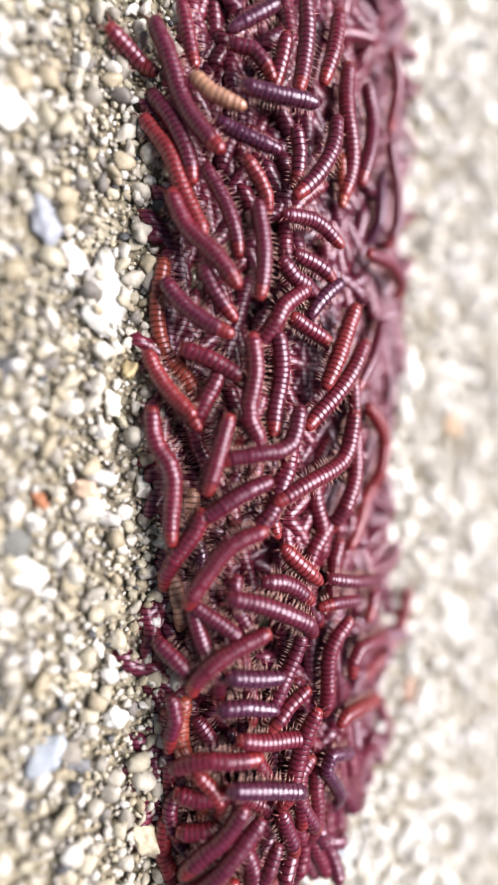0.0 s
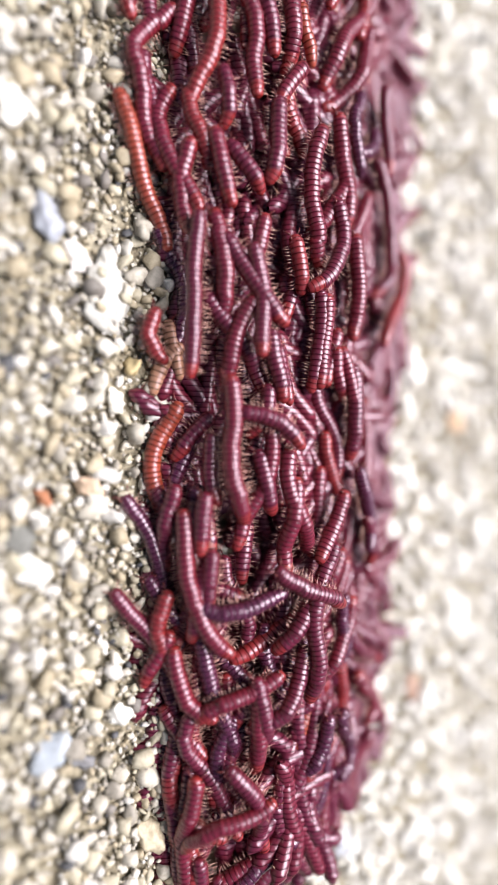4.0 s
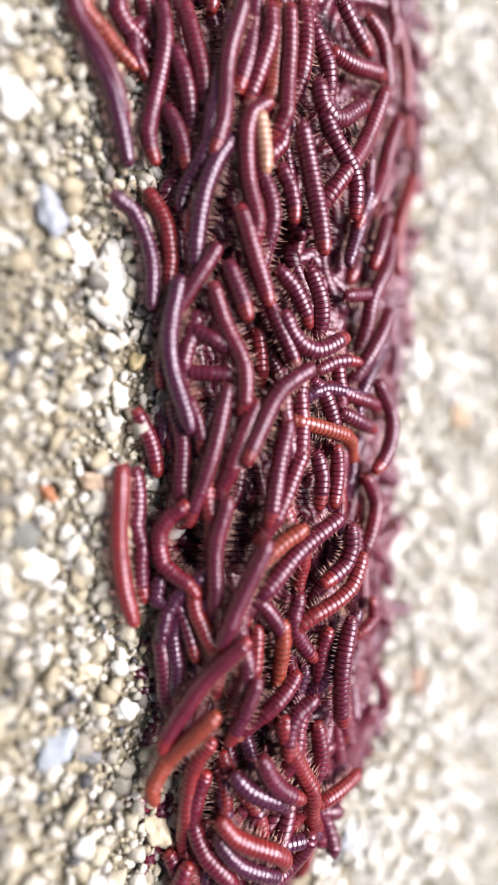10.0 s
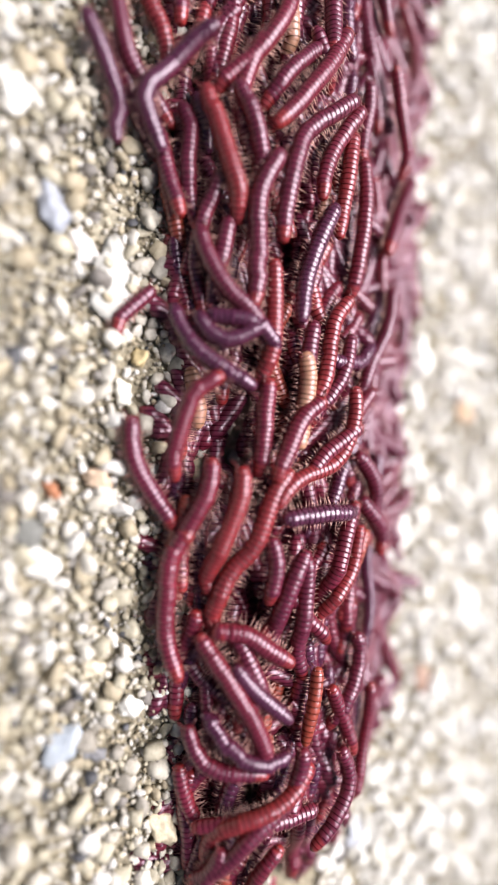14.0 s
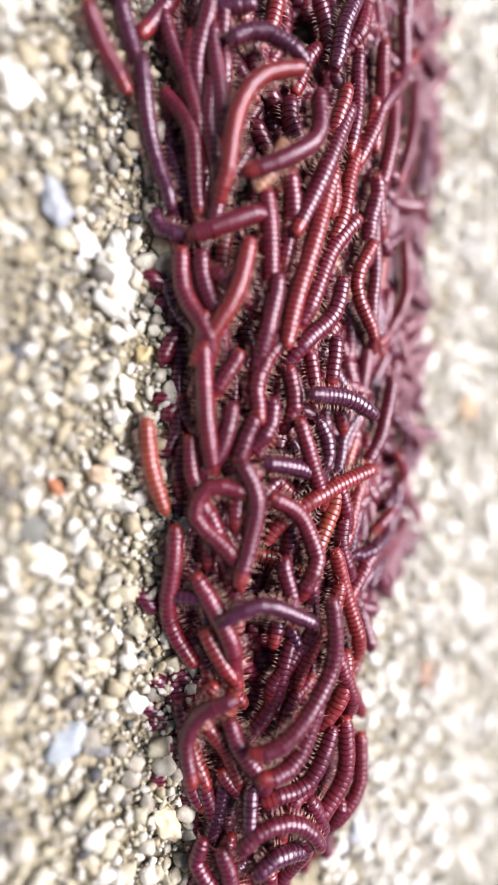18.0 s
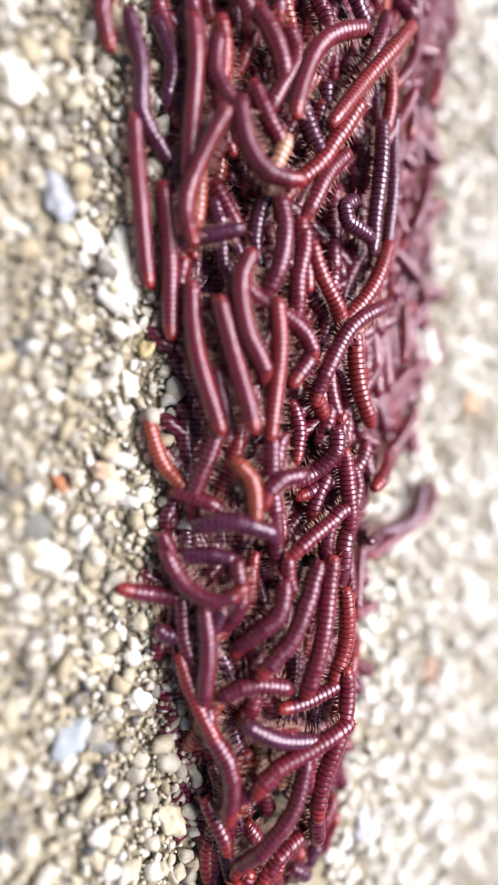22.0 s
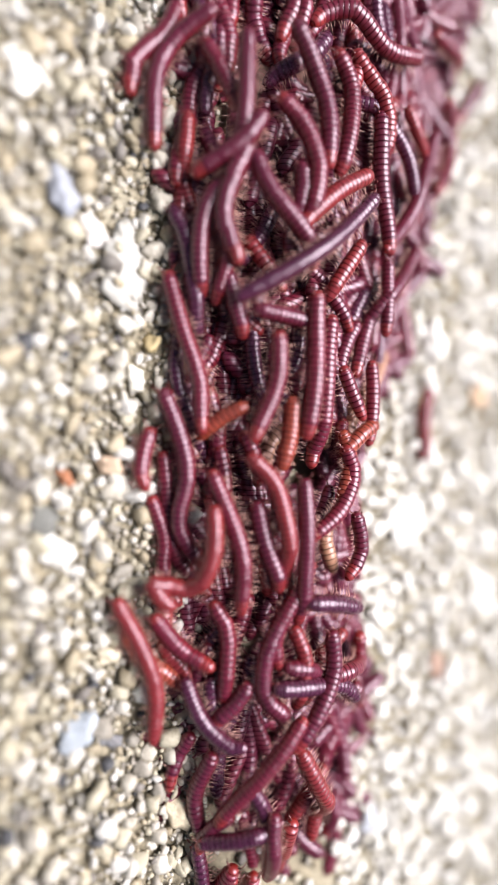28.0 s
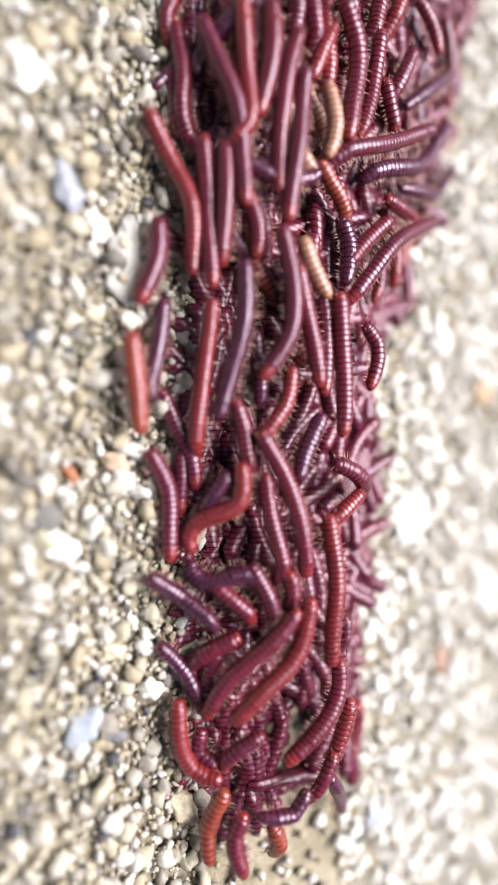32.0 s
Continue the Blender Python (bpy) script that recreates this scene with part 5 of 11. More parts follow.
crawl("r", 9.6, (2, 0, 34.7, 0.3, 37.8, 1.1, 39.1, 3.5), (3, 0, 30.0, 1.3, 32.1, 2.7, 34.0, 3.5), (6, 0, 7.8, -1.5, 10.7, 0.5, 13.0, 1.8), (7, 0, -0.3, 5.3, 2.0, 5.7, 4.3, 5.3), (7.5, 1, -7.8, -0.2, -5.7, 2.9, -1.9, 4.3, 0.3, 5.0), (8, 1, -8.4, -3.3, -6.7, 0.2, -4.0, 2.8, -2.4, 2.8), (9, 0, -16.5, -0.2, -14.5, 2.0, -10.6, 1.7), (10, 0, -17.6, 2.8, -16.3, 3.5, -14.1, 4.2), (11, 0, -29.9, -0.1, -26.7, 0.2, -21.5, 1.8))
crawl("r", 6.3, (3, 0, 11.1, 13.4, 13.0, 13.7, 14.9, 13.5), (6, 0, -1.0, 8.9, 1.4, 10.7, 3.9, 12.7), (7, 0, -7.3, 7.9, -5.7, 11.3, -0.9, 12.4), (7.5, 0, -4.9, 7.8, -2.0, 9.6, 0.4, 11.3), (8, 0, -5.9, 6.3, -5.5, 8.6, -5.1, 12.2), (10, 0, -15.4, 7.5, -16.3, 11.7, -18.2, 19.4), (11, 0, -22.6, 10.7, -21.5, 11.1, -20.4, 11.6), (13, 0, -35.3, 6.4, -34.1, 7.3, -32.8, 7.9))
crawl("r", 10.3, (2, 0, 40.2, 20.1, 35.6, 13.2, 35.6, 9.5), (3, 0, 32.9, 19.7, 33.0, 12.8, 34.5, 8.9), (6, 0, 6.3, 15.2, 5.8, 11.7, 5.5, 9.0), (9, 0, -2.0, 13.1, -3.1, 10.2, -4.2, 7.7), (10, 0, -6.2, 5.3, -5.2, 8.3, -4.5, 11.9), (11, 0, -5.8, 9.1, -6.5, 6.7, -7.2, 4.5))
crawl("r", 12.1, (1, 0, 34.2, 20.1, 32.2, 13.1, 32.9, 9.1), (2, 0, 27.3, 6.1, 28.5, 9.5, 30.4, 13.9), (3, 0, 21.6, 12.9, 24.3, 9.1, 25.7, 7.5), (6, 0, 9.3, 8.1, 9.3, 4.5, 10.5, 1.8), (7, 0, 8.5, 8.0, 9.6, 4.3, 10.8, 1.6), (7.5, 1, 7.8, 7.6, 8.7, 3.6, 10.6, 0.4), (8, 1, 6.4, 6.3, 8.7, 2.8, 11.1, -0.8), (9, 0, -0.6, 2.0, 3.2, 1.4, 6.0, 0.2), (11, 1, -11.8, 6.7, -7.1, 3.2, -3.7, 1.2, -1.0, 0.0), (12, 0, -14.3, 5.3, -11.2, 2.8, -8.7, 1.4), (14.3, 1, -36.1, 11.0, -32.3, 6.3, -27.9, 4.2))
crawl("r", 11.0, (3, 1, 36.9, -0.8, 38.0, -4.0, 39.7, -6.7), (6, 1, 29.5, 2.0, 30.9, -1.9, 31.2, -4.9, 30.2, -7.8), (7, 2, 32.2, 4.0, 32.4, -0.2, 34.0, -4.2), (7.5, 2, 23.5, 3.9, 25.0, 0.7, 26.6, -3.6, 28.2, -6.8), (8, 2, 21.8, 2.1, 23.6, -1.7, 25.2, -5.6, 24.6, -8.6), (9, 1, 8.2, 6.2, 9.6, 2.8, 11.2, -0.3), (10, 1, 0.3, 2.3, 3.3, 0.7, 7.0, -1.1), (11, 0, -2.7, 5.9, -2.1, 2.5, -0.4, 0.5))
crawl("r", 14.7, (3, 0, 36.5, -7.8, 38.2, -7.8, 39.8, -7.7), (6, 1, 20.7, -7.6, 24.2, -7.8, 27.4, -7.1, 29.0, -6.1), (7, 0, 12.1, -6.4, 14.3, -7.3, 15.9, -7.5), (7.5, 0, 10.0, -4.8, 12.7, -5.5, 15.4, -6.8), (8, 1, 5.3, 0.6, 8.9, -1.4, 13.1, -4.0, 16.0, -6.3), (9, 1, -1.1, -2.0, 2.6, -2.3, 7.4, -4.1), (10, 1, -4.5, -2.7, -1.0, -4.2, 1.4, -4.9), (11, 1, -18.5, -3.1, -13.1, -4.3, -7.3, -6.1, -4.6, -6.6), (12, 2, -21.6, -1.0, -20.5, -4.6, -18.7, -8.4, -15.9, -10.5), (13, 1, -31.3, 3.9, -27.3, 1.0, -24.4, -2.4, -23.9, -5.2), (14.3, 1, -44.5, 8.6, -39.4, 5.6, -35.6, 2.2, -32.6, -1.2))
crawl("d", 7.2, (3, 0, 37.1, 9.0, 37.6, 6.6, 38.5, 4.5), (6, 0, 17.3, 8.7, 15.1, 5.2, 13.6, 2.1), (9, 0, -8.4, 9.3, -8.6, 5.4, -9.6, 2.6))
crawl("d", 14.6, (3, 0, 38.0, 15.6, 36.4, 7.3, 37.1, 5.9), (6, 0, 10.1, 15.5, 10.3, 9.0, 11.5, 3.7), (9, 0, -5.5, 12.1, -6.5, 8.5, -5.8, 5.5), (11, 0, -4.7, 9.9, -4.8, 6.7, -4.9, 3.8))
crawl("r", 10.4, (2, 0, 1.7, 12.7, 4.7, 12.3, 7.7, 10.8), (3, 0, 1.8, 13.1, 4.0, 13.5, 6.2, 13.9), (6, 0, -33.6, 11.3, -29.8, 14.3, -27.5, 13.3), (7, 0, -42.5, 12.5, -39.9, 13.5, -38.2, 15.2), (7.5, 0, -45.7, 14.0, -41.6, 13.5, -37.4, 13.5))
crawl("o", 15.6, (6, 1, -39.9, -19.4, -37.5, -16.1, -33.5, -13.9, -26.8, -12.0), (7, 0, -40.8, -18.0, -38.6, -16.9, -37.6, -15.3), (8, 0, -40.7, -18.0, -39.6, -16.7, -38.3, -15.9))
crawl("r", 16.2, (6, 1, -13.7, -14.1, -9.9, -12.4, -5.1, -12.1, -0.3, -12.6), (7.5, 2, -25.3, -6.8, -20.7, -8.5, -16.6, -10.1, -13.3, -12.3), (8, 1, -29.1, -10.1, -24.8, -9.9, -21.1, -11.2, -16.2, -11.2), (9, 1, -36.6, -9.9, -32.2, -11.6, -26.3, -11.6, -19.7, -12.6), (10, 1, -42.4, -10.7, -38.6, -10.4, -34.3, -10.9, -29.9, -11.8), (11, 1, -40.6, -15.8, -36.5, -14.2, -32.6, -10.4, -27.0, -9.0), (12, 1, -40.2, -16.6, -35.7, -14.7, -31.8, -12.7), (13, 1, -40.6, -15.0, -35.8, -14.0, -33.3, -11.8))
crawl("d", 15.8, (6, 1, -2.8, -15.6, 2.9, -14.5, 8.2, -12.6, 13.2, -10.7), (7, 1, -10.5, -16.0, -4.8, -16.7, 0.9, -16.7, 7.1, -15.6), (7.5, 1, -12.0, -10.7, -8.5, -14.4, -3.7, -16.0, 0.4, -16.4), (8, 1, -16.1, -8.6, -14.0, -12.3, -9.9, -15.2, -5.8, -16.0, -1.9, -16.4), (10, 1, -29.1, -5.0, -26.4, -6.6, -23.3, -7.5, -19.0, -7.9))
crawl("r", 14.6, (6, 1, 5.2, -16.6, 11.7, -15.0, 15.7, -12.5, 19.1, -10.2), (7, 0, 5.7, -13.7, 8.4, -12.9, 11.4, -12.3), (7.5, 0, -0.1, -13.5, 3.6, -12.7, 9.1, -11.2), (8, 1, -0.6, -12.8, 2.6, -11.1, 6.9, -10.2, 10.5, -9.4), (9, 0, -1.6, -13.1, 0.5, -11.4, 2.1, -10.6), (11, 0, -24.7, -11.9, -21.6, -10.2, -19.9, -9.3), (13, 0, -31.4, -8.8, -29.8, -8.7, -28.2, -8.6), (14.3, 0, -32.4, -9.3, -30.1, -8.2, -26.9, -8.4), (17, 0, -38.7, -10.6, -36.7, -10.0, -34.8, -9.6), (18, 0, -40.6, -10.8, -37.1, -9.9, -33.8, -8.7))
crawl("r", 15.7, (6, 1, -0.3, -5.3, 4.5, -6.2, 9.8, -6.0, 15.9, -5.9), (7, 1, -10.8, -5.0, -5.5, -5.0, 0.3, -6.3, 5.1, -7.4), (7.5, 2, -14.4, -2.5, -11.2, -5.4, -5.4, -5.3, -0.2, -6.2), (8, 1, -20.3, -4.1, -15.5, -4.1, -10.2, -5.1, -4.9, -5.5), (9, 1, -31.9, -3.7, -26.6, -4.7, -20.7, -5.4, -15.4, -5.6), (10, 1, -32.6, -1.7, -30.7, -3.8, -26.0, -3.8, -21.8, -3.0), (11, 1, -35.1, -2.3, -30.7, -3.5, -25.9, -3.6, -20.6, -3.8), (12, 1, -41.9, -2.0, -35.7, -2.5, -28.8, -4.2), (13, 1, -42.1, -0.2, -36.9, -2.4, -34.0, -5.8, -30.9, -6.9))
crawl("r", 13.4, (6, 1, 11.4, -4.5, 15.1, -3.8, 20.4, -3.7, 25.5, -3.6), (7, 1, 6.1, -5.1, 9.3, -4.4, 12.0, -3.7), (7.5, 0, 2.0, -5.3, 5.7, -4.5, 10.0, -4.0), (8, 1, -3.6, -5.5, 1.5, -6.6, 6.8, -7.7, 10.5, -8.9), (9, 0, -5.4, -3.4, -2.7, -3.2, 1.6, -4.2), (10, 1, -15.3, -6.8, -11.6, -5.7, -7.9, -4.2, -5.0, -4.0), (11, 1, -20.0, -3.6, -17.8, -6.2, -14.1, -7.1, -11.0, -6.2), (12, 0, -28.4, -3.8, -24.5, -5.2, -21.5, -5.9), (13, 0, -33.1, 1.9, -31.5, -2.0, -28.6, -4.5), (14.3, 0, -40.5, -2.0, -38.1, -3.6, -35.4, -4.6))
crawl("r", 14.1, (6, 1, 14.4, -0.9, 20.1, -1.1, 25.0, -1.2, 29.1, -2.7), (7, 1, 12.2, -3.4, 16.2, -5.1, 21.5, -6.8), (7.5, 1, 11.1, -1.3, 14.1, -3.9, 17.3, -5.8, 21.0, -6.7), (8, 0, 6.6, -3.4, 11.1, -5.5, 15.7, -7.5), (9, 1, 2.6, -5.5, 6.8, -6.9, 13.2, -7.9), (10, 1, -5.8, -5.3, -1.0, -6.3, 4.3, -7.6, 7.7, -8.5), (11, 0, -4.7, -5.5, 0.7, -6.2, 5.0, -7.6), (12, 0, -14.6, -5.5, -9.2, -6.8, -5.4, -7.2), (13, 0, -20.9, -3.5, -17.4, -3.8, -13.1, -4.5), (14.3, 0, -27.3, -6.4, -24.7, -6.4, -22.6, -7.3), (17, 0, -39.7, -5.7, -34.9, -5.4, -30.7, -5.7))
crawl("o", 11.6, (6, 1, 17.0, 4.6, 21.1, 5.1, 24.9, 6.7, 28.0, 5.3), (8, 0, 12.3, -2.3, 13.8, 0.3, 14.6, 2.8), (10, 0, -2.5, 0.9, -1.9, 3.9, -1.1, 7.6))
crawl("d", 15.2, (6, 0, 7.4, -11.1, 13.2, -8.9, 16.9, -6.7, 19.1, -6.0), (7.5, 1, 0.4, -11.3, 4.2, -10.8, 7.9, -10.3), (9, 1, -10.7, -8.8, -7.6, -10.3, -3.8, -10.3, 1.0, -9.0), (11, 2, -19.8, -8.6, -17.3, -10.9, -12.0, -11.2, -5.6, -8.6), (13, 1, -30.3, -6.9, -25.6, -8.0, -21.6, -9.7, -14.7, -10.8), (14.3, 2, -39.6, -4.4, -38.1, -8.0, -35.4, -10.9, -33.2, -13.5))
crawl("r", 6.9, (6, 0, 18.1, -12.4, 22.1, -11.0, 24.8, -9.5), (7, 0, 15.6, -10.7, 18.3, -9.8, 20.0, -8.5), (7.5, 1, 4.6, -14.6, 8.3, -13.5, 11.0, -12.7), (8, 1, 4.1, -14.1, 8.4, -12.7, 11.1, -11.1, 12.9, -8.9), (9, 0, 0.5, -16.0, 2.1, -13.6, 4.3, -12.8), (10, 0, -3.4, -12.6, 0.1, -11.0, 5.5, -10.1))
crawl("r", 7.9, (6, 1, 31.7, 7.8, 32.2, 3.8, 34.7, 0.6), (7, 1, 22.9, 5.3, 26.6, 4.1, 28.6, 0.2, 29.7, -2.6), (9, 0, 17.6, 7.1, 18.0, 4.9, 18.4, 2.8), (10, 1, 8.0, 7.6, 11.5, 7.6, 13.4, 4.7, 14.0, 2.6), (11, 0, 3.6, 6.7, 4.6, 3.9, 5.6, 1.2))
crawl("d", 12.6, (6, 0, 35.9, 11.3, 38.6, 10.0, 40.1, 3.4), (9, 0, 24.1, 13.0, 25.4, 9.1, 26.7, 6.6), (11, 0, 13.2, 10.0, 15.6, 6.0, 17.0, 3.9), (12, 0, 8.4, 8.6, 8.5, 4.8, 8.6, 1.0))
crawl("r", 5.0, (6, 0, 29.7, -12.9, 31.1, -11.8, 32.7, -10.9), (7, 1, 24.3, -9.9, 24.0, -7.9, 24.2, -5.4), (7.5, 0, 19.5, -10.7, 20.6, -8.5, 22.4, -6.3), (8, 0, 15.7, -10.5, 17.1, -8.2, 18.9, -5.9), (9, 0, 16.7, -8.2, 18.2, -6.5, 19.6, -4.6), (10, 0, 9.2, -12.0, 13.0, -12.0, 16.3, -11.2))
crawl("r", 8.8, (6, 1, 29.9, -9.5, 34.3, -9.2, 38.6, -8.2), (7, 0, 21.4, -8.9, 24.8, -9.2, 28.1, -9.2), (7.5, 0, 19.8, -12.0, 22.1, -11.5, 23.7, -11.4), (9, 0, 10.7, -13.3, 13.0, -11.4, 14.6, -9.8), (10, 0, 2.2, -12.6, 4.9, -12.3, 7.6, -12.6), (11, 0, -3.6, -12.7, -1.5, -12.3, 0.7, -12.1), (12, 0, -16.3, -9.6, -13.1, -9.5, -10.0, -9.3), (14.3, 1, -31.4, -12.1, -27.9, -10.8, -24.1, -10.2), (17, 1, -41.3, -10.1, -37.7, -12.8, -33.7, -15.5))
crawl("r", 13.1, (6, 0, 31.1, -7.5, 34.5, -7.0, 36.9, -6.7), (7, 0, 32.1, -7.8, 34.0, -7.5, 35.6, -7.3), (7.5, 1, 29.3, -8.2, 32.0, -7.5, 34.6, -7.0), (8, 0, 27.0, -8.4, 30.8, -7.9, 33.7, -6.6), (9, 0, 23.6, -5.7, 26.3, -4.5, 29.6, -4.7), (11, 1, 0.6, -6.6, 5.4, -7.4, 9.7, -8.7), (12, 1, -1.2, -4.9, 3.0, -6.2, 6.0, -7.5), (13, 1, -12.0, -1.4, -7.1, -2.7, -1.8, -4.4, 1.3, -5.6), (14.3, 0, -19.0, -1.5, -15.3, -0.9, -10.4, -1.2), (17, 0, -40.3, -3.8, -38.0, -1.7, -34.9, -0.8))
crawl("r", 8.0, (6, 0, 32.7, -4.8, 37.2, -3.7, 40.5, -1.7), (7, 0, 23.6, -2.0, 24.5, 0.0, 25.7, 1.9), (7.5, 0, 21.4, -2.9, 22.2, -0.7, 24.5, 1.2), (8, 0, 19.7, -4.0, 21.0, -1.9, 22.2, 1.1), (9, 0, 15.7, -0.9, 16.9, 0.3, 18.2, 1.5), (10, 0, 14.0, -3.2, 15.7, -1.6, 17.2, -0.5))
crawl("p", 4.5, (6, 0, 37.5, -1.2, 38.6, 0.6, 38.2, 3.0))
crawl("r", 12.0, (6, 0, 32.1, 18.7, 34.3, 13.6, 35.4, 10.3), (9, 0, 9.1, 12.3, 12.9, 13.5, 16.5, 12.5), (10, 1, -6.9, 11.8, -3.1, 14.6, 1.2, 13.0, 3.5, 10.1), (11, 0, -9.9, 9.8, -8.2, 9.4, -6.4, 9.0), (12, 0, -18.1, 11.5, -13.1, 12.3, -8.7, 11.6), (13, 0, -22.0, 14.3, -18.2, 13.8, -15.0, 13.2), (14.3, 0, -32.6, 22.7, -25.0, 16.7, -21.1, 14.1), (17, 0, -48.3, 17.4, -42.8, 16.7, -37.5, 14.7))
crawl("r", 18.8, (6, 0, 11.8, 14.1, 15.4, 17.9, 16.1, 13.7), (7, 0, 1.6, 16.2, 4.2, 16.4, 6.6, 14.3), (9, 0, -19.8, 16.4, -14.3, 13.9, -8.5, 11.0), (11, 0, -27.1, 15.9, -22.1, 13.6, -18.4, 10.8), (12, 0, -35.5, 14.5, -30.2, 11.5, -23.2, 6.9))
crawl("p", 2.9, (7.5, 0, -33.4, -1.6, -32.5, -0.7, -31.0, -1.3))
crawl("d", 14.7, (7, 1, -11.7, -8.8, -10.4, -11.7, -5.4, -13.8, 3.2, -14.3), (7.5, 1, -14.5, -7.3, -10.4, -10.2, -4.9, -12.2, -0.7, -14.3), (9, 1, -28.9, -6.1, -26.0, -7.0, -22.0, -9.5, -14.3, -10.3), (11, 0, -42.7, -11.4, -38.3, -9.8, -35.4, -8.1))
crawl("r", 20.2, (7, 0, -15.5, 8.2, -12.6, 8.7, -9.6, 7.9), (7.5, 0, -18.4, 8.6, -14.4, 9.4, -10.3, 8.7), (8, 0, -23.2, 8.9, -17.2, 8.5, -13.2, 9.4, -10.4, 8.2), (9, 0, -30.2, 10.9, -24.3, 9.2, -17.1, 8.0), (10, 1, -38.0, 12.6, -31.7, 9.9, -26.0, 5.6), (11, 1, -41.5, 16.4, -35.0, 9.7, -29.1, 7.3))
crawl("d", 12.0, (7.5, 0, -0.7, -15.9, 2.0, -15.9, 4.6, -16.2), (10, 1, -23.0, -15.4, -21.6, -13.0, -17.6, -11.6, -11.7, -11.6), (11, 1, -37.5, -18.8, -33.7, -16.3, -30.6, -14.7, -26.4, -14.7), (12, 1, -38.4, -19.4, -34.0, -17.6, -30.8, -16.2, -28.5, -13.9), (13, 1, -39.1, -19.1, -34.9, -16.9, -30.9, -14.5, -27.6, -15.3), (14.3, 1, -38.3, -17.9, -34.4, -15.9, -30.7, -14.6, -28.4, -15.4))
crawl("r", 12.7, (7, 1, 8.3, -9.1, 12.1, -11.3, 16.3, -12.3, 21.2, -11.5), (7.5, 2, 4.0, -6.2, 7.7, -8.3, 11.5, -10.8, 15.4, -13.5), (9, 1, 2.1, -8.0, 4.8, -10.5, 8.6, -11.2, 12.3, -9.8), (10, 0, -4.0, -9.5, -0.5, -8.6, 3.3, -8.8), (11, 0, -17.1, -8.9, -12.3, -9.1, -8.5, -8.5), (12, 0, -26.7, -11.2, -22.5, -10.5, -18.6, -9.9), (13, 0, -33.0, -11.5, -29.0, -10.7, -25.9, -9.8), (14.3, 0, -38.9, -16.7, -35.4, -14.6, -32.0, -13.5))
crawl("r", 6.9, (7.5, 1, 3.5, -2.2, 7.3, -1.1, 10.6, -0.2), (8, 0, 0.4, -2.1, 3.6, -2.3, 6.9, -2.0), (9, 0, -11.4, -2.7, -9.3, -0.5, -7.3, 1.4), (10, 0, -17.1, -0.6, -15.4, 1.2, -12.8, 2.9), (11, 0, -25.8, -2.4, -24.3, -1.8, -22.7, -1.3), (12, 0, -40.6, -4.9, -37.6, -3.8, -34.6, -3.4))
crawl("r", 11.2, (7, 1, -1.3, 1.6, 3.0, 0.7, 7.3, -1.1), (7.5, 0, -0.2, 2.2, 2.6, 2.9, 5.9, 1.0), (8, 0, -0.7, 1.5, 2.1, 1.8, 5.1, 0.9), (9, 1, -8.6, -1.5, -5.0, 1.4, -0.6, 3.4, 1.6, 4.4), (10, 0, -6.7, 3.5, -5.1, 5.0, -2.8, 6.0), (11, 0, -19.0, -0.1, -14.8, 1.2, -11.6, 2.5), (12, 0, -26.8, 1.4, -22.0, 0.9, -19.8, 1.4), (13, 0, -34.2, 5.0, -30.4, 0.9, -27.8, -4.0), (14.3, 0, -42.2, 5.6, -39.3, 2.1, -37.7, 0.3))
crawl("r", 9.9, (7, 0, 5.1, 4.6, 6.1, 7.2, 7.5, 10.1), (7.5, 0, 1.5, 4.2, 5.0, 6.4, 7.4, 8.8), (8, 0, -2.1, 3.1, 1.5, 5.6, 5.3, 7.5), (9, 1, -8.3, 2.1, -4.0, 5.5, 0.5, 7.7), (10, 1, -12.9, -0.2, -10.3, 1.3, -9.4, 3.6, -10.8, 6.4), (11, 1, -20.0, 1.2, -17.6, 3.2, -16.5, 7.4))
crawl("r", 20.0, (7, 1, 6.4, -2.9, 10.5, -0.8, 15.3, 3.7, 19.8, 7.0, 23.8, 6.8), (7.5, 0, 15.2, 0.4, 17.5, 1.7, 20.0, 3.1), (9, 0, 2.2, 3.4, 5.0, 4.4, 6.7, 4.1), (11, 0, -12.2, 2.8, -8.2, 1.8, -3.7, 0.0), (12, 1, -17.8, 0.4, -11.6, -0.5, -5.3, -2.0), (13, 1, -26.7, 5.7, -24.3, 2.3, -19.8, 1.3, -12.2, 1.0), (14.3, 1, -36.4, 8.6, -33.0, 2.8, -28.6, 0.3, -24.2, -0.9, -19.4, -0.9))
crawl("r", 15.2, (7.5, 1, 15.9, 3.7, 21.2, 5.2, 26.0, 6.2, 29.5, 6.3), (9, 0, -0.6, 5.5, 2.8, 7.0, 7.4, 6.2), (11, 0, -17.2, 10.8, -15.2, 10.6, -13.0, 10.3), (12, 0, -19.4, 9.1, -13.5, 9.7, -9.3, 9.1), (13, 0, -25.0, 6.8, -20.6, 8.3, -13.4, 10.4), (14.3, 0, -31.2, 11.1, -26.5, 11.1, -19.5, 9.4), (17, 0, -42.9, 11.6, -37.4, 11.2, -32.6, 9.1, -28.2, 8.3), (18, 0, -42.5, 12.7, -35.4, 12.0, -28.6, 8.9))
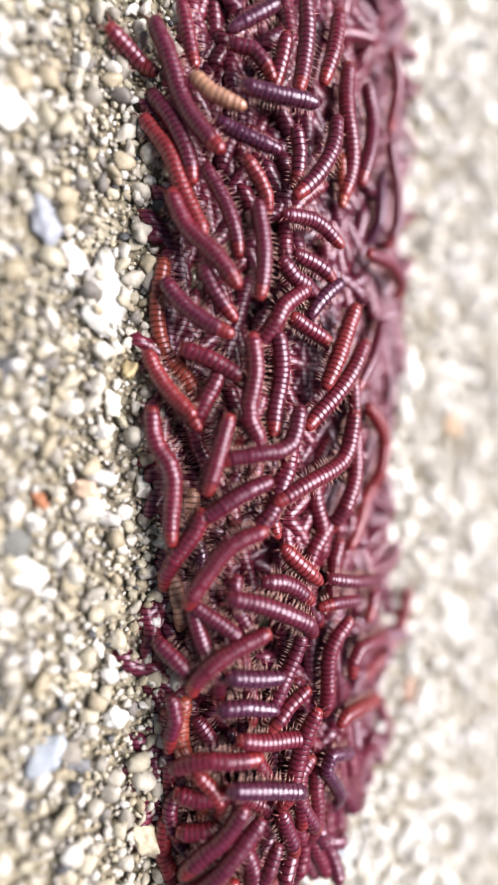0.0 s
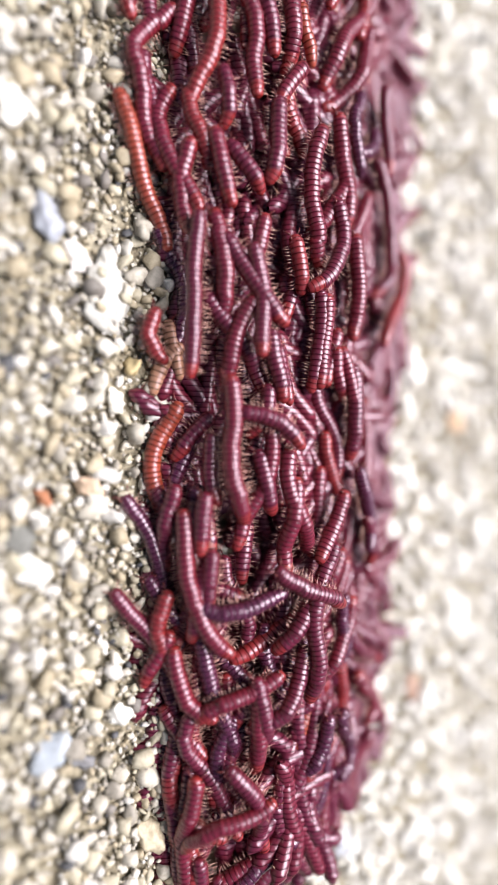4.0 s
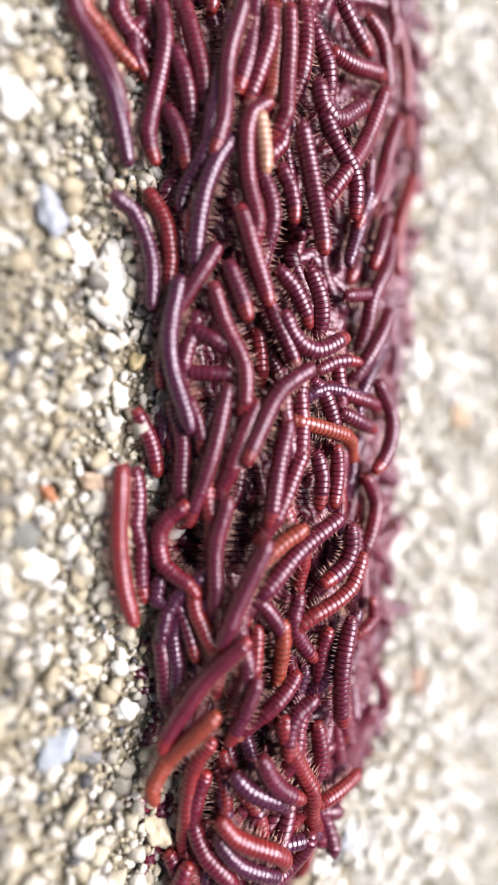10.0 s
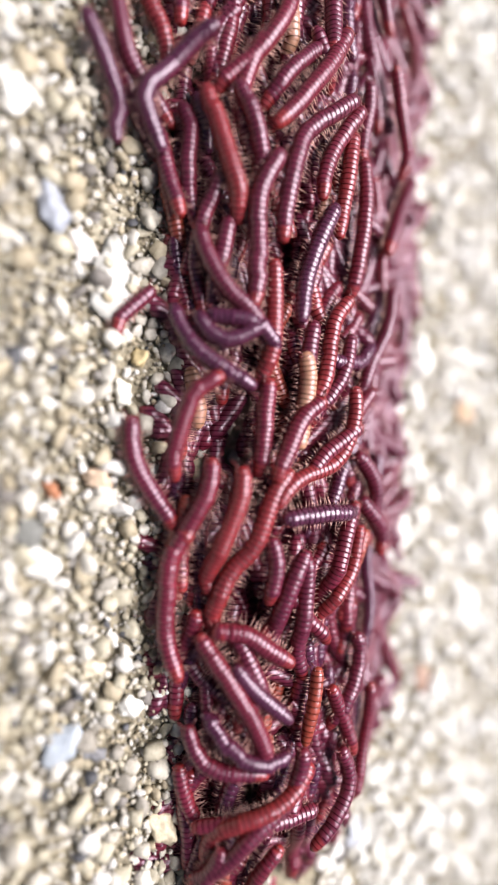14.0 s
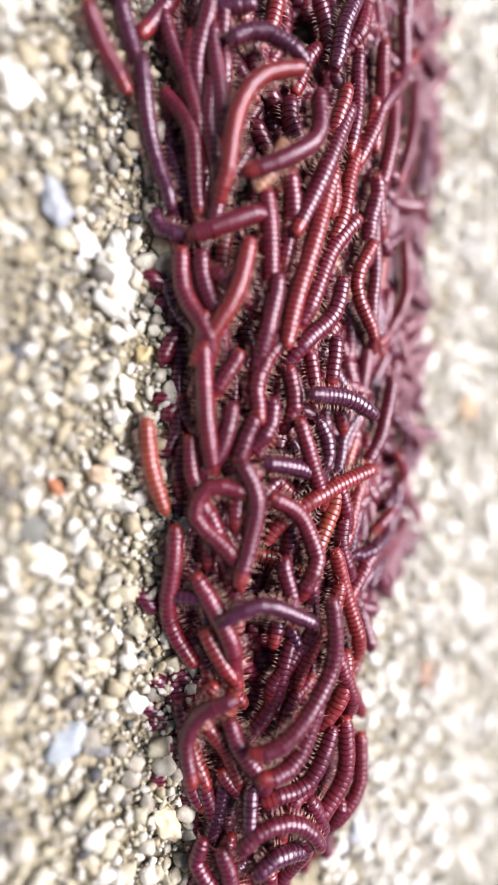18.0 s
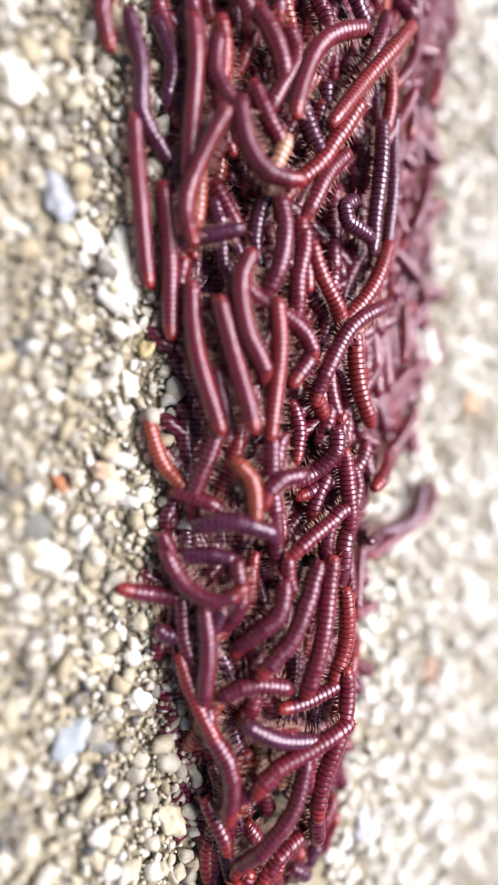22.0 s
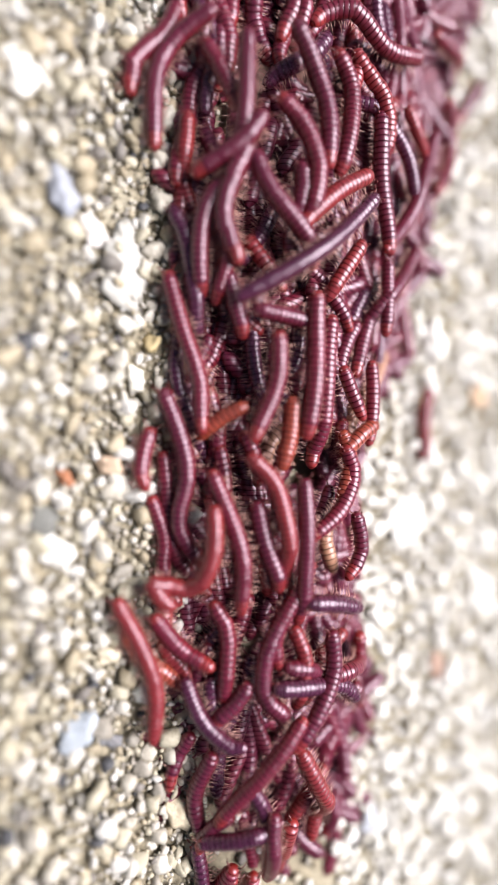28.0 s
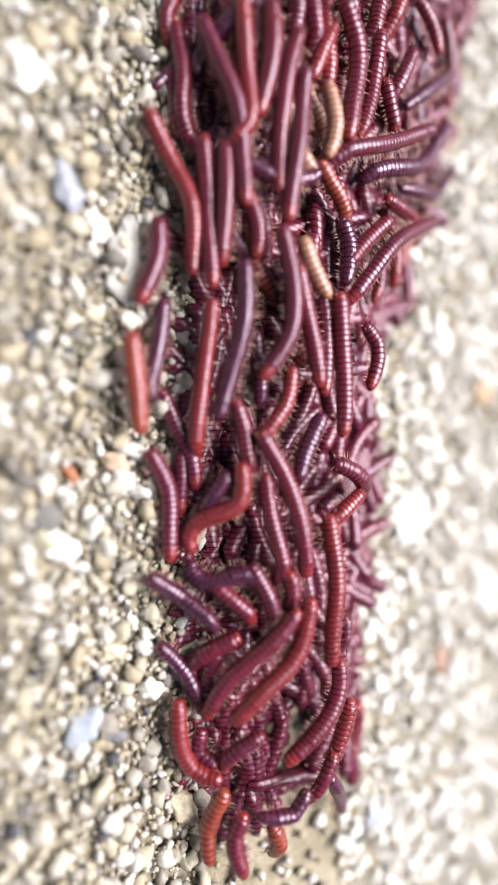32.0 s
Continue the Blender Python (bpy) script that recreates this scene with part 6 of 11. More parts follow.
crawl("r", 10.4, (7, 1, 20.4, -1.5, 22.0, 0.6, 23.6, 3.2), (7.5, 1, 17.6, -3.9, 19.7, -0.6, 23.2, 3.9), (8, 1, 15.7, -4.0, 18.6, -1.3, 21.1, 3.0), (9, 0, 8.1, -1.5, 11.9, -1.0, 14.3, 1.4), (10, 1, -2.4, 0.1, 2.2, -0.8, 6.4, -1.6), (11, 1, -10.0, -1.7, -5.7, -2.7, -1.5, -4.3, 0.6, -4.7), (12, 1, -17.5, -2.5, -12.1, -3.2, -7.6, -4.6), (13, 0, -21.8, -2.2, -20.5, -1.9, -19.1, -1.7), (14.3, 1, -36.9, -6.6, -34.3, -5.0, -31.3, -3.3))
crawl("r", 13.7, (7, 1, 17.8, -4.6, 23.2, -3.5, 27.9, -5.1, 30.8, -7.5), (7.5, 1, 18.4, -4.1, 22.1, -4.5, 25.9, -6.6, 28.9, -9.0), (8, 1, 17.9, -10.3, 20.7, -8.8, 21.1, -6.7, 19.4, -4.9, 16.8, -4.9), (9, 0, 8.0, -4.6, 11.2, -4.9, 13.4, -5.6), (11, 0, -4.2, -6.7, -2.3, -8.0, -0.4, -9.3), (12, 1, -14.4, -6.9, -9.1, -8.7, -3.9, -10.8), (13, 1, -26.3, -6.1, -22.4, -6.9, -16.6, -8.0, -12.2, -9.7), (14.3, 1, -35.5, -8.5, -31.7, -6.8, -26.4, -5.0))
crawl("d", 5.4, (7, 0, 31.0, -12.5, 30.5, -10.0, 29.1, -8.3), (7.5, 0, 25.6, -14.2, 26.8, -11.1, 25.9, -8.8), (8, 0, 17.5, -13.2, 20.0, -11.2, 22.0, -8.1, 22.5, -2.9), (9, 1, 15.1, -9.0, 14.2, -6.8, 15.8, -4.3))
crawl("r", 11.9, (7, 0, 31.5, -9.1, 34.3, -9.0, 36.5, -9.0), (7.5, 0, 29.8, -8.9, 32.1, -9.1, 35.0, -9.4), (8, 0, 26.2, -9.1, 28.8, -9.4, 30.5, -10.1), (9, 0, 23.3, -8.8, 27.1, -8.7, 31.4, -7.6), (10, 0, 18.0, -10.4, 20.7, -10.0, 24.0, -9.7), (11, 1, 8.7, -10.6, 12.9, -9.5, 16.6, -8.3, 19.2, -7.4), (12, 0, 9.5, -13.6, 12.3, -11.6, 14.7, -9.6), (13, 1, -2.6, -13.4, 1.3, -13.4, 7.3, -10.5), (14.3, 1, -2.2, -13.5, 2.0, -13.2, 6.3, -10.6), (17, 1, -17.3, -8.4, -14.1, -7.8, -12.5, -6.1, -12.5, -3.7), (18, 0, -17.7, -7.8, -14.7, -7.5, -11.7, -6.6), (19, 1, -21.6, -8.8, -17.5, -7.5, -13.8, -6.7, -11.7, -5.1), (21, 0, -37.6, -7.9, -33.8, -6.4, -30.2, -5.9, -25.4, -4.5))
crawl("r", 11.8, (7.5, 0, 28.1, -11.4, 30.2, -11.4, 32.6, -10.8), (8, 0, 21.5, -11.8, 24.9, -10.9, 27.7, -10.9), (9, 0, 11.8, -13.0, 16.6, -12.5, 21.1, -11.9), (10, 1, 5.1, -8.3, 7.6, -10.5, 11.3, -10.3, 13.3, -8.2, 15.4, -6.9), (11, 1, 0.1, -10.0, 4.9, -10.4, 10.2, -13.0), (12, 1, -3.1, -9.3, 3.1, -10.4, 9.1, -12.3), (13, 1, -3.4, -9.1, 0.8, -9.1, 7.7, -9.3), (14.3, 2, -6.9, -4.9, -4.8, -8.4, -1.2, -9.6, 0.9, -10.1), (17, 1, -30.8, -4.2, -27.1, -5.6, -24.1, -8.2, -20.6, -10.1), (18, 0, -38.3, -8.4, -33.8, -8.7, -29.9, -8.1), (19, 0, -41.1, -8.0, -38.8, -8.2, -36.4, -8.4))
crawl("r", 13.2, (7, 1, 36.1, -5.6, 35.9, -3.5, 37.1, -0.1), (7.5, 1, 31.1, -1.0, 32.5, -2.6, 34.0, -5.0), (9, 1, 25.0, -2.9, 28.8, -2.8, 31.9, -4.7), (11, 0, 3.4, 0.5, 5.5, -1.2, 10.3, -3.3), (12, 0, 0.8, 2.9, 3.9, 0.1, 6.2, -1.5), (13, 0, -0.8, 0.3, 1.4, -1.4, 4.1, -3.0), (14.3, 0, -14.7, 3.5, -10.7, 2.8, -6.8, 2.1), (17, 1, -29.8, 2.5, -26.1, 0.0, -22.7, -1.4, -17.0, 0.0), (18, 2, -33.1, 2.3, -28.5, 1.9, -25.5, -2.2, -24.2, -5.4), (19, 1, -41.2, -0.1, -37.1, 0.5, -33.5, -1.2, -31.1, -3.1), (20, 1, -40.7, -1.0, -37.9, 0.4, -34.6, -0.2, -31.7, -1.9))
crawl("r", 11.4, (7.5, 0, 30.8, 4.9, 33.8, 5.1, 36.4, 4.1), (8, 1, 18.2, 4.0, 23.0, 5.2, 28.3, 5.8, 31.0, 4.1), (9, 0, 15.9, 1.2, 19.4, 2.2, 21.4, 3.9), (12, 0, -19.3, 3.8, -18.0, 5.8, -15.6, 5.8), (13, 0, -25.1, 4.6, -22.9, 5.0, -20.7, 5.0), (14.3, 0, -33.3, 10.2, -27.9, 7.8, -22.1, 7.4))
crawl("d", 10.2, (7, 0, 37.3, -7.0, 39.9, -5.0, 41.2, -2.9), (7.5, 1, 35.6, -6.4, 36.0, -3.5, 37.2, -0.1), (8, 1, 32.1, -3.7, 32.4, -0.4, 31.2, 1.8), (9, 1, 19.3, -10.2, 21.2, -8.1, 21.7, -4.9, 20.4, -0.2))
crawl("o", 11.4, (7.5, 0, 36.5, -8.6, 39.4, -8.9, 42.2, -8.7), (8, 0, 34.4, -9.8, 38.3, -9.7, 41.9, -9.7), (9, 0, 30.2, -8.8, 33.4, -9.2, 35.6, -10.1), (10, 2, 24.3, -6.0, 27.5, -8.7, 31.9, -11.5), (11, 1, 16.0, -5.2, 19.2, -5.6, 22.4, -7.8, 25.4, -9.4), (12, 1, 6.1, -1.6, 9.8, -3.5, 12.8, -6.2, 15.9, -8.6))
crawl("d", 9.1, (7.5, 0, 40.0, -5.0, 41.3, -2.5, 45.9, 3.5), (9, 0, 38.3, -3.5, 40.0, -0.4, 40.0, 2.2), (10, 0, 31.3, -4.5, 33.1, -2.9, 34.8, -0.0), (11, 1, 30.5, -4.5, 30.5, -1.4, 31.2, 2.7), (12, 0, 27.0, -3.6, 27.5, -2.1, 27.1, 0.4), (13, 0, 14.4, -1.4, 16.2, 1.0, 14.9, 3.3), (14.3, 1, 7.4, -0.3, 6.0, 3.5, 5.0, 7.1), (17, 0, -4.9, 3.1, -4.5, 5.2, -4.5, 7.5), (18, 1, -4.1, 1.6, -3.9, 6.4, -1.9, 10.5), (21, 1, -24.9, -3.5, -23.7, 0.3, -24.0, 4.8), (23, 1, -41.0, 2.6, -40.5, 6.8, -36.8, 9.3))
crawl("r", 13.9, (7.5, 1, 27.4, 7.0, 32.5, 9.8, 36.7, 11.2), (9, 0, 18.3, 12.5, 20.5, 13.7, 22.5, 14.1), (10, 0, 3.0, 11.0, 6.2, 13.1, 9.7, 11.6), (11, 0, -8.4, 12.6, -6.4, 14.0, -4.3, 15.0))
crawl("o", 13.1, (8, 0, -33.8, -4.4, -28.1, -4.7, -22.7, -4.7, -18.4, -5.4), (9, 1, -39.6, 0.1, -34.9, 0.7, -26.5, -0.2), (10, 0, -42.5, -0.7, -38.7, -0.5, -34.8, -0.9))
crawl("r", 22.3, (9, 0, -43.4, 10.9, -40.8, 14.9, -36.1, 13.8, -33.7, 10.9), (10, 0, -46.1, 10.7, -44.4, 13.6, -41.2, 14.8))
crawl("r", 22.1, (9, 0, -35.5, 18.5, -30.1, 16.3, -25.3, 12.9), (11, 0, -38.5, 15.9, -32.2, 12.5, -25.9, 9.8), (12, 1, -43.8, 20.6, -36.8, 11.9, -33.0, 8.3, -29.4, 7.2))
crawl("r", 13.9, (7, 0, 12.9, 10.6, 13.7, 8.0, 14.0, 5.8), (8, 0, 1.1, 14.6, 6.5, 12.4, 11.8, 10.9), (9, 1, -4.4, 14.2, 1.2, 13.8, 8.2, 9.8), (10, 0, -15.0, 14.9, -11.6, 12.8, -9.0, 10.9), (11, 0, -20.3, 19.2, -16.6, 13.6, -13.5, 9.8), (12, 0, -18.8, 14.5, -17.4, 12.3, -17.7, 9.1))
crawl("r", 11.6, (7, 0, 17.1, 10.8, 20.4, 9.1, 23.9, 8.4), (8, 0, 16.9, 10.6, 17.1, 6.4, 17.8, 3.6), (9, 0, 8.7, 8.5, 11.7, 8.5, 14.3, 6.2), (11, 0, 7.2, 9.1, 10.3, 10.0, 12.8, 6.7), (12, 0, 4.2, 10.4, 7.7, 11.8, 11.0, 9.8), (14.3, 0, -13.0, 9.4, -8.3, 7.8, -5.2, 4.8), (17, 0, -34.8, 9.1, -31.0, 7.5, -27.3, 6.7), (18, 0, -40.1, 8.9, -34.2, 8.4, -28.1, 7.2), (20, 0, -40.0, 7.1, -35.8, 6.4, -32.8, 5.6))
crawl("r", 12.1, (7, 0, 30.0, -4.2, 32.7, -4.6, 34.9, -5.3), (8, 0, 27.1, -1.2, 29.2, -2.0, 30.8, -2.5), (9, 1, 12.4, -3.8, 16.4, -3.0, 19.3, -0.3, 22.3, 1.3), (10, 2, 8.7, -2.4, 12.0, -3.9, 16.4, -5.5), (11, 1, -0.4, -1.1, 3.3, -4.3, 7.0, -5.2, 11.2, -5.7), (12, 0, -7.7, -3.4, -4.6, -4.2, -3.1, -5.2), (13, 0, -10.4, -4.5, -7.7, -5.0, -5.1, -5.4), (14.3, 0, -24.1, -5.5, -22.5, -5.8, -21.5, -6.0), (17, 0, -34.4, -6.6, -32.0, -6.5, -29.6, -6.6), (18, 0, -38.9, -6.9, -34.4, -6.5, -29.8, -6.2), (19, 0, -40.9, -5.3, -39.1, -2.4, -36.1, -1.3), (20, 1, -39.9, -4.9, -38.8, -2.9, -36.9, -1.9, -34.8, -1.9))
crawl("o", 7.3, (9, 0, 22.3, 5.4, 26.5, 5.9, 28.7, 3.2), (11, 1, 12.6, 0.6, 15.1, -1.1, 17.6, -3.2))
crawl("r", 13.8, (8, 0, 26.8, -12.3, 30.8, -11.4, 33.8, -10.0), (9, 1, 22.8, -10.8, 26.8, -11.1, 32.0, -11.6), (10, 2, 17.5, -3.8, 21.5, -7.2, 26.6, -10.0, 30.8, -11.8), (11, 1, 14.6, -10.4, 19.4, -9.9, 26.5, -9.8), (12, 0, 17.0, -9.6, 20.1, -9.5, 24.1, -9.7), (13, 2, 8.1, -4.4, 8.4, -7.5, 11.9, -9.8, 15.0, -9.1, 16.5, -7.2), (14.3, 1, -0.7, -8.5, 2.5, -8.3, 5.2, -9.4), (17, 1, -18.5, -9.9, -14.2, -9.5, -10.9, -7.9), (18, 0, -33.4, -10.8, -29.3, -8.7, -23.1, -8.1), (19, 1, -39.9, -14.5, -38.4, -10.8, -34.0, -9.6, -28.0, -8.1))
crawl("r", 9.5, (8, 0, 34.7, 4.3, 36.7, 3.3, 39.4, 2.7), (9, 0, 29.2, 5.3, 31.1, 3.3, 31.8, 1.6), (10, 0, 22.3, 2.1, 23.7, 0.9, 24.7, -0.3), (11, 0, 21.2, 7.7, 22.3, 6.2, 23.5, 4.8), (12, 0, 17.7, 9.4, 19.7, 6.0, 21.8, 4.0), (13, 0, 10.6, 11.5, 11.1, 8.0, 10.1, 3.9), (14.3, 0, -8.2, 14.2, -7.2, 10.3, -5.4, 7.8))
crawl("r", 24.3, (9, 1, 32.1, -1.1, 35.1, 2.8, 38.4, 7.4), (11, 1, 19.9, 2.3, 23.9, 2.8, 28.1, 4.0), (12, 0, 16.6, 1.9, 19.7, 1.6, 23.5, 0.3), (13, 0, 17.1, 3.6, 18.9, 0.5, 21.5, -0.7), (14.3, 1, 0.4, 2.8, 4.1, -2.0, 9.4, -4.5, 10.4, -5.4), (17, 1, -17.0, 4.2, -12.3, 1.2, -7.8, -1.7, -4.6, -3.2), (18, 1, -26.4, 4.9, -17.2, 1.6, -10.9, -0.2, -1.7, -2.5))
crawl("r", 17.1, (9, 1, 31.9, -5.7, 35.8, -6.7, 41.8, -9.3), (10, 0, 27.5, -6.0, 30.3, -7.5, 34.9, -8.0), (11, 1, 19.7, -4.2, 22.9, -4.6, 26.7, -6.4, 29.0, -8.1), (12, 1, 9.2, -0.5, 12.9, -2.0, 16.6, -4.2, 21.9, -4.8), (13, 1, 2.6, 7.9, 3.6, 2.9, 8.3, -1.9, 13.2, -5.8), (17, 1, -32.4, -0.2, -29.6, -1.1, -25.6, -4.7, -20.9, -7.6), (18, 2, -34.6, 0.6, -33.1, -3.6, -29.7, -5.7, -24.9, -6.3))
crawl("r", 9.8, (8, 0, 35.6, -4.9, 36.3, -2.6, 37.8, 0.3), (9, 0, 36.3, 1.4, 36.3, -1.6, 36.6, -3.7), (11, 0, 15.5, 5.3, 16.4, 3.6, 17.3, 1.9), (12, 0, 14.7, 5.8, 14.5, 1.5, 17.9, 0.2), (13, 0, 8.3, 5.7, 9.7, 2.3, 12.8, -0.8), (14.3, 1, -5.2, 5.6, -3.3, 0.3, 0.9, -2.0), (17, 0, -16.9, 2.1, -13.5, 0.6, -11.2, -1.7), (19, 0, -34.2, -3.9, -32.6, -3.8, -31.0, -3.7), (20, 0, -35.5, -5.0, -32.9, -5.9, -29.2, -5.4, -25.5, -4.0), (21, 0, -33.6, -3.5, -32.3, -3.3, -30.8, -3.3), (22, 0, -39.8, -3.7, -37.7, -2.3, -34.9, -1.1))
crawl("r", 7.1, (9, 0, 36.5, -9.6, 36.4, -8.7, 36.2, -7.9), (10, 0, 31.3, -6.3, 33.6, -7.0, 35.3, -7.3), (11, 0, 29.9, -7.5, 30.1, -6.4, 30.0, -5.1), (12, 1, 27.6, -10.7, 27.7, -7.3, 29.0, -3.3), (13, 0, 24.5, -9.5, 24.5, -7.6, 25.3, -6.0), (17, 0, -10.0, -6.4, -9.9, -5.6, -10.0, -4.8), (19, 0, -19.7, -8.0, -19.9, -7.0, -20.1, -5.9), (21, 0, -37.8, -5.4, -37.0, -4.3, -36.3, -3.0))
crawl("r", 13.8, (7, 0, 32.6, 10.9, 34.1, 8.2, 37.2, 8.4), (8, 0, 25.1, 12.7, 26.0, 9.3, 27.9, 7.3), (9, 0, 20.3, 10.6, 20.8, 8.9, 21.5, 7.3), (10, 1, 11.1, 9.7, 14.4, 7.6, 16.6, 3.0), (11, 0, 7.0, 6.0, 8.6, 3.8, 10.1, 1.8), (12, 0, 0.8, 8.0, 4.7, 2.8, 7.0, -0.7), (14.3, 0, -16.0, 9.4, -12.1, 5.5, -6.8, 3.5), (17, 0, -28.1, 5.3, -24.0, 4.5, -20.0, 3.9, -17.4, 1.8), (19, 1, -41.9, 2.4, -38.4, 5.1, -34.1, 5.4, -28.3, 4.3), (20, 0, -45.7, 12.9, -40.5, 10.2, -35.9, 8.6, -32.2, 8.6))
crawl("r", 8.7, (8, 1, 29.3, 7.4, 34.7, 10.9, 38.0, 8.4, 38.4, 3.8), (9, 0, 30.4, 11.4, 31.2, 9.0, 32.0, 7.0), (11, 0, 13.6, 8.3, 13.1, 3.8, 14.0, 1.8), (12, 0, 12.1, 8.6, 11.6, 3.8, 10.9, 0.1), (13, 0, 3.8, 8.4, 6.5, 5.0, 7.7, 0.3), (14.3, 0, -2.5, 9.4, -0.7, 4.8, 1.0, 2.8), (17, 0, -36.7, 3.9, -36.4, 2.2, -36.3, 0.6))
crawl("r", 7.8, (9, 0, 44.7, 5.3, 42.1, 1.3, 41.2, -0.9), (10, 1, 29.5, -2.4, 33.2, -0.0, 36.6, 5.5), (11, 0, 34.6, 8.5, 34.3, 3.8, 34.8, 1.8), (13, 0, 13.7, 10.6, 13.5, 6.5, 12.8, 2.6))
crawl("r", 13.2, (9, 0, 40.7, -4.7, 41.3, -3.7, 42.0, -2.6), (10, 1, 35.3, -5.9, 37.4, -4.3, 39.5, -0.4), (11, 0, 31.6, -3.0, 32.6, -1.4, 33.9, 0.5), (12, 0, 19.1, -7.1, 22.2, -6.1, 24.6, -4.4), (13, 0, 9.4, -5.9, 13.7, -6.2, 17.4, -5.2), (14.3, 1, 0.4, -4.0, 4.1, -4.1, 7.8, -5.5), (17, 1, -12.0, -3.3, -7.2, -3.8, -2.5, -4.7, 1.2, -5.2), (18, 1, -18.6, -4.0, -13.7, -5.3, -8.5, -7.9, -5.6, -9.0), (19, 1, -26.6, -1.8, -23.8, -4.1, -19.1, -4.4, -13.8, -5.1), (21, 0, -34.8, -5.9, -31.2, -5.9, -27.0, -5.0))
crawl("p", 2.9, (10, 1, -31.6, -3.0, -29.3, -2.5, -27.2, -2.2), (11, 0, -33.1, -0.7, -31.7, -1.0, -30.3, -1.2))
crawl("r", 2.7, (11, 0, -43.5, 10.7, -42.2, 11.1, -41.0, 11.5))
crawl("r", 9.3, (10, 0, -31.4, 11.7, -27.1, 11.2, -23.1, 9.5), (11, 0, -27.1, 9.8, -24.9, 8.9, -22.6, 8.2), (13, 0, -34.5, 11.3, -29.4, 10.4, -25.4, 8.8))
crawl("d", 13.1, (11, 0, -16.8, 24.1, -12.6, 16.1, -9.0, 12.7))
crawl("r", 13.4, (10, 1, 4.8, -5.4, 9.0, -6.3, 13.2, -6.3), (11, 0, -0.4, -7.1, 2.3, -8.4, 6.1, -9.3), (12, 0, -7.7, -7.2, -2.3, -7.5, 1.5, -7.2), (13, 1, -17.6, -5.1, -11.8, -6.7, -7.7, -8.4, -4.0, -8.8), (14.3, 1, -21.3, -8.5, -17.5, -7.7, -14.3, -5.9, -12.8, -3.8), (17, 0, -38.6, -4.7, -37.6, -3.9, -36.6, -3.3))
crawl("r", 15.7, (10, 1, 7.1, 6.4, 9.9, 2.0, 12.9, -1.3), (11, 0, 0.7, 0.0, 3.9, -1.7, 6.0, -3.8), (12, 0, -5.5, 0.9, -3.2, -0.7, -1.6, -2.3), (13, 1, -19.0, -0.2, -14.6, -1.4, -9.7, -5.1), (14.3, 1, -30.0, -1.2, -26.0, -3.3, -20.2, -3.5, -13.9, -3.3), (17, 1, -40.8, -7.4, -35.6, -7.6, -31.5, -8.2, -27.9, -9.3))
crawl("r", 6.3, (10, 0, 14.6, -9.2, 17.3, -8.3, 20.7, -7.6), (11, 0, 10.9, -12.4, 12.0, -11.9, 13.1, -11.5), (12, 0, -3.1, -14.0, 0.8, -13.1, 3.1, -11.6), (13, 0, -9.8, -14.2, -9.4, -11.7, -7.8, -9.4))
crawl("d", 13.0, (11, 1, 6.7, 1.9, 9.7, -1.1, 13.9, -4.7, 16.0, -7.8), (12, 1, -1.3, 6.7, -1.2, 1.3, 0.7, -3.5, 1.5, -4.6), (13, 1, -10.5, 7.2, -8.0, 3.0, -4.5, -0.2, -1.8, -3.2), (14.3, 1, -26.6, 6.0, -22.6, 2.8, -19.0, 0.9, -15.7, 0.3), (17, 1, -43.3, 8.2, -37.8, 5.3, -33.3, 3.2, -30.9, 2.5))
crawl("r", 9.5, (11, 0, 18.5, -2.2, 20.2, -1.8, 21.8, -1.6), (13, 0, 3.5, -4.3, 5.7, -4.5, 7.8, -4.7), (14.3, 0, -8.3, 0.2, -5.0, -0.9, -1.2, -2.0), (17, 0, -22.8, -3.8, -19.2, -2.3, -15.5, -1.2), (18, 0, -23.6, -2.4, -20.1, -2.0, -16.4, -1.7), (19, 0, -35.4, -5.1, -31.4, -5.6, -27.8, -5.4, -25.7, -4.2), (20, 0, -33.5, -3.7, -31.4, -3.5, -28.7, -3.8), (21, 1, -40.1, -4.6, -37.6, -3.0, -34.1, -2.0))
crawl("r", 7.0, (10, 1, 24.8, 3.6, 26.8, 1.0, 30.5, 0.5), (11, 0, 21.9, -1.1, 23.5, -1.3, 25.1, -1.6), (12, 0, 18.5, -2.3, 22.4, -1.8, 24.7, -2.5), (13, 0, 17.0, -3.0, 20.3, -1.9, 24.2, -1.5), (14.3, 0, 7.5, -1.0, 10.2, -0.3, 11.8, -1.0), (17, 0, 0.1, -3.6, 1.5, -4.0, 2.8, -4.4))
crawl("r", 11.6, (10, 1, 17.6, 8.1, 22.3, 6.7, 27.0, 7.0, 30.8, 8.0), (11, 1, 17.2, 10.1, 23.1, 9.4, 29.2, 8.1), (13, 0, 7.3, 12.1, 9.5, 12.4, 11.3, 12.1), (17, 0, -20.6, 10.7, -17.0, 10.7, -14.5, 13.6))
crawl("r", 5.9, (10, 0, 39.6, -9.2, 41.2, -8.5, 42.7, -8.1), (11, 1, 34.9, -11.3, 33.7, -8.4, 32.6, -5.8))
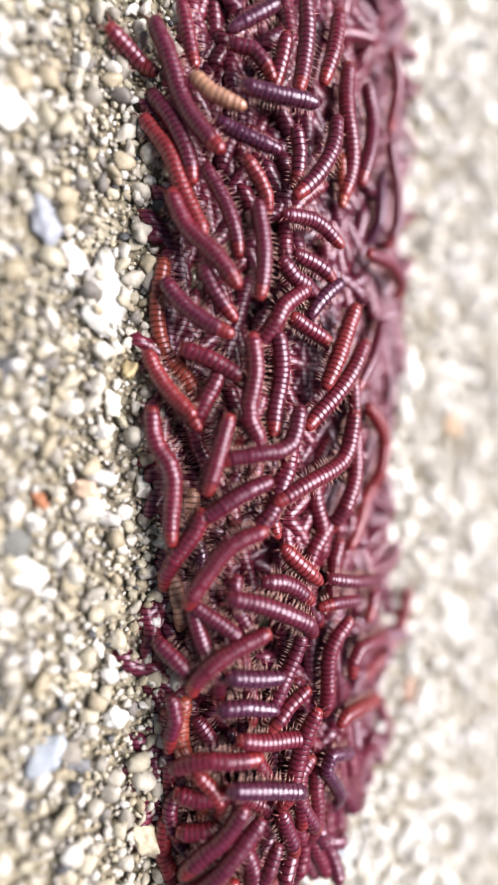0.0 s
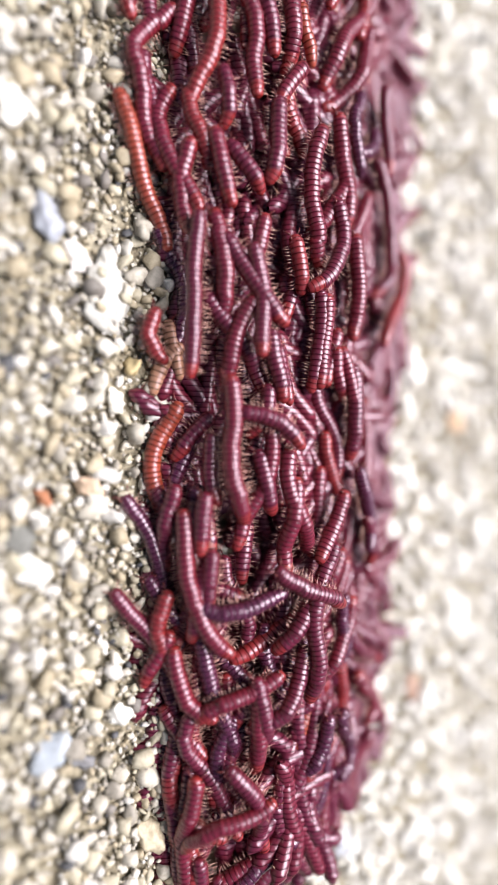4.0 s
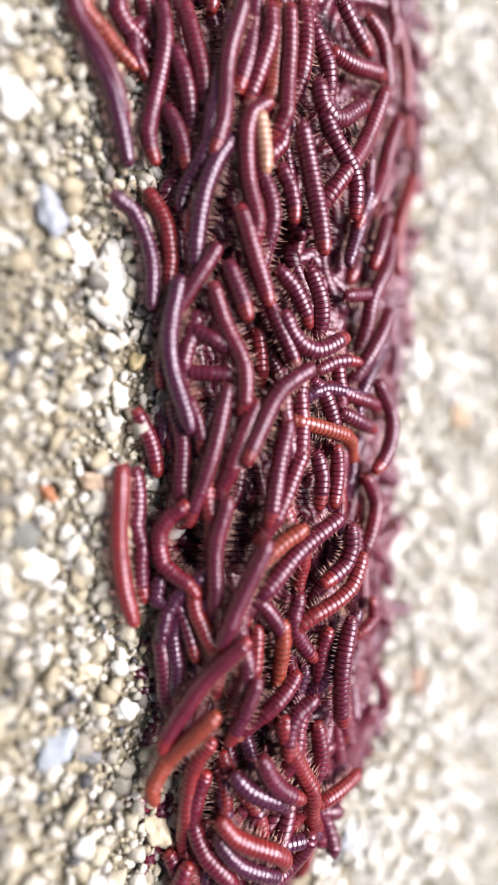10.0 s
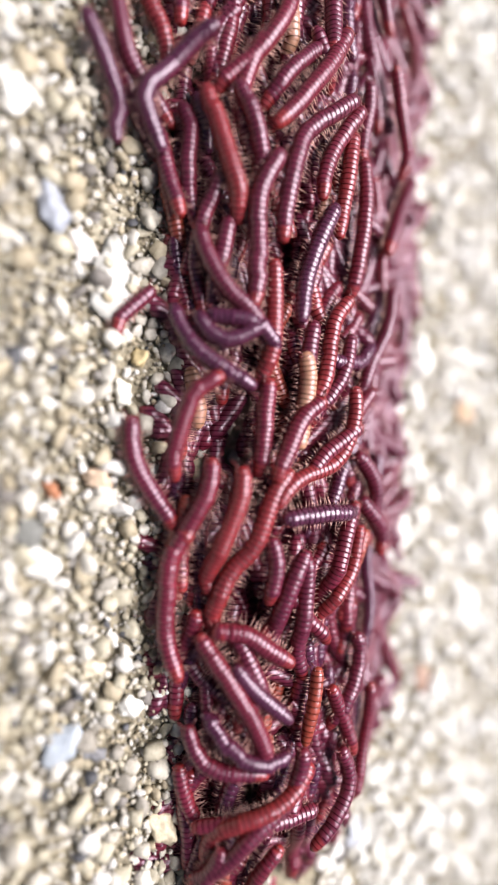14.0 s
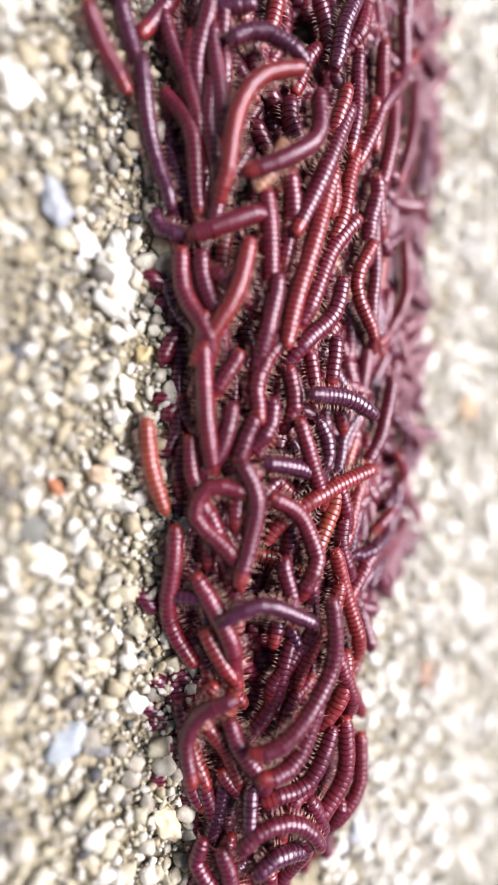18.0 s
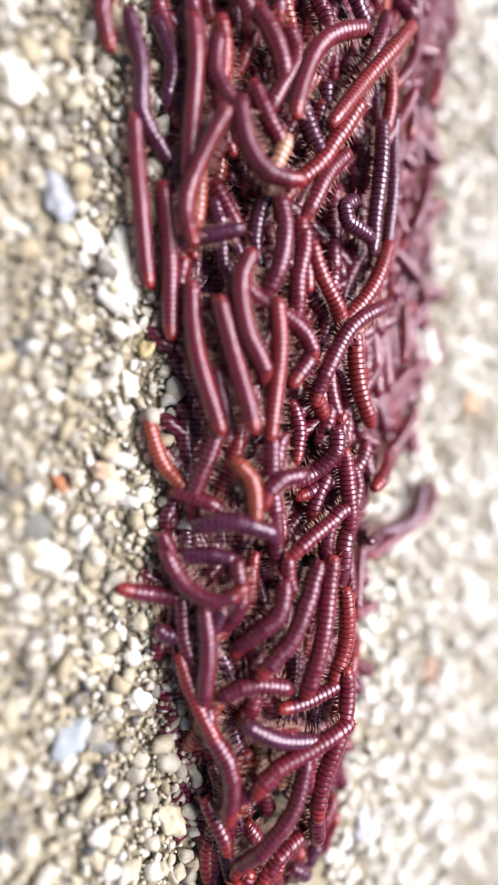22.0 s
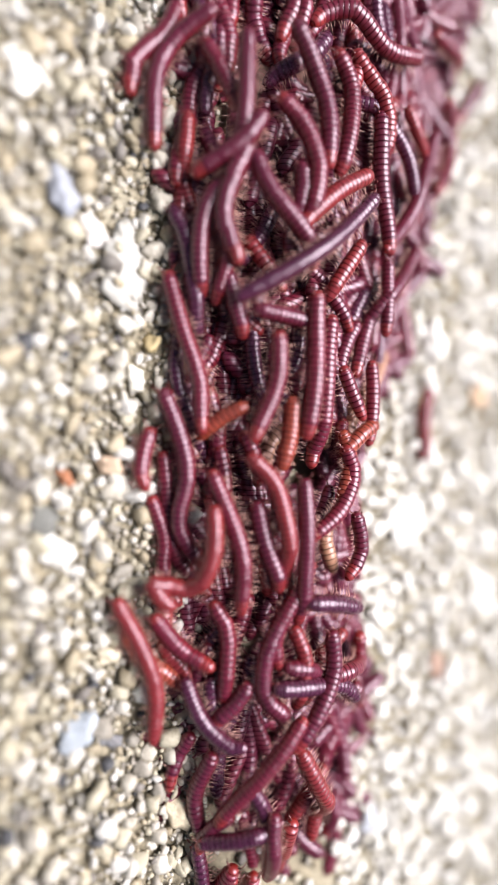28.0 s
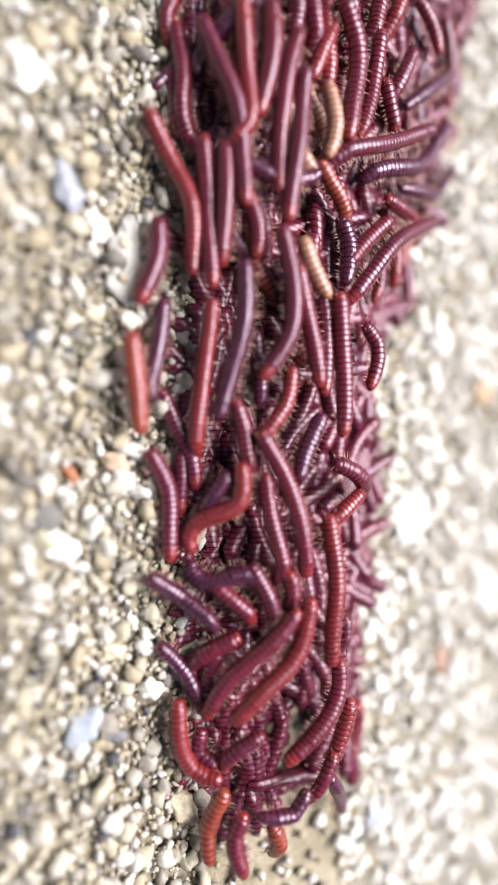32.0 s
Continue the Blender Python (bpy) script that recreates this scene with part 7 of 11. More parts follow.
crawl("r", 15.9, (11, 1, 34.1, -1.3, 37.1, -3.8, 38.7, -6.1, 41.9, -8.6), (12, 1, 26.0, 2.5, 30.0, -0.9, 34.3, -5.3, 35.9, -6.8), (13, 1, 20.9, -5.0, 25.4, -2.7, 28.7, -1.6, 33.1, -3.6), (14.3, 1, 16.9, -9.1, 20.5, -7.2, 24.2, -4.9, 28.1, -2.9), (17, 1, -0.9, -12.6, 3.8, -12.4, 8.1, -11.1), (19, 1, -21.5, -10.9, -17.2, -10.0, -12.3, -8.6, -9.4, -6.5), (21, 1, -35.1, -8.4, -29.8, -7.6, -24.1, -7.4, -18.3, -7.0), (22, 1, -38.8, -8.9, -33.5, -8.6, -25.4, -9.2), (23, 1, -39.9, -8.1, -37.8, -10.6, -33.3, -14.3))
crawl("r", 11.9, (10, 0, 39.1, 4.5, 43.1, 3.2, 44.1, 0.5), (11, 0, 35.8, 3.2, 36.5, 2.6, 37.2, 1.9), (13, 0, 23.1, 4.9, 24.0, 3.9, 24.9, 2.5), (14.3, 0, 7.7, 3.4, 10.3, 1.5, 12.4, 0.2), (17, 0, -4.7, -0.6, -2.0, -1.2, -0.4, -2.8), (19, 1, -24.3, 2.3, -21.5, -0.7, -17.5, -3.1, -13.8, -4.2), (20, 2, -28.4, 2.5, -26.1, 0.3, -23.8, -3.4, -20.7, -6.4), (21, 0, -40.2, -0.3, -37.3, 0.9, -34.0, 0.3, -32.3, -1.5))
crawl("d", 15.3, (11, 0, 40.1, 12.3, 42.2, 10.2, 40.3, 2.7, 41.5, -0.6))
crawl("d", 11.2, (10, 0, 37.4, -5.8, 40.2, -3.8, 42.2, -0.3), (11, 0, 39.3, -0.6, 39.3, -3.4, 38.6, -4.9), (12, 0, 40.1, -1.0, 38.8, -3.4, 37.9, -5.5), (13, 0, 36.0, -0.9, 36.1, -2.9, 36.3, -4.7), (14.3, 1, 29.2, 0.3, 29.8, -2.8, 28.5, -5.3, 25.3, -6.5), (17, 1, 16.9, -1.4, 16.0, -3.8, 16.2, -6.1), (18, 1, 18.1, 2.4, 15.6, -3.3, 17.1, -6.7), (19, 0, 12.4, -2.0, 11.5, -4.5, 11.8, -7.5), (21, 0, -11.7, -3.1, -10.1, -5.1, -10.7, -7.8), (22, 0, -19.5, -3.5, -18.8, -6.2, -18.5, -8.4), (23, 1, -36.6, 0.1, -34.2, -3.6, -31.0, -6.0, -28.0, -7.7), (24, 1, -39.3, -4.6, -36.7, -6.5, -34.2, -9.2))
crawl("r", 9.5, (10, 0, 35.9, -7.5, 39.1, -6.6, 41.3, -4.8), (11, 0, 35.7, -8.5, 35.4, -7.2, 35.3, -5.9), (12, 0, 36.1, -9.9, 35.5, -8.6, 34.9, -7.4), (13, 0, 27.0, -7.5, 27.2, -6.0, 27.2, -4.3), (14.3, 1, 16.2, -6.8, 15.2, -3.5, 17.6, -0.9, 19.5, 1.6), (17, 0, -15.9, -7.1, -15.6, -4.8, -15.4, -2.8), (18, 1, -18.8, -9.6, -19.7, -6.6, -20.9, -3.9), (20, 0, -38.7, -6.1, -37.1, -4.5, -36.2, -2.7))
crawl("r", 11.9, (10, 0, 35.3, 11.5, 35.8, 8.7, 36.1, 6.3), (11, 0, 30.5, 9.1, 31.8, 8.3, 33.0, 7.5), (12, 0, 26.5, 9.8, 29.3, 7.5, 34.1, 6.6), (13, 0, 24.5, 7.5, 27.5, 6.2, 31.0, 3.8), (14.3, 0, 5.8, 11.2, 10.0, 10.4, 12.0, 7.0), (17, 0, -13.6, 11.6, -8.1, 9.9, -1.6, 9.1), (18, 0, -20.6, 10.7, -16.0, 8.3, -11.2, 10.7), (19, 0, -20.2, 13.3, -15.3, 12.3, -9.1, 11.0), (20, 0, -25.0, 11.1, -20.4, 11.6, -14.8, 10.3), (21, 0, -33.0, 12.8, -28.6, 11.9, -25.4, 10.9))
crawl("r", 15.1, (11, 0, 24.0, 7.0, 26.2, 6.4, 28.4, 5.8), (13, 0, 17.4, 8.9, 20.4, 5.9, 23.3, 3.1), (14.3, 0, 3.4, 9.4, 6.9, 7.9, 9.0, 6.3), (17, 0, -13.5, 6.0, -9.9, 3.1, -5.3, 0.6), (18, 0, -22.6, 8.4, -18.7, 5.1, -12.8, 2.2), (19, 0, -38.7, 8.0, -33.3, 8.8, -27.4, 5.8, -24.2, 4.0), (20, 1, -35.6, 12.4, -30.6, 9.4, -25.1, 5.6), (21, 1, -39.3, 7.0, -33.4, 5.9, -25.9, 2.1), (22, 1, -40.6, 8.2, -37.8, 3.1, -32.5, 0.4, -28.6, -0.5))
crawl("r", 14.3, (10, 0, -32.7, 21.4, -25.2, 17.5, -18.6, 16.8), (12, 1, -44.5, 10.0, -43.2, 14.9, -42.9, 20.6))
crawl("r", 13.4, (12, 1, 22.1, 2.8, 28.4, 2.6, 36.2, 3.9), (14.3, 0, 9.8, 2.1, 12.6, 2.4, 15.4, 2.1), (17, 0, -3.2, 2.5, -1.5, 2.9, 0.1, 3.1), (18, 0, -16.1, 6.2, -12.3, 5.1, -9.7, 2.2), (19, 0, -24.1, 3.6, -20.8, 3.9, -17.4, 2.9), (20, 0, -32.6, 7.1, -28.8, 5.2, -25.7, 3.8), (21, 0, -38.5, 10.1, -36.1, 8.5, -33.6, 7.0))
crawl("d", 19.0, (12, 0, 25.2, 11.8, 30.0, 10.1, 43.6, 13.1))
crawl("r", 10.5, (12, 0, 38.5, -9.2, 40.5, -7.3, 41.4, -5.4), (13, 0, 35.4, -9.3, 35.4, -7.4, 35.5, -5.1), (14.3, 1, 24.2, -9.0, 28.2, -8.1, 30.7, -6.2, 30.9, -2.3), (17, 1, 4.9, -7.4, 8.0, -6.6, 11.2, -4.7), (18, 0, -3.3, -5.3, 1.3, -6.3, 3.6, -7.6), (19, 0, -8.2, -5.4, -6.1, -4.5, -0.8, -5.9), (20, 1, -23.2, -8.2, -18.9, -6.5, -15.3, -5.9, -11.6, -6.5), (21, 0, -28.5, -6.0, -24.9, -6.2, -21.2, -5.8), (22, 0, -37.5, -6.4, -33.8, -6.8, -31.5, -5.8), (23, 0, -36.7, -6.7, -34.6, -6.6, -32.5, -6.7), (24, 0, -39.7, -3.5, -37.6, -3.3, -35.5, -3.5))
crawl("r", 7.5, (12, 0, 37.9, -0.2, 39.5, 1.2, 44.4, 6.1), (14.3, 0, 12.4, -0.6, 15.2, 0.9, 16.6, 2.8), (17, 0, 1.8, 0.5, 2.8, 2.0, 4.0, 3.1), (19, 0, -15.5, 1.6, -14.1, 3.6, -11.9, 4.0), (22, 0, -33.1, -3.8, -29.5, -2.3, -27.4, -0.8), (23, 0, -31.6, -3.2, -28.5, -2.2, -26.5, -1.1), (24, 0, -39.8, 1.8, -35.4, 1.5, -29.8, 1.8), (25, 0, -40.9, 0.5, -36.4, -0.4, -33.1, -1.2))
crawl("d", 12.1, (13, 0, -4.5, -7.9, 0.8, -7.9, 7.3, -7.5), (14.3, 1, -15.1, -10.4, -10.2, -10.0, -8.3, -8.1, -7.8, -5.0), (17, 1, -36.5, -13.3, -32.1, -12.0, -28.1, -11.2, -23.9, -11.0), (18, 0, -40.6, -14.7, -36.5, -13.5, -30.7, -12.4))
crawl("d", 8.9, (13, 0, -0.5, -6.1, 1.4, -6.2, 3.5, -6.2), (14.3, 1, -15.5, -8.3, -12.2, -7.2, -12.0, -4.0), (17, 0, -34.5, -3.8, -33.5, -2.7, -32.6, -1.7), (18, 1, -36.8, -6.2, -38.1, -3.2, -36.8, -0.1, -35.1, 2.1), (19, 0, -37.8, -5.3, -37.1, -4.1, -36.4, -2.9))
crawl("p", 9.6, (13, 1, -1.3, 2.3, 2.5, 1.0, 5.9, -3.4))
crawl("o", 8.8, (13, 1, 13.7, -11.2, 17.5, -10.7, 22.3, -9.6))
crawl("r", 15.5, (13, 0, 16.5, -8.8, 19.6, -7.9, 22.9, -7.6), (14.3, 2, 5.6, -8.4, 9.3, -10.1, 14.1, -11.2, 21.6, -10.4), (17, 1, -10.4, -6.8, -6.7, -7.8, -1.5, -8.7, 1.2, -8.7), (18, 1, -18.1, -9.6, -13.9, -9.4, -10.4, -7.9), (19, 1, -33.1, -11.1, -29.9, -10.0, -26.5, -8.6, -22.6, -8.8), (20, 1, -40.2, -13.3, -37.7, -11.1, -34.0, -10.2, -27.9, -8.4), (21, 0, -40.2, -11.1, -35.8, -9.8, -33.1, -9.4))
crawl("r", 11.1, (13, 0, 18.0, -6.6, 21.2, -5.9, 24.5, -4.6), (14.3, 0, 17.5, -4.6, 20.3, -3.3, 23.2, -1.9), (17, 0, 3.9, -4.3, 7.1, -3.8, 9.3, -1.8), (19, 0, -8.7, -4.2, -5.0, -3.0, -1.8, -3.5), (20, 1, -23.2, -2.5, -18.5, -2.5, -13.8, -2.2, -9.6, -2.1), (21, 1, -22.1, -2.5, -16.8, -2.8, -11.0, -3.3), (22, 2, -30.6, -5.6, -26.3, -4.9, -23.8, -2.6, -23.7, 1.5), (24, 0, -40.5, -1.7, -38.4, -1.4, -37.4, -1.4))
crawl("o", 4.0, (13, 0, 15.9, 6.9, 17.4, 5.1, 18.3, 3.7))
crawl("r", 4.4, (13, 0, 29.1, -5.0, 31.1, -6.6, 33.0, -6.8), (17, 0, 0.1, -8.0, 2.3, -8.4, 4.4, -9.7))
crawl("r", 19.3, (13, 1, 31.7, 1.8, 36.0, 1.0, 38.8, -3.6, 41.8, -7.6), (17, 1, 27.2, 2.8, 26.5, -2.1, 28.2, -5.5, 30.4, -6.9, 32.6, -6.2), (18, 2, 15.3, 3.2, 21.7, 3.8, 25.8, 1.1, 29.1, -2.8, 29.3, -6.9), (20, 0, 6.7, 5.5, 8.2, 2.7, 10.8, 0.8))
crawl("r", 15.6, (13, 1, 35.4, 2.9, 37.5, 0.4, 40.0, -3.5), (14.3, 1, 30.4, 2.9, 32.8, 1.3, 34.3, -1.7, 35.1, -4.7), (17, 0, 5.9, 6.0, 6.2, 2.4, 7.8, 0.0), (18, 0, 3.2, 10.8, 4.6, 6.1, 6.1, 2.1), (21, 0, -24.2, 8.5, -21.7, 7.0, -19.9, 3.4), (23, 1, -34.7, 10.6, -35.1, 9.0, -35.7, 4.6, -33.4, 1.0), (24, 0, -35.1, 5.2, -34.7, 8.8, -33.4, 15.7), (25, 1, -35.2, 13.8, -35.5, 11.1, -37.5, 7.2, -40.5, 4.4))
crawl("r", 3.6, (13, 0, 39.1, -9.5, 39.1, -8.4, 38.9, -7.3), (14.3, 0, 37.0, -8.3, 36.2, -6.6, 35.5, -4.8), (17, 0, 2.8, -3.3, 2.4, -1.7, 1.8, 0.0))
crawl("r", 11.4, (13, 0, 26.8, 10.3, 29.6, 7.9, 32.9, 6.4), (17, 0, 1.4, 14.0, 3.2, 11.8, 4.9, 9.9), (19, 0, -13.7, 17.6, -9.5, 14.8, -5.7, 12.6), (21, 0, -24.2, 19.6, -20.8, 18.9, -17.2, 17.1), (23, 0, -35.9, 27.0, -32.6, 25.7, -29.3, 24.0), (24, 0, -39.9, 21.0, -37.6, 24.2, -33.7, 24.2, -28.6, 21.0), (25, 0, -47.5, 21.5, -45.5, 21.4, -43.2, 20.4))
crawl("r", 13.1, (13, 0, 30.8, 9.7, 36.2, 10.5, 39.7, 9.1), (14.3, 0, 24.3, 11.9, 30.5, 11.9, 35.0, 10.6), (17, 0, 3.6, 19.7, 7.8, 15.7, 11.2, 13.0), (18, 0, 1.6, 16.1, 5.4, 18.4, 8.6, 14.3), (20, 0, -13.7, 17.7, -8.0, 18.4, -2.1, 16.5))
crawl("r", 11.7, (13, 1, 31.4, 4.9, 37.1, 4.5, 44.4, 1.9), (14.3, 1, 31.0, 6.9, 34.5, 8.8, 37.9, 6.5, 39.5, 4.3), (17, 0, 14.0, 7.5, 16.5, 8.2, 18.9, 8.3))
crawl("r", 9.8, (13, 0, -46.1, 15.4, -42.2, 17.6, -37.7, 14.9))
crawl("r", 12.8, (13, 0, -46.2, 23.0, -41.3, 24.3, -33.9, 23.3))
crawl("d", 11.5, (13, 0, -8.6, 9.6, -10.6, 12.3, -12.2, 15.6))
crawl("r", 14.6, (13, 0, -8.9, 13.3, -7.2, 11.9, -5.7, 10.5), (14.3, 0, -19.6, 15.4, -14.3, 14.1, -9.8, 12.1), (17, 0, -44.5, 25.3, -34.4, 19.1, -27.3, 17.4), (18, 0, -41.8, 20.2, -33.2, 17.9, -26.8, 15.0))
crawl("r", 12.3, (14.3, 1, -42.2, 13.0, -38.4, 15.2, -32.8, 16.6))
crawl("d", 8.3, (14.3, 1, -13.4, -8.9, -10.7, -7.7, -9.6, -5.5, -11.3, -2.5), (17, 0, -19.2, -9.2, -19.8, -6.6, -20.4, -4.0))
crawl("d", 8.1, (14.3, 1, 20.0, -5.9, 23.2, -3.5, 26.4, -0.1), (17, 0, 9.3, -1.8, 10.3, -0.4, 11.1, 1.1), (18, 0, 2.4, -2.9, 2.8, 0.3, 3.7, 3.1), (19, 0, 2.5, 0.3, 3.1, 3.5, 5.4, 4.9), (21, 0, -18.8, 3.4, -15.1, 4.8, -12.9, 4.8), (22, 0, -23.6, 7.8, -21.6, 5.7, -20.0, 10.1))
crawl("o", 7.9, (14.3, 0, 20.7, 3.9, 24.7, 3.7, 28.5, 2.8))
crawl("r", 8.7, (14.3, 0, 23.2, 5.1, 27.2, 6.7, 31.2, 8.5), (17, 0, 8.8, 7.4, 10.4, 8.6, 12.0, 9.9))
crawl("r", 12.5, (14.3, 1, 36.2, -5.4, 38.9, -5.6, 41.8, -7.3), (17, 1, 17.5, -5.2, 20.7, -5.0, 23.9, -4.4), (18, 1, 2.0, -5.1, 5.8, -3.7, 10.3, -4.3, 14.8, -5.7), (19, 0, 1.9, -2.7, 6.2, -2.2, 10.0, -2.0), (20, 1, -7.4, -5.7, -4.3, -3.8, -0.6, -2.5, 4.1, -1.7), (21, 0, -14.0, -0.4, -9.2, -0.4, -4.4, 0.7), (23, 0, -30.4, -4.0, -26.8, -3.2, -23.8, -1.4), (25, 0, -38.5, -6.6, -36.4, -4.3, -33.3, -3.3, -30.7, -3.6))
crawl("r", 16.0, (14.3, 0, 36.7, 1.4, 38.9, -1.0, 42.0, -2.1), (17, 1, 10.2, -2.5, 12.8, -3.8, 14.9, -5.0), (18, 1, 5.0, -4.0, 4.3, -7.3, 7.3, -8.5, 10.2, -6.1), (19, 2, -3.1, -10.3, -0.7, -7.5, 2.4, -5.3, 5.5, -4.6, 8.1, -5.3), (20, 1, -9.4, -9.7, -4.9, -8.9, -0.1, -7.0, 3.8, -4.8), (21, 1, -18.0, -12.1, -12.7, -11.8, -8.0, -10.6, -1.1, -11.1), (22, 1, -29.5, -13.7, -22.2, -13.4, -12.7, -12.3), (23, 1, -37.5, -6.8, -34.0, -9.8, -30.8, -12.1, -23.5, -13.3))
crawl("r", 16.4, (14.3, 0, 36.6, 6.4, 37.4, 3.5, 37.1, 0.8), (17, 0, 20.3, 3.6, 22.3, 1.9, 23.0, -0.6), (19, 0, 6.6, 6.4, 7.6, 2.9, 10.2, 1.8), (20, 0, -2.7, 5.9, 1.0, 5.1, 3.3, 4.4), (21, 0, -8.9, 10.3, -7.8, 8.6, -6.9, 6.9), (22, 1, -13.9, 12.8, -11.1, 7.0, -6.9, 3.9), (24, 0, -24.4, 12.3, -19.7, 8.0, -15.3, 5.1), (25, 1, -30.0, 13.9, -25.2, 9.4, -21.7, 5.7))
crawl("r", 27.1, (17, 1, -40.1, 15.9, -32.9, 11.6, -25.8, 9.0, -20.4, 8.2))
crawl("r", 15.8, (17, 1, -24.9, 5.2, -19.4, 5.2, -14.4, 6.0, -8.2, 5.2), (18, 1, -33.4, 7.1, -27.9, 4.4, -21.9, 1.6, -18.6, -0.2), (19, 1, -38.0, 2.0, -33.8, 2.4, -29.0, 2.6, -26.0, 1.4), (20, 0, -41.5, 4.9, -36.5, 4.9, -30.6, 3.9))
crawl("r", 6.8, (17, 0, -21.2, 13.6, -18.7, 14.5, -16.0, 14.8))
crawl("r", 4.0, (17, 0, -2.7, 6.0, -1.0, 6.4, 0.7, 6.7), (19, 0, -17.0, 4.3, -15.2, 5.7, -13.3, 6.5), (20, 0, -24.9, 2.8, -22.5, 4.9, -18.1, 5.2))
crawl("r", 14.5, (17, 0, -13.9, 17.4, -11.1, 15.5, -8.4, 13.7), (19, 0, -30.8, 23.7, -23.6, 20.6, -16.2, 17.4), (20, 0, -34.3, 19.0, -28.5, 18.5, -23.6, 17.3), (21, 0, -35.2, 18.5, -28.6, 16.0, -24.3, 13.9), (23, 0, -39.8, 17.5, -37.9, 14.8, -36.1, 12.4), (24, 0, -40.7, 8.1, -41.4, 12.1, -42.7, 17.0), (25, 0, -39.7, 18.1, -41.3, 14.7, -40.6, 9.6))
crawl("r", 3.2, (17, 0, 0.7, -6.4, 2.3, -6.4, 3.9, -6.5))
crawl("r", 3.5, (17, 0, 0.7, 4.5, 2.4, 5.1, 4.1, 5.2))
crawl("r", 13.6, (17, 0, 6.6, -9.0, 9.8, -9.3, 13.6, -9.5), (18, 0, -0.3, -8.8, 3.6, -8.5, 5.9, -7.9), (19, 0, -3.2, -12.2, -2.1, -11.2, -0.8, -10.2), (20, 0, -18.4, -10.2, -14.6, -9.4, -10.8, -8.8), (21, 1, -23.2, -12.1, -21.9, -9.3, -17.9, -7.8, -13.6, -6.3), (22, 2, -29.9, -6.5, -25.7, -8.4, -20.7, -9.8, -16.2, -9.0), (23, 0, -33.7, -8.4, -31.1, -8.5, -28.8, -8.9), (24, 1, -39.8, -8.8, -37.0, -9.8, -34.4, -11.6, -30.5, -12.7, -26.6, -12.7), (25, 0, -40.5, -9.8, -38.9, -9.6, -37.3, -9.3))
crawl("d", 2.9, (17, 0, 14.7, -10.1, 15.5, -9.5, 16.2, -8.8), (18, 0, 15.2, -10.6, 15.1, -8.8, 15.4, -7.6), (21, 0, -19.6, -6.0, -19.7, -4.6, -19.9, -3.1))
crawl("r", 13.3, (17, 0, 13.5, -8.0, 14.6, -7.3, 15.6, -6.7), (19, 0, 0.6, -8.5, 3.0, -6.8, 4.0, -5.4), (21, 1, -8.4, -8.1, -4.7, -5.5, -1.1, -3.6), (22, 1, -17.0, -4.2, -14.0, -5.3, -9.5, -4.9, -6.9, -3.6), (23, 1, -26.9, -4.9, -22.2, -4.7, -17.6, -4.2, -12.9, -5.4), (25, 1, -33.8, -5.2, -29.2, -5.7, -25.6, -5.7, -22.0, -6.2))
crawl("r", 13.2, (17, 0, 15.9, 0.2, 18.2, 0.9, 20.4, 0.6), (18, 1, 5.5, -2.6, 7.4, 0.6, 11.5, 2.4, 13.0, 1.9), (19, 0, -0.7, -1.9, 3.0, -1.4, 6.9, 0.0), (20, 0, -12.6, 0.2, -8.8, 0.8, -5.5, -0.1, -3.1, -1.5), (21, 0, -15.8, 1.4, -13.3, 3.3, -9.4, 2.7), (23, 0, -23.7, 1.6, -19.9, 1.2, -17.1, 0.6), (24, 1, -33.3, -0.9, -29.4, -3.0, -25.2, -3.5, -19.5, -3.3), (25, 1, -35.7, 1.1, -31.1, 1.4, -26.6, -0.1, -22.6, -2.4))
crawl("r", 9.9, (17, 0, 11.3, 3.1, 14.7, 3.8, 17.7, 5.2), (18, 0, -1.8, 0.8, 2.1, 2.1, 5.3, 3.5), (19, 0, -11.7, 1.9, -7.3, 1.0, -1.8, -1.4), (20, 0, -15.4, 1.8, -13.5, 4.1, -11.3, 4.1, -10.0, 2.4), (21, 0, -21.5, 2.7, -17.4, 0.8, -15.1, -0.4), (22, 0, -28.2, 6.7, -25.2, 3.7, -21.7, 1.8), (23, 0, -33.5, 9.8, -31.1, 5.3, -28.8, 2.5), (24, 1, -40.5, 2.5, -38.5, 4.5, -37.1, 8.0))
crawl("r", 14.9, (17, 0, 19.4, -8.0, 21.6, -8.0, 24.3, -7.5), (18, 0, 8.2, -9.7, 12.8, -10.0, 15.2, -10.3), (19, 1, -1.0, -12.3, 2.4, -11.5, 5.1, -9.7), (20, 1, -10.2, -11.5, -6.0, -11.0, -1.7, -10.4, 3.0, -8.7), (21, 0, -18.9, -10.3, -14.5, -9.5, -9.1, -8.9), (22, 1, -23.7, -11.1, -18.1, -10.7, -9.0, -10.5), (23, 1, -29.2, -11.1, -24.7, -11.4, -19.4, -10.7, -13.4, -11.2), (24, 1, -36.2, -4.7, -31.9, -4.9, -26.2, -5.6, -20.0, -6.0), (25, 1, -36.4, -7.2, -31.8, -7.0, -28.2, -7.0, -24.6, -7.7))
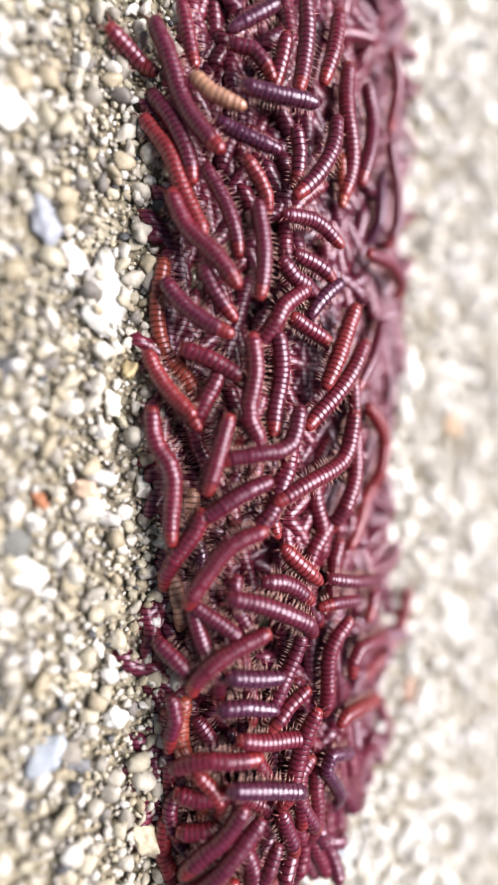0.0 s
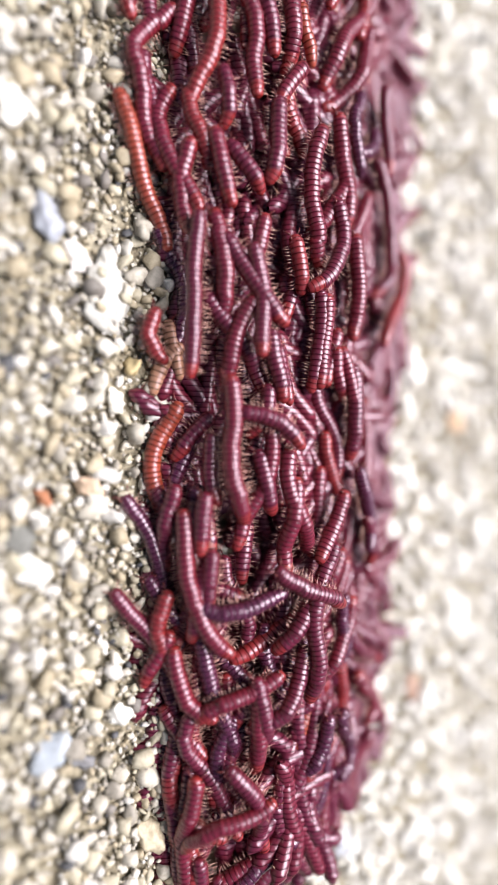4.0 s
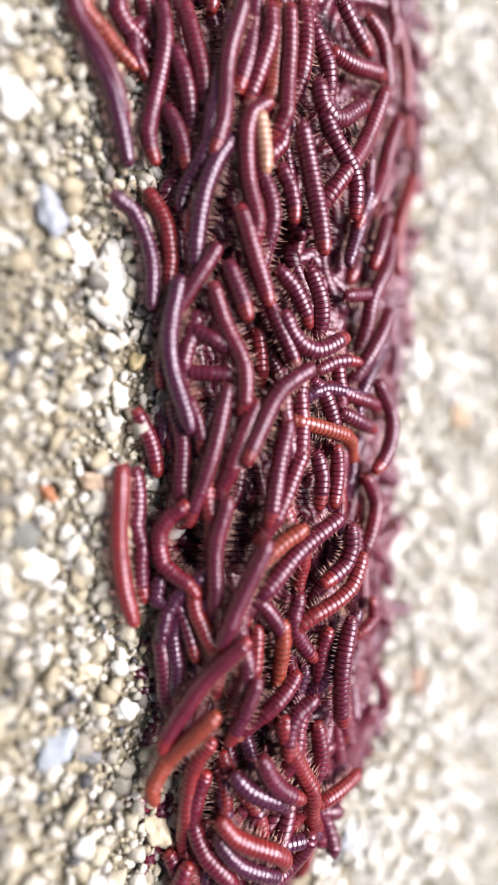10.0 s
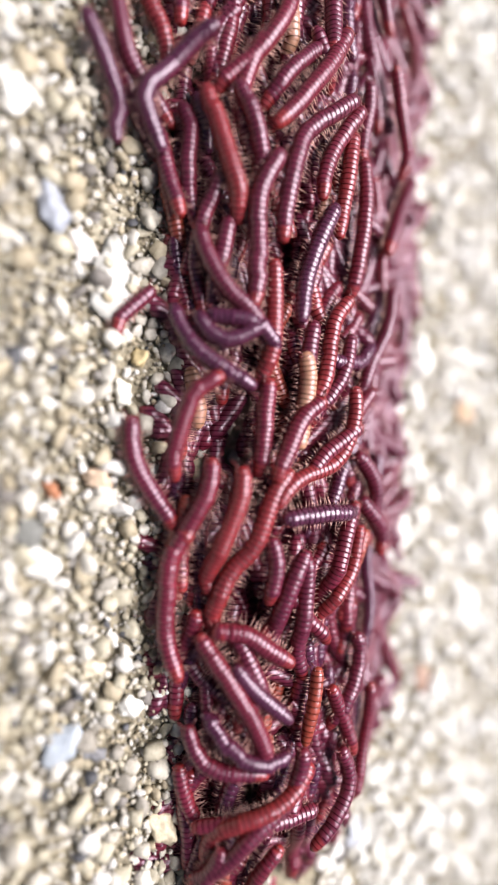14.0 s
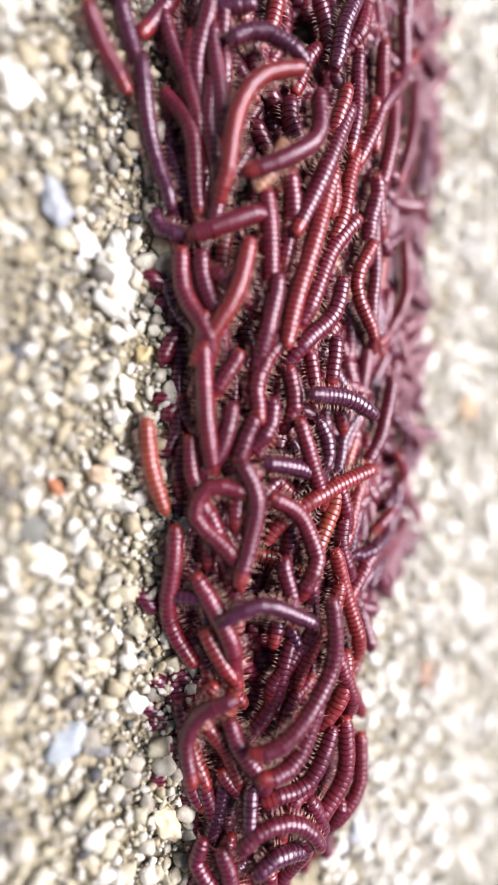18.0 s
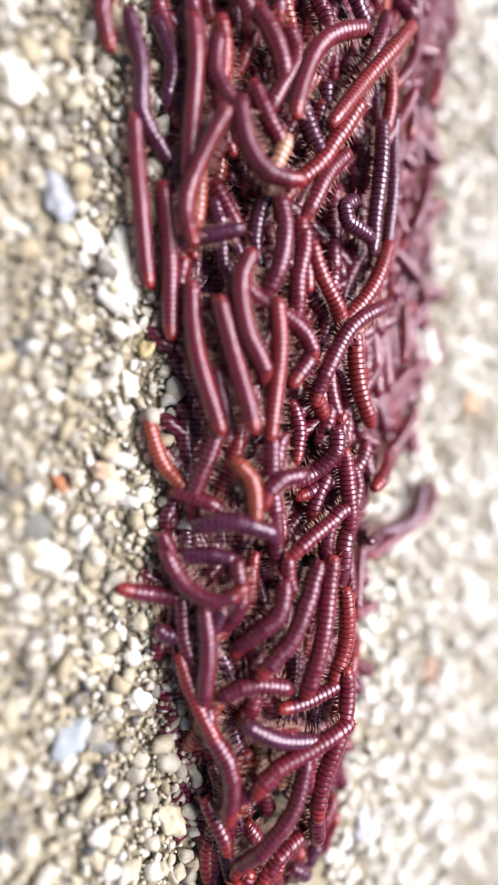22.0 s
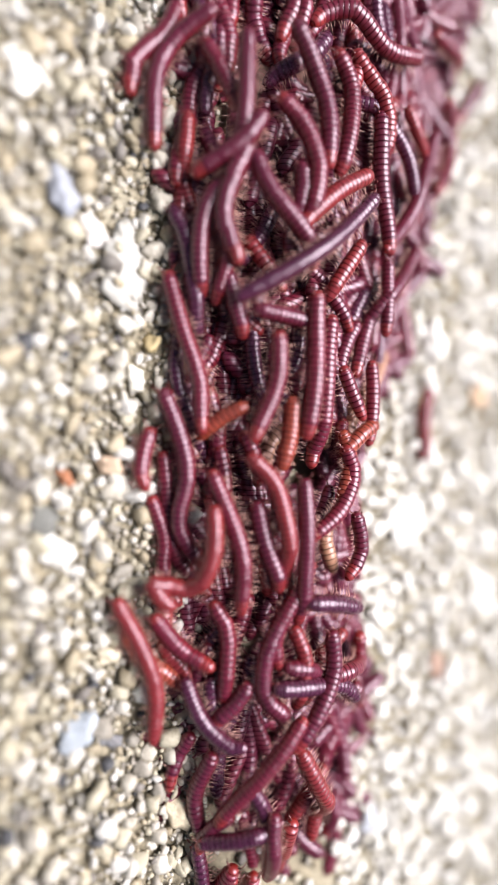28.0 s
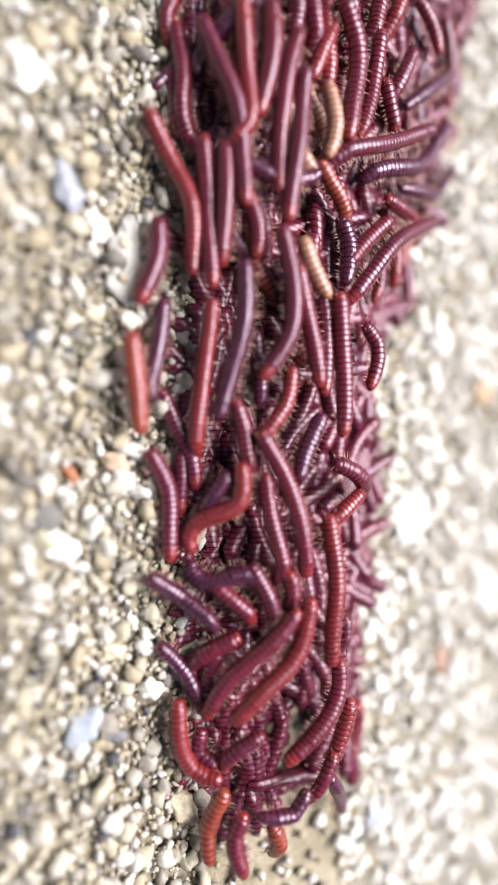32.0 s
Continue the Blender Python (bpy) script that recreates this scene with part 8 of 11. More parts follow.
crawl("r", 13.1, (17, 0, 19.4, -6.7, 22.6, -5.7, 25.9, -5.7), (18, 0, 12.7, -8.5, 15.8, -7.0, 18.9, -5.7), (19, 1, 1.9, -9.4, 6.1, -8.0, 10.3, -7.2), (20, 0, -3.9, -7.1, -0.7, -5.1, 2.5, -3.6, 5.8, -2.9), (21, 1, -6.4, -9.3, -2.7, -7.7, 1.5, -5.0), (22, 1, -12.6, -7.2, -6.6, -5.7, 0.1, -4.3), (23, 1, -16.3, -8.0, -12.9, -6.1, -8.7, -4.3, -3.5, -5.7), (24, 1, -22.3, -9.3, -17.5, -8.3, -13.3, -6.6, -9.4, -4.3), (25, 1, -23.9, -9.9, -20.1, -9.1, -14.8, -7.5, -12.2, -6.7))
crawl("r", 11.9, (17, 0, 24.1, 5.4, 25.1, 4.4, 26.0, 3.4), (19, 0, 8.0, 9.7, 8.9, 5.6, 11.0, 4.2), (21, 0, -10.7, 10.3, -10.1, 8.1, -9.6, 6.2), (22, 0, -20.5, 12.8, -14.9, 9.6, -11.2, 6.2), (23, 0, -30.3, 9.9, -25.4, 9.8, -19.4, 8.2), (24, 1, -34.2, 8.4, -29.9, 9.2, -27.6, 11.3, -27.5, 15.2))
crawl("r", 11.5, (17, 0, 26.5, -7.0, 29.9, -7.8, 34.3, -7.3), (18, 2, 23.6, -5.0, 25.2, -7.9, 28.5, -9.2, 33.9, -8.6), (19, 0, 19.1, -8.2, 21.8, -8.3, 23.9, -7.9), (21, 0, 0.5, -5.6, 1.6, -4.8, 2.6, -4.2), (23, 0, -13.7, -8.5, -11.8, -7.9, -9.9, -7.1), (25, 0, -34.6, -12.2, -33.6, -11.2, -32.2, -10.4))
crawl("r", 13.8, (17, 1, 28.5, -1.5, 31.7, -2.5, 36.1, -2.5), (18, 0, 26.6, -5.6, 28.9, -4.9, 31.4, -3.4), (19, 0, 20.6, -5.9, 22.2, -5.9, 23.9, -5.9), (21, 0, 6.9, -2.7, 10.7, -2.2, 12.9, -1.6), (23, 0, -6.8, -0.6, -3.6, -0.4, 0.7, -0.7), (24, 1, -12.0, 1.1, -8.8, 1.3, -4.5, -0.2, -0.2, -0.8), (25, 1, -19.4, 1.3, -15.8, 2.9, -11.0, 3.6, -5.0, 3.5), (28, 1, -37.4, -0.9, -34.3, 1.1, -30.4, 2.6, -25.1, 2.6), (29, 0, -41.0, 3.0, -36.1, 2.0, -30.4, -0.2))
crawl("r", 10.2, (17, 0, 29.9, 2.8, 32.3, 0.9, 34.1, -0.9), (18, 1, 25.7, 2.6, 30.2, 0.9, 32.0, -1.6, 31.7, -4.5), (19, 0, 20.0, 4.0, 20.7, 1.0, 20.8, -1.9), (21, 0, 4.9, 1.3, 5.0, 0.4, 4.9, -0.5))
crawl("r", 11.1, (17, 0, 28.1, 4.9, 32.0, 4.3, 35.0, 2.3, 36.3, 1.0), (18, 0, 29.3, 5.5, 34.3, 2.6, 35.0, -1.0), (19, 1, 18.7, 4.3, 23.0, 3.4, 25.2, 0.5, 26.9, -2.8), (20, 0, 11.8, 5.5, 13.8, 3.4, 17.1, 2.7), (21, 0, 5.1, 5.4, 5.2, 4.0, 5.5, 2.6))
crawl("r", 14.8, (17, 0, 25.2, 7.8, 26.7, 8.9, 28.2, 9.7), (18, 0, 11.1, 5.1, 15.3, 6.6, 20.7, 8.5), (19, 0, 10.8, 1.8, 14.3, 3.2, 17.1, 3.5), (21, 0, -5.5, 3.3, -3.6, 4.2, -1.7, 4.7), (22, 0, -18.6, 1.7, -15.6, 2.7, -12.6, 5.1), (23, 1, -28.7, 4.9, -23.7, 5.9, -18.4, 7.5), (24, 0, -35.1, 4.5, -30.1, 4.1, -25.9, 5.1, -22.4, 5.4), (25, 1, -41.0, 2.7, -37.1, 4.0, -31.8, 4.3, -25.5, 3.0))
crawl("r", 6.7, (17, 0, 31.0, 10.8, 34.8, 12.2, 36.4, 10.3))
crawl("r", 8.9, (17, 0, 31.4, 6.5, 33.5, 6.4, 35.5, 6.0), (19, 0, 12.3, 6.0, 15.7, 5.6, 19.6, 5.0), (20, 1, 7.4, 8.6, 11.9, 7.8, 17.1, 4.8), (21, 0, -5.2, 7.7, -2.9, 8.4, -0.6, 8.6), (22, 0, -8.9, 7.8, -3.9, 8.5, 0.2, 10.9), (23, 0, -7.3, 8.3, -4.4, 8.7, -2.1, 8.4), (24, 0, -14.2, 9.3, -11.8, 12.6, -6.4, 12.2), (25, 0, -19.8, 12.3, -17.9, 12.6, -15.8, 12.6))
crawl("d", 11.5, (17, 1, 37.6, 3.1, 38.0, -1.3, 38.1, -5.8, 38.5, -8.8), (19, 1, 21.6, -1.6, 24.7, -3.9, 26.8, -6.6, 28.7, -9.1), (20, 1, 19.1, -8.1, 19.1, -4.6, 18.0, -0.9, 17.2, 1.1), (21, 1, 13.3, -1.1, 16.8, -4.7, 18.4, -7.8, 19.7, -11.2), (22, 0, 11.9, -4.0, 11.2, -6.7, 11.6, -9.1))
crawl("r", 10.4, (17, 0, 39.4, -7.7, 40.8, -7.7, 42.2, -7.6), (18, 0, 38.6, -7.3, 41.1, -7.9, 43.0, -6.9), (19, 0, 28.3, -7.2, 30.2, -6.7, 32.1, -6.2), (20, 0, 20.2, -7.6, 22.9, -6.9, 25.0, -6.7), (21, 0, 19.8, -7.9, 23.0, -7.0, 25.1, -6.3), (22, 2, 10.5, -11.6, 14.3, -9.7, 15.6, -6.8, 13.5, -3.8))
crawl("r", 12.3, (17, 0, 40.2, -5.5, 41.2, -3.0, 41.4, -0.8), (18, 1, 39.5, -5.1, 37.4, -2.3, 38.6, 2.1, 46.8, 6.6), (21, 0, 7.6, 0.1, 8.7, 1.3, 9.9, 2.6), (23, 0, -9.0, 0.6, -7.7, 1.2, -6.3, 1.1), (24, 0, -22.4, 1.1, -18.5, 0.2, -16.0, -0.7), (25, 0, -31.3, -3.3, -29.2, -3.4, -26.5, -3.9))
crawl("r", 6.2, (17, 0, 40.2, 2.5, 44.6, 4.8, 47.1, 5.2), (18, 0, 36.0, 2.7, 39.0, 4.3, 45.2, 6.0), (19, 0, 26.8, 3.5, 30.3, 3.6, 32.9, 2.6), (21, 0, 10.4, 1.3, 12.6, 1.5, 14.8, 1.3), (22, 1, 4.0, 1.0, 4.7, -2.2, 7.6, -3.7), (23, 0, 3.5, 1.1, 3.5, -0.7, 3.6, -2.3), (24, 1, 1.8, -5.8, 2.9, -3.4, 3.2, 1.0))
crawl("r", 14.2, (17, 0, 38.5, 4.6, 40.0, 4.9, 43.1, 6.5), (18, 0, 28.8, 7.1, 34.8, 6.9, 38.8, 3.8), (19, 0, 25.6, 5.9, 30.6, 7.0, 35.6, 7.2, 37.8, 3.5), (20, 0, 27.9, 3.0, 32.3, 2.5, 34.9, 1.2, 37.6, -1.2), (21, 1, 19.4, 4.0, 24.6, 4.9, 28.2, 2.9, 30.7, -0.8), (22, 1, 12.0, 3.8, 17.4, 2.9, 24.2, 1.2), (23, 1, 4.7, 5.1, 9.5, 3.7, 13.6, 0.4, 18.4, 0.2), (24, 1, -5.1, 1.3, -0.2, 2.6, 4.7, 3.6, 9.0, 2.2, 10.2, 0.6), (25, 0, -7.3, 2.9, -3.5, 3.2, 1.5, 4.2), (28, 1, -30.5, -2.3, -28.3, 0.1, -24.3, 1.4, -21.6, 1.0), (29, 0, -39.8, -1.3, -35.5, -1.0, -31.1, -0.2), (30, 0, -39.7, -1.1, -35.6, -1.1, -32.8, -2.0))
crawl("r", 14.7, (17, 0, 23.9, -9.2, 25.0, -9.1, 26.2, -9.2), (19, 0, 6.2, -11.4, 8.4, -10.9, 10.3, -10.5), (20, 0, -0.7, -12.3, 3.1, -11.5, 5.0, -10.1), (21, 0, -0.1, -11.6, 3.7, -11.1, 5.3, -9.6), (22, 1, -14.2, -9.0, -7.4, -8.7, -0.6, -6.9), (23, 1, -19.1, -9.8, -14.1, -9.9, -8.9, -9.7, -3.5, -8.9), (24, 1, -29.0, -11.3, -23.5, -11.3, -18.3, -11.2, -13.5, -11.4), (25, 2, -31.9, -14.7, -28.4, -12.6, -25.6, -9.8, -22.2, -6.5))
crawl("r", 8.3, (18, 1, -38.9, -17.9, -35.8, -16.5, -31.1, -13.8), (19, 1, -38.6, -18.1, -35.3, -16.1, -31.3, -14.0), (20, 0, -39.3, -17.2, -36.8, -15.6, -34.6, -14.3, -31.7, -13.7), (21, 1, -38.8, -16.7, -35.1, -15.7, -31.9, -14.7))
crawl("d", 14.3, (18, 1, -35.3, -13.0, -29.6, -12.3, -23.8, -10.8), (19, 1, -37.9, -13.5, -33.8, -12.7, -28.8, -11.3, -23.6, -10.9), (20, 1, -38.2, -14.3, -34.6, -12.7, -30.2, -11.7, -24.0, -10.9), (21, 1, -39.9, -13.6, -35.1, -12.5, -30.1, -11.5, -24.9, -11.0), (22, 1, -38.8, -14.4, -34.0, -13.3, -30.3, -13.3))
crawl("d", 5.7, (18, 0, -39.9, -8.7, -40.4, -6.5, -40.9, -3.1))
crawl("r", 17.2, (18, 0, -40.0, 14.9, -33.6, 14.1, -27.9, 12.7), (19, 0, -46.0, 14.1, -37.7, 13.2, -32.6, 12.2), (20, 0, -46.9, 15.4, -40.4, 12.9, -34.4, 10.2))
crawl("d", 10.9, (18, 0, -39.1, 23.9, -33.6, 22.5, -26.5, 19.3), (19, 0, -43.1, 19.3, -39.1, 20.4, -33.9, 18.8))
crawl("o", 9.3, (18, 1, -1.8, -12.4, 2.7, -12.1, 7.3, -10.6))
crawl("r", 12.7, (18, 0, 31.4, 9.8, 36.6, 9.4, 39.5, 7.4), (19, 0, 25.0, 10.2, 26.7, 9.9, 28.4, 9.5), (20, 0, 18.2, 6.3, 22.8, 6.0, 27.2, 5.1), (21, 0, 10.7, 5.4, 13.3, 5.1, 15.8, 4.6), (23, 0, -7.7, 5.2, -3.7, 5.9, -0.4, 6.6), (24, 0, -14.3, 5.4, -9.7, 4.0, -5.3, 4.6, -3.1, 5.3), (25, 0, -20.2, 5.0, -15.3, 5.7, -9.1, 4.9, -6.8, 4.5), (28, 1, -36.1, 4.0, -33.4, 5.7, -29.5, 5.4, -26.0, 4.6), (30, 0, -42.8, 8.8, -41.1, 8.6, -39.2, 8.0), (31, 0, -43.2, 10.2, -40.2, 9.8, -37.1, 9.0))
crawl("d", 9.3, (18, 0, 42.1, -3.3, 40.7, -0.9, 41.3, 2.1), (19, 0, 35.4, -4.3, 35.6, -3.1, 35.8, -1.7), (21, 1, 15.7, -12.9, 15.3, -9.0, 14.1, -5.6, 13.7, -3.2), (22, 1, 8.9, -10.0, 8.0, -7.0, 8.8, -3.7), (25, 0, -18.7, -7.6, -19.1, -5.8, -21.0, -3.7))
crawl("p", 4.6, (19, 1, -31.0, -2.3, -31.8, -1.3, -31.0, -0.1, -29.2, -0.8))
crawl("r", 15.5, (19, 1, -38.1, -7.7, -33.1, -6.8, -27.4, -6.6, -22.7, -7.1), (20, 0, -40.8, -7.4, -39.3, -7.8, -38.3, -8.3))
crawl("r", 23.9, (19, 0, -40.5, 11.3, -35.1, 10.9, -28.1, 8.8, -21.2, 5.8), (22, 1, -44.1, 15.7, -36.6, 9.2, -30.3, 4.0))
crawl("r", 13.5, (19, 1, -18.6, 0.1, -13.6, 0.4, -9.3, -0.2, -4.9, -2.7), (20, 0, -22.6, 2.2, -18.2, 1.8, -13.1, 0.3), (21, 1, -37.9, 2.8, -33.3, 1.8, -29.4, 0.9, -26.3, -2.5), (22, 0, -38.9, -0.3, -36.0, 0.6, -31.8, -1.6))
crawl("r", 24.2, (19, 0, -34.9, 15.3, -28.8, 13.2, -21.0, 11.3), (20, 0, -41.9, 20.2, -35.1, 16.2, -29.5, 12.5), (21, 0, -47.9, 17.9, -43.7, 18.1, -37.6, 13.7, -32.3, 8.6))
crawl("o", 9.3, (19, 0, -4.1, 2.9, 0.4, 4.2, 4.9, 5.3), (20, 0, -9.1, -4.6, -6.5, -3.3, -4.4, -2.8))
crawl("r", 7.2, (19, 0, -3.5, 1.9, 0.3, 0.9, 1.4, -0.8), (20, 1, -7.3, 8.6, -5.1, 4.8, -2.0, 1.8), (21, 0, -14.0, 4.7, -10.2, 5.5, -7.8, 4.1), (23, 0, -26.2, 1.9, -22.9, 0.0, -20.1, -1.1), (24, 0, -41.1, 0.9, -37.2, 0.3, -34.8, -1.2, -32.4, -3.3), (25, 0, -41.4, 2.4, -37.5, 1.7, -34.4, -0.1))
crawl("d", 18.1, (19, 0, -1.9, 4.9, -3.4, 8.8, -3.0, 13.9, 1.8, 21.1))
crawl("d", 14.3, (19, 0, -0.8, 8.8, 2.8, 11.7, 4.9, 16.5), (21, 0, -19.4, 10.1, -14.4, 12.1, -10.0, 15.1), (22, 0, -32.7, 11.3, -25.9, 10.7, -20.0, 10.1), (23, 0, -32.0, 12.4, -26.1, 12.4, -18.9, 9.1))
crawl("r", 16.1, (19, 0, 0.4, 15.8, 7.3, 19.4, 13.0, 11.2), (21, 0, -11.4, 26.7, -7.7, 22.7, -4.6, 17.8))
crawl("r", 7.2, (19, 0, 7.4, 0.6, 11.2, 0.0, 15.0, 0.3), (20, 0, 5.3, 0.5, 8.0, -1.0, 10.1, -1.3), (21, 0, -1.6, -0.5, -0.3, -1.0, 1.1, -1.6), (22, 0, -10.7, 0.9, -7.7, 1.7, -5.3, -0.1), (23, 0, -13.0, 3.1, -11.4, 3.7, -9.8, 3.4), (24, 1, -19.0, 1.7, -20.0, 4.4, -22.1, 7.2), (25, 0, -30.9, 8.0, -28.2, 5.8, -25.9, 3.0))
crawl("r", 12.7, (19, 1, 12.9, -4.5, 15.2, -1.4, 17.3, 2.2), (21, 1, -8.9, -5.5, -5.8, -1.5, -2.2, 1.4, 1.6, 1.1), (23, 1, -22.3, -2.9, -17.6, -2.7, -15.1, -1.1, -14.6, 1.8), (24, 1, -25.5, 2.1, -22.9, -0.6, -19.1, -2.6, -15.1, -4.1), (25, 0, -32.4, -2.3, -28.8, -1.8, -26.7, -1.8))
crawl("r", 6.0, (19, 0, 14.1, -10.1, 16.4, -8.6, 18.5, -7.3), (20, 1, 9.6, -12.2, 11.5, -10.2, 13.0, -7.7, 12.5, -5.0), (21, 0, 1.5, -9.1, 3.7, -7.8, 4.7, -5.2), (23, 0, -19.0, -9.1, -18.6, -7.6, -18.3, -6.1), (25, 1, -39.3, -13.8, -36.9, -11.7, -34.3, -9.9))
crawl("r", 13.5, (19, 0, 15.8, -3.1, 17.9, -4.6, 20.3, -5.5), (21, 0, 0.0, -1.6, 3.7, -2.2, 5.8, -3.2), (22, 1, -12.7, -2.1, -6.6, -1.8, 1.7, -2.9), (23, 1, -9.9, 0.6, -7.7, -2.7, -3.5, -4.0, 0.7, -4.8), (24, 0, -12.4, -4.4, -12.5, -1.8, -13.2, 0.7), (25, 2, -27.2, 2.3, -22.9, -1.2, -19.2, -3.3, -15.5, -4.5))
crawl("r", 9.8, (19, 0, 29.6, -1.8, 32.3, -2.5, 33.8, -3.6), (20, 2, 18.1, 3.4, 19.9, -0.9, 23.8, -4.9, 27.0, -6.7, 27.8, -9.1), (21, 1, 16.4, -1.6, 20.6, -2.6, 26.4, -4.6), (22, 0, 14.0, -1.0, 17.1, -1.7, 18.5, -3.3), (23, 0, 10.9, -1.6, 12.5, -1.6, 14.1, -1.9), (25, 0, -6.6, 0.3, -3.4, 0.9, -0.7, 0.3), (28, 0, -25.0, 0.1, -23.5, 0.4, -21.8, 0.1), (30, 0, -35.5, 1.2, -34.0, 1.6, -32.5, 1.8), (31, 0, -38.7, -0.1, -36.9, 0.7, -35.6, 1.1))
crawl("r", 12.6, (19, 1, 30.8, 0.3, 34.5, 1.7, 39.2, 2.2, 45.4, 1.8), (20, 1, 26.4, -3.2, 30.7, -3.7, 36.7, -3.6), (21, 2, 21.5, 1.7, 24.3, -0.9, 27.1, -4.0, 32.5, -4.9), (23, 1, 2.3, -4.5, 6.5, -2.8, 10.2, -2.8, 13.8, -3.4), (25, 1, -8.5, -4.4, -4.3, -3.9, 0.9, -3.0), (28, 1, -25.5, -4.5, -21.7, -3.1, -17.9, 0.4), (30, 1, -38.2, -0.6, -33.6, -0.6, -29.3, -1.7, -25.1, -2.8), (31, 0, -39.4, -2.1, -36.8, -2.3, -34.4, -2.9))
crawl("r", 6.1, (19, 0, 34.4, -0.5, 37.5, 0.5, 40.6, -0.4), (20, 1, 26.1, 2.0, 28.6, 0.4, 31.4, -2.4), (21, 0, 18.9, -1.1, 20.4, -0.1, 21.9, 0.7), (23, 0, 6.6, -1.0, 8.3, 0.5, 9.6, 2.7), (24, 0, -3.4, -3.7, -1.3, -2.7, 0.3, -1.9), (25, 0, -13.5, -1.9, -10.9, -0.8, -7.7, -0.3))
crawl("r", 14.7, (19, 0, 37.7, -3.3, 40.5, -3.8, 42.9, -2.6), (21, 0, 24.2, -8.3, 26.9, -7.3, 30.1, -6.5), (22, 1, 15.9, -8.2, 19.8, -7.9, 23.6, -8.2), (23, 1, 3.8, -6.6, 8.0, -5.3, 14.8, -5.7, 19.1, -6.6), (24, 0, -5.6, -9.3, -1.4, -8.5, 3.4, -8.5, 6.1, -8.5), (25, 1, -13.7, -7.5, -10.6, -6.7, -5.4, -5.8, -1.7, -5.4), (28, 1, -36.4, -4.9, -31.9, -5.2, -28.3, -5.4))
crawl("r", 8.9, (19, 0, 36.6, -3.8, 39.4, -6.6, 42.8, -7.0), (21, 0, 18.1, -4.2, 20.2, -5.2, 21.9, -6.1), (23, 0, 5.5, -6.9, 7.3, -7.1, 9.2, -7.4), (24, 1, -1.1, -7.3, 2.9, -6.9, 8.6, -7.4), (25, 0, 1.4, -6.6, 2.5, -6.6, 3.5, -6.7), (28, 1, -28.9, -3.6, -26.2, -5.5, -24.3, -8.1, -22.6, -10.5), (30, 0, -39.2, -5.6, -35.8, -7.8, -31.8, -8.5))
crawl("r", 7.3, (19, 0, 29.4, 6.8, 33.8, 5.6, 34.9, 3.4), (21, 0, 15.9, 5.4, 16.8, 4.0, 17.7, 2.6), (22, 0, 8.2, 5.5, 10.3, 1.6, 12.5, -0.9), (23, 0, 5.2, 3.0, 5.6, 1.7, 6.2, 0.5), (24, 0, -7.9, -3.9, -8.8, -1.9, -9.4, 0.1))
crawl("r", 4.2, (19, 0, 32.0, 10.9, 34.1, 10.0, 35.6, 9.0), (20, 0, 25.9, 7.8, 28.5, 7.6, 31.2, 6.4))
crawl("r", 4.7, (19, 0, -53.1, 27.0, -50.9, 26.8, -48.4, 25.8))
crawl("d", 9.3, (20, 0, -27.2, -8.3, -23.1, -9.4, -20.0, -10.0, -18.4, -10.2), (21, 1, -33.1, -8.8, -29.0, -9.7, -23.3, -9.7), (22, 0, -39.5, -11.4, -35.0, -10.1, -32.8, -10.4))
crawl("d", 13.0, (21, 0, -43.1, 8.5, -42.1, 11.8, -42.0, 15.7))
crawl("r", 6.3, (20, 1, -9.6, -3.3, -11.4, -4.5, -10.6, -6.3, -7.7, -8.1), (21, 0, -12.3, -8.2, -11.7, -6.0, -15.4, -4.6))
crawl("r", 7.3, (21, 0, -5.6, 25.1, -3.9, 23.8, -2.1, 22.7), (23, 0, -27.4, 19.0, -23.6, 18.8, -20.5, 18.8), (24, 0, -39.1, 17.7, -36.0, 19.2, -32.7, 20.3))
crawl("r", 5.2, (20, 0, -1.8, 8.6, -0.1, 11.6, 1.2, 19.4), (21, 0, -6.4, 9.4, -4.5, 11.3, -2.4, 13.2))
crawl("r", 11.1, (20, 1, 16.3, -9.2, 15.4, -6.4, 14.7, -2.8), (21, 1, 7.1, -1.6, 8.4, -6.5, 9.0, -9.8, 10.4, -12.8), (22, 0, -1.4, -6.3, 1.6, -7.3, 4.7, -8.5), (23, 1, -8.4, -5.9, -4.6, -7.4, 1.2, -8.3), (24, 0, -18.4, -9.6, -13.1, -9.5, -7.8, -9.1, -4.6, -8.7), (25, 0, -17.6, -5.8, -16.0, -6.0, -14.4, -6.3))
crawl("r", 7.3, (20, 0, 22.5, -11.3, 22.5, -9.5, 24.0, -8.2), (21, 1, 12.5, -12.8, 12.1, -9.4, 12.6, -5.1), (22, 0, 5.1, -10.9, 5.9, -9.1, 6.6, -7.3), (23, 0, -2.6, -12.3, 0.6, -11.5, 2.3, -10.1), (24, 0, -14.1, -8.6, -10.9, -8.0, -9.3, -6.7), (25, 0, -19.4, -9.7, -17.0, -9.4, -14.6, -9.3), (28, 0, -36.1, -8.1, -32.9, -6.6, -30.3, -5.5), (29, 0, -38.9, -8.4, -35.2, -8.1, -32.1, -6.9))
crawl("r", 5.4, (21, 0, 23.6, -8.3, 24.4, -9.9, 25.9, -11.5), (22, 0, 15.5, -9.7, 15.0, -12.6, 14.2, -15.3), (23, 1, 5.1, -8.7, 3.8, -10.4, 3.0, -12.9), (24, 0, -3.8, -11.4, -1.9, -11.3, -0.1, -11.2))
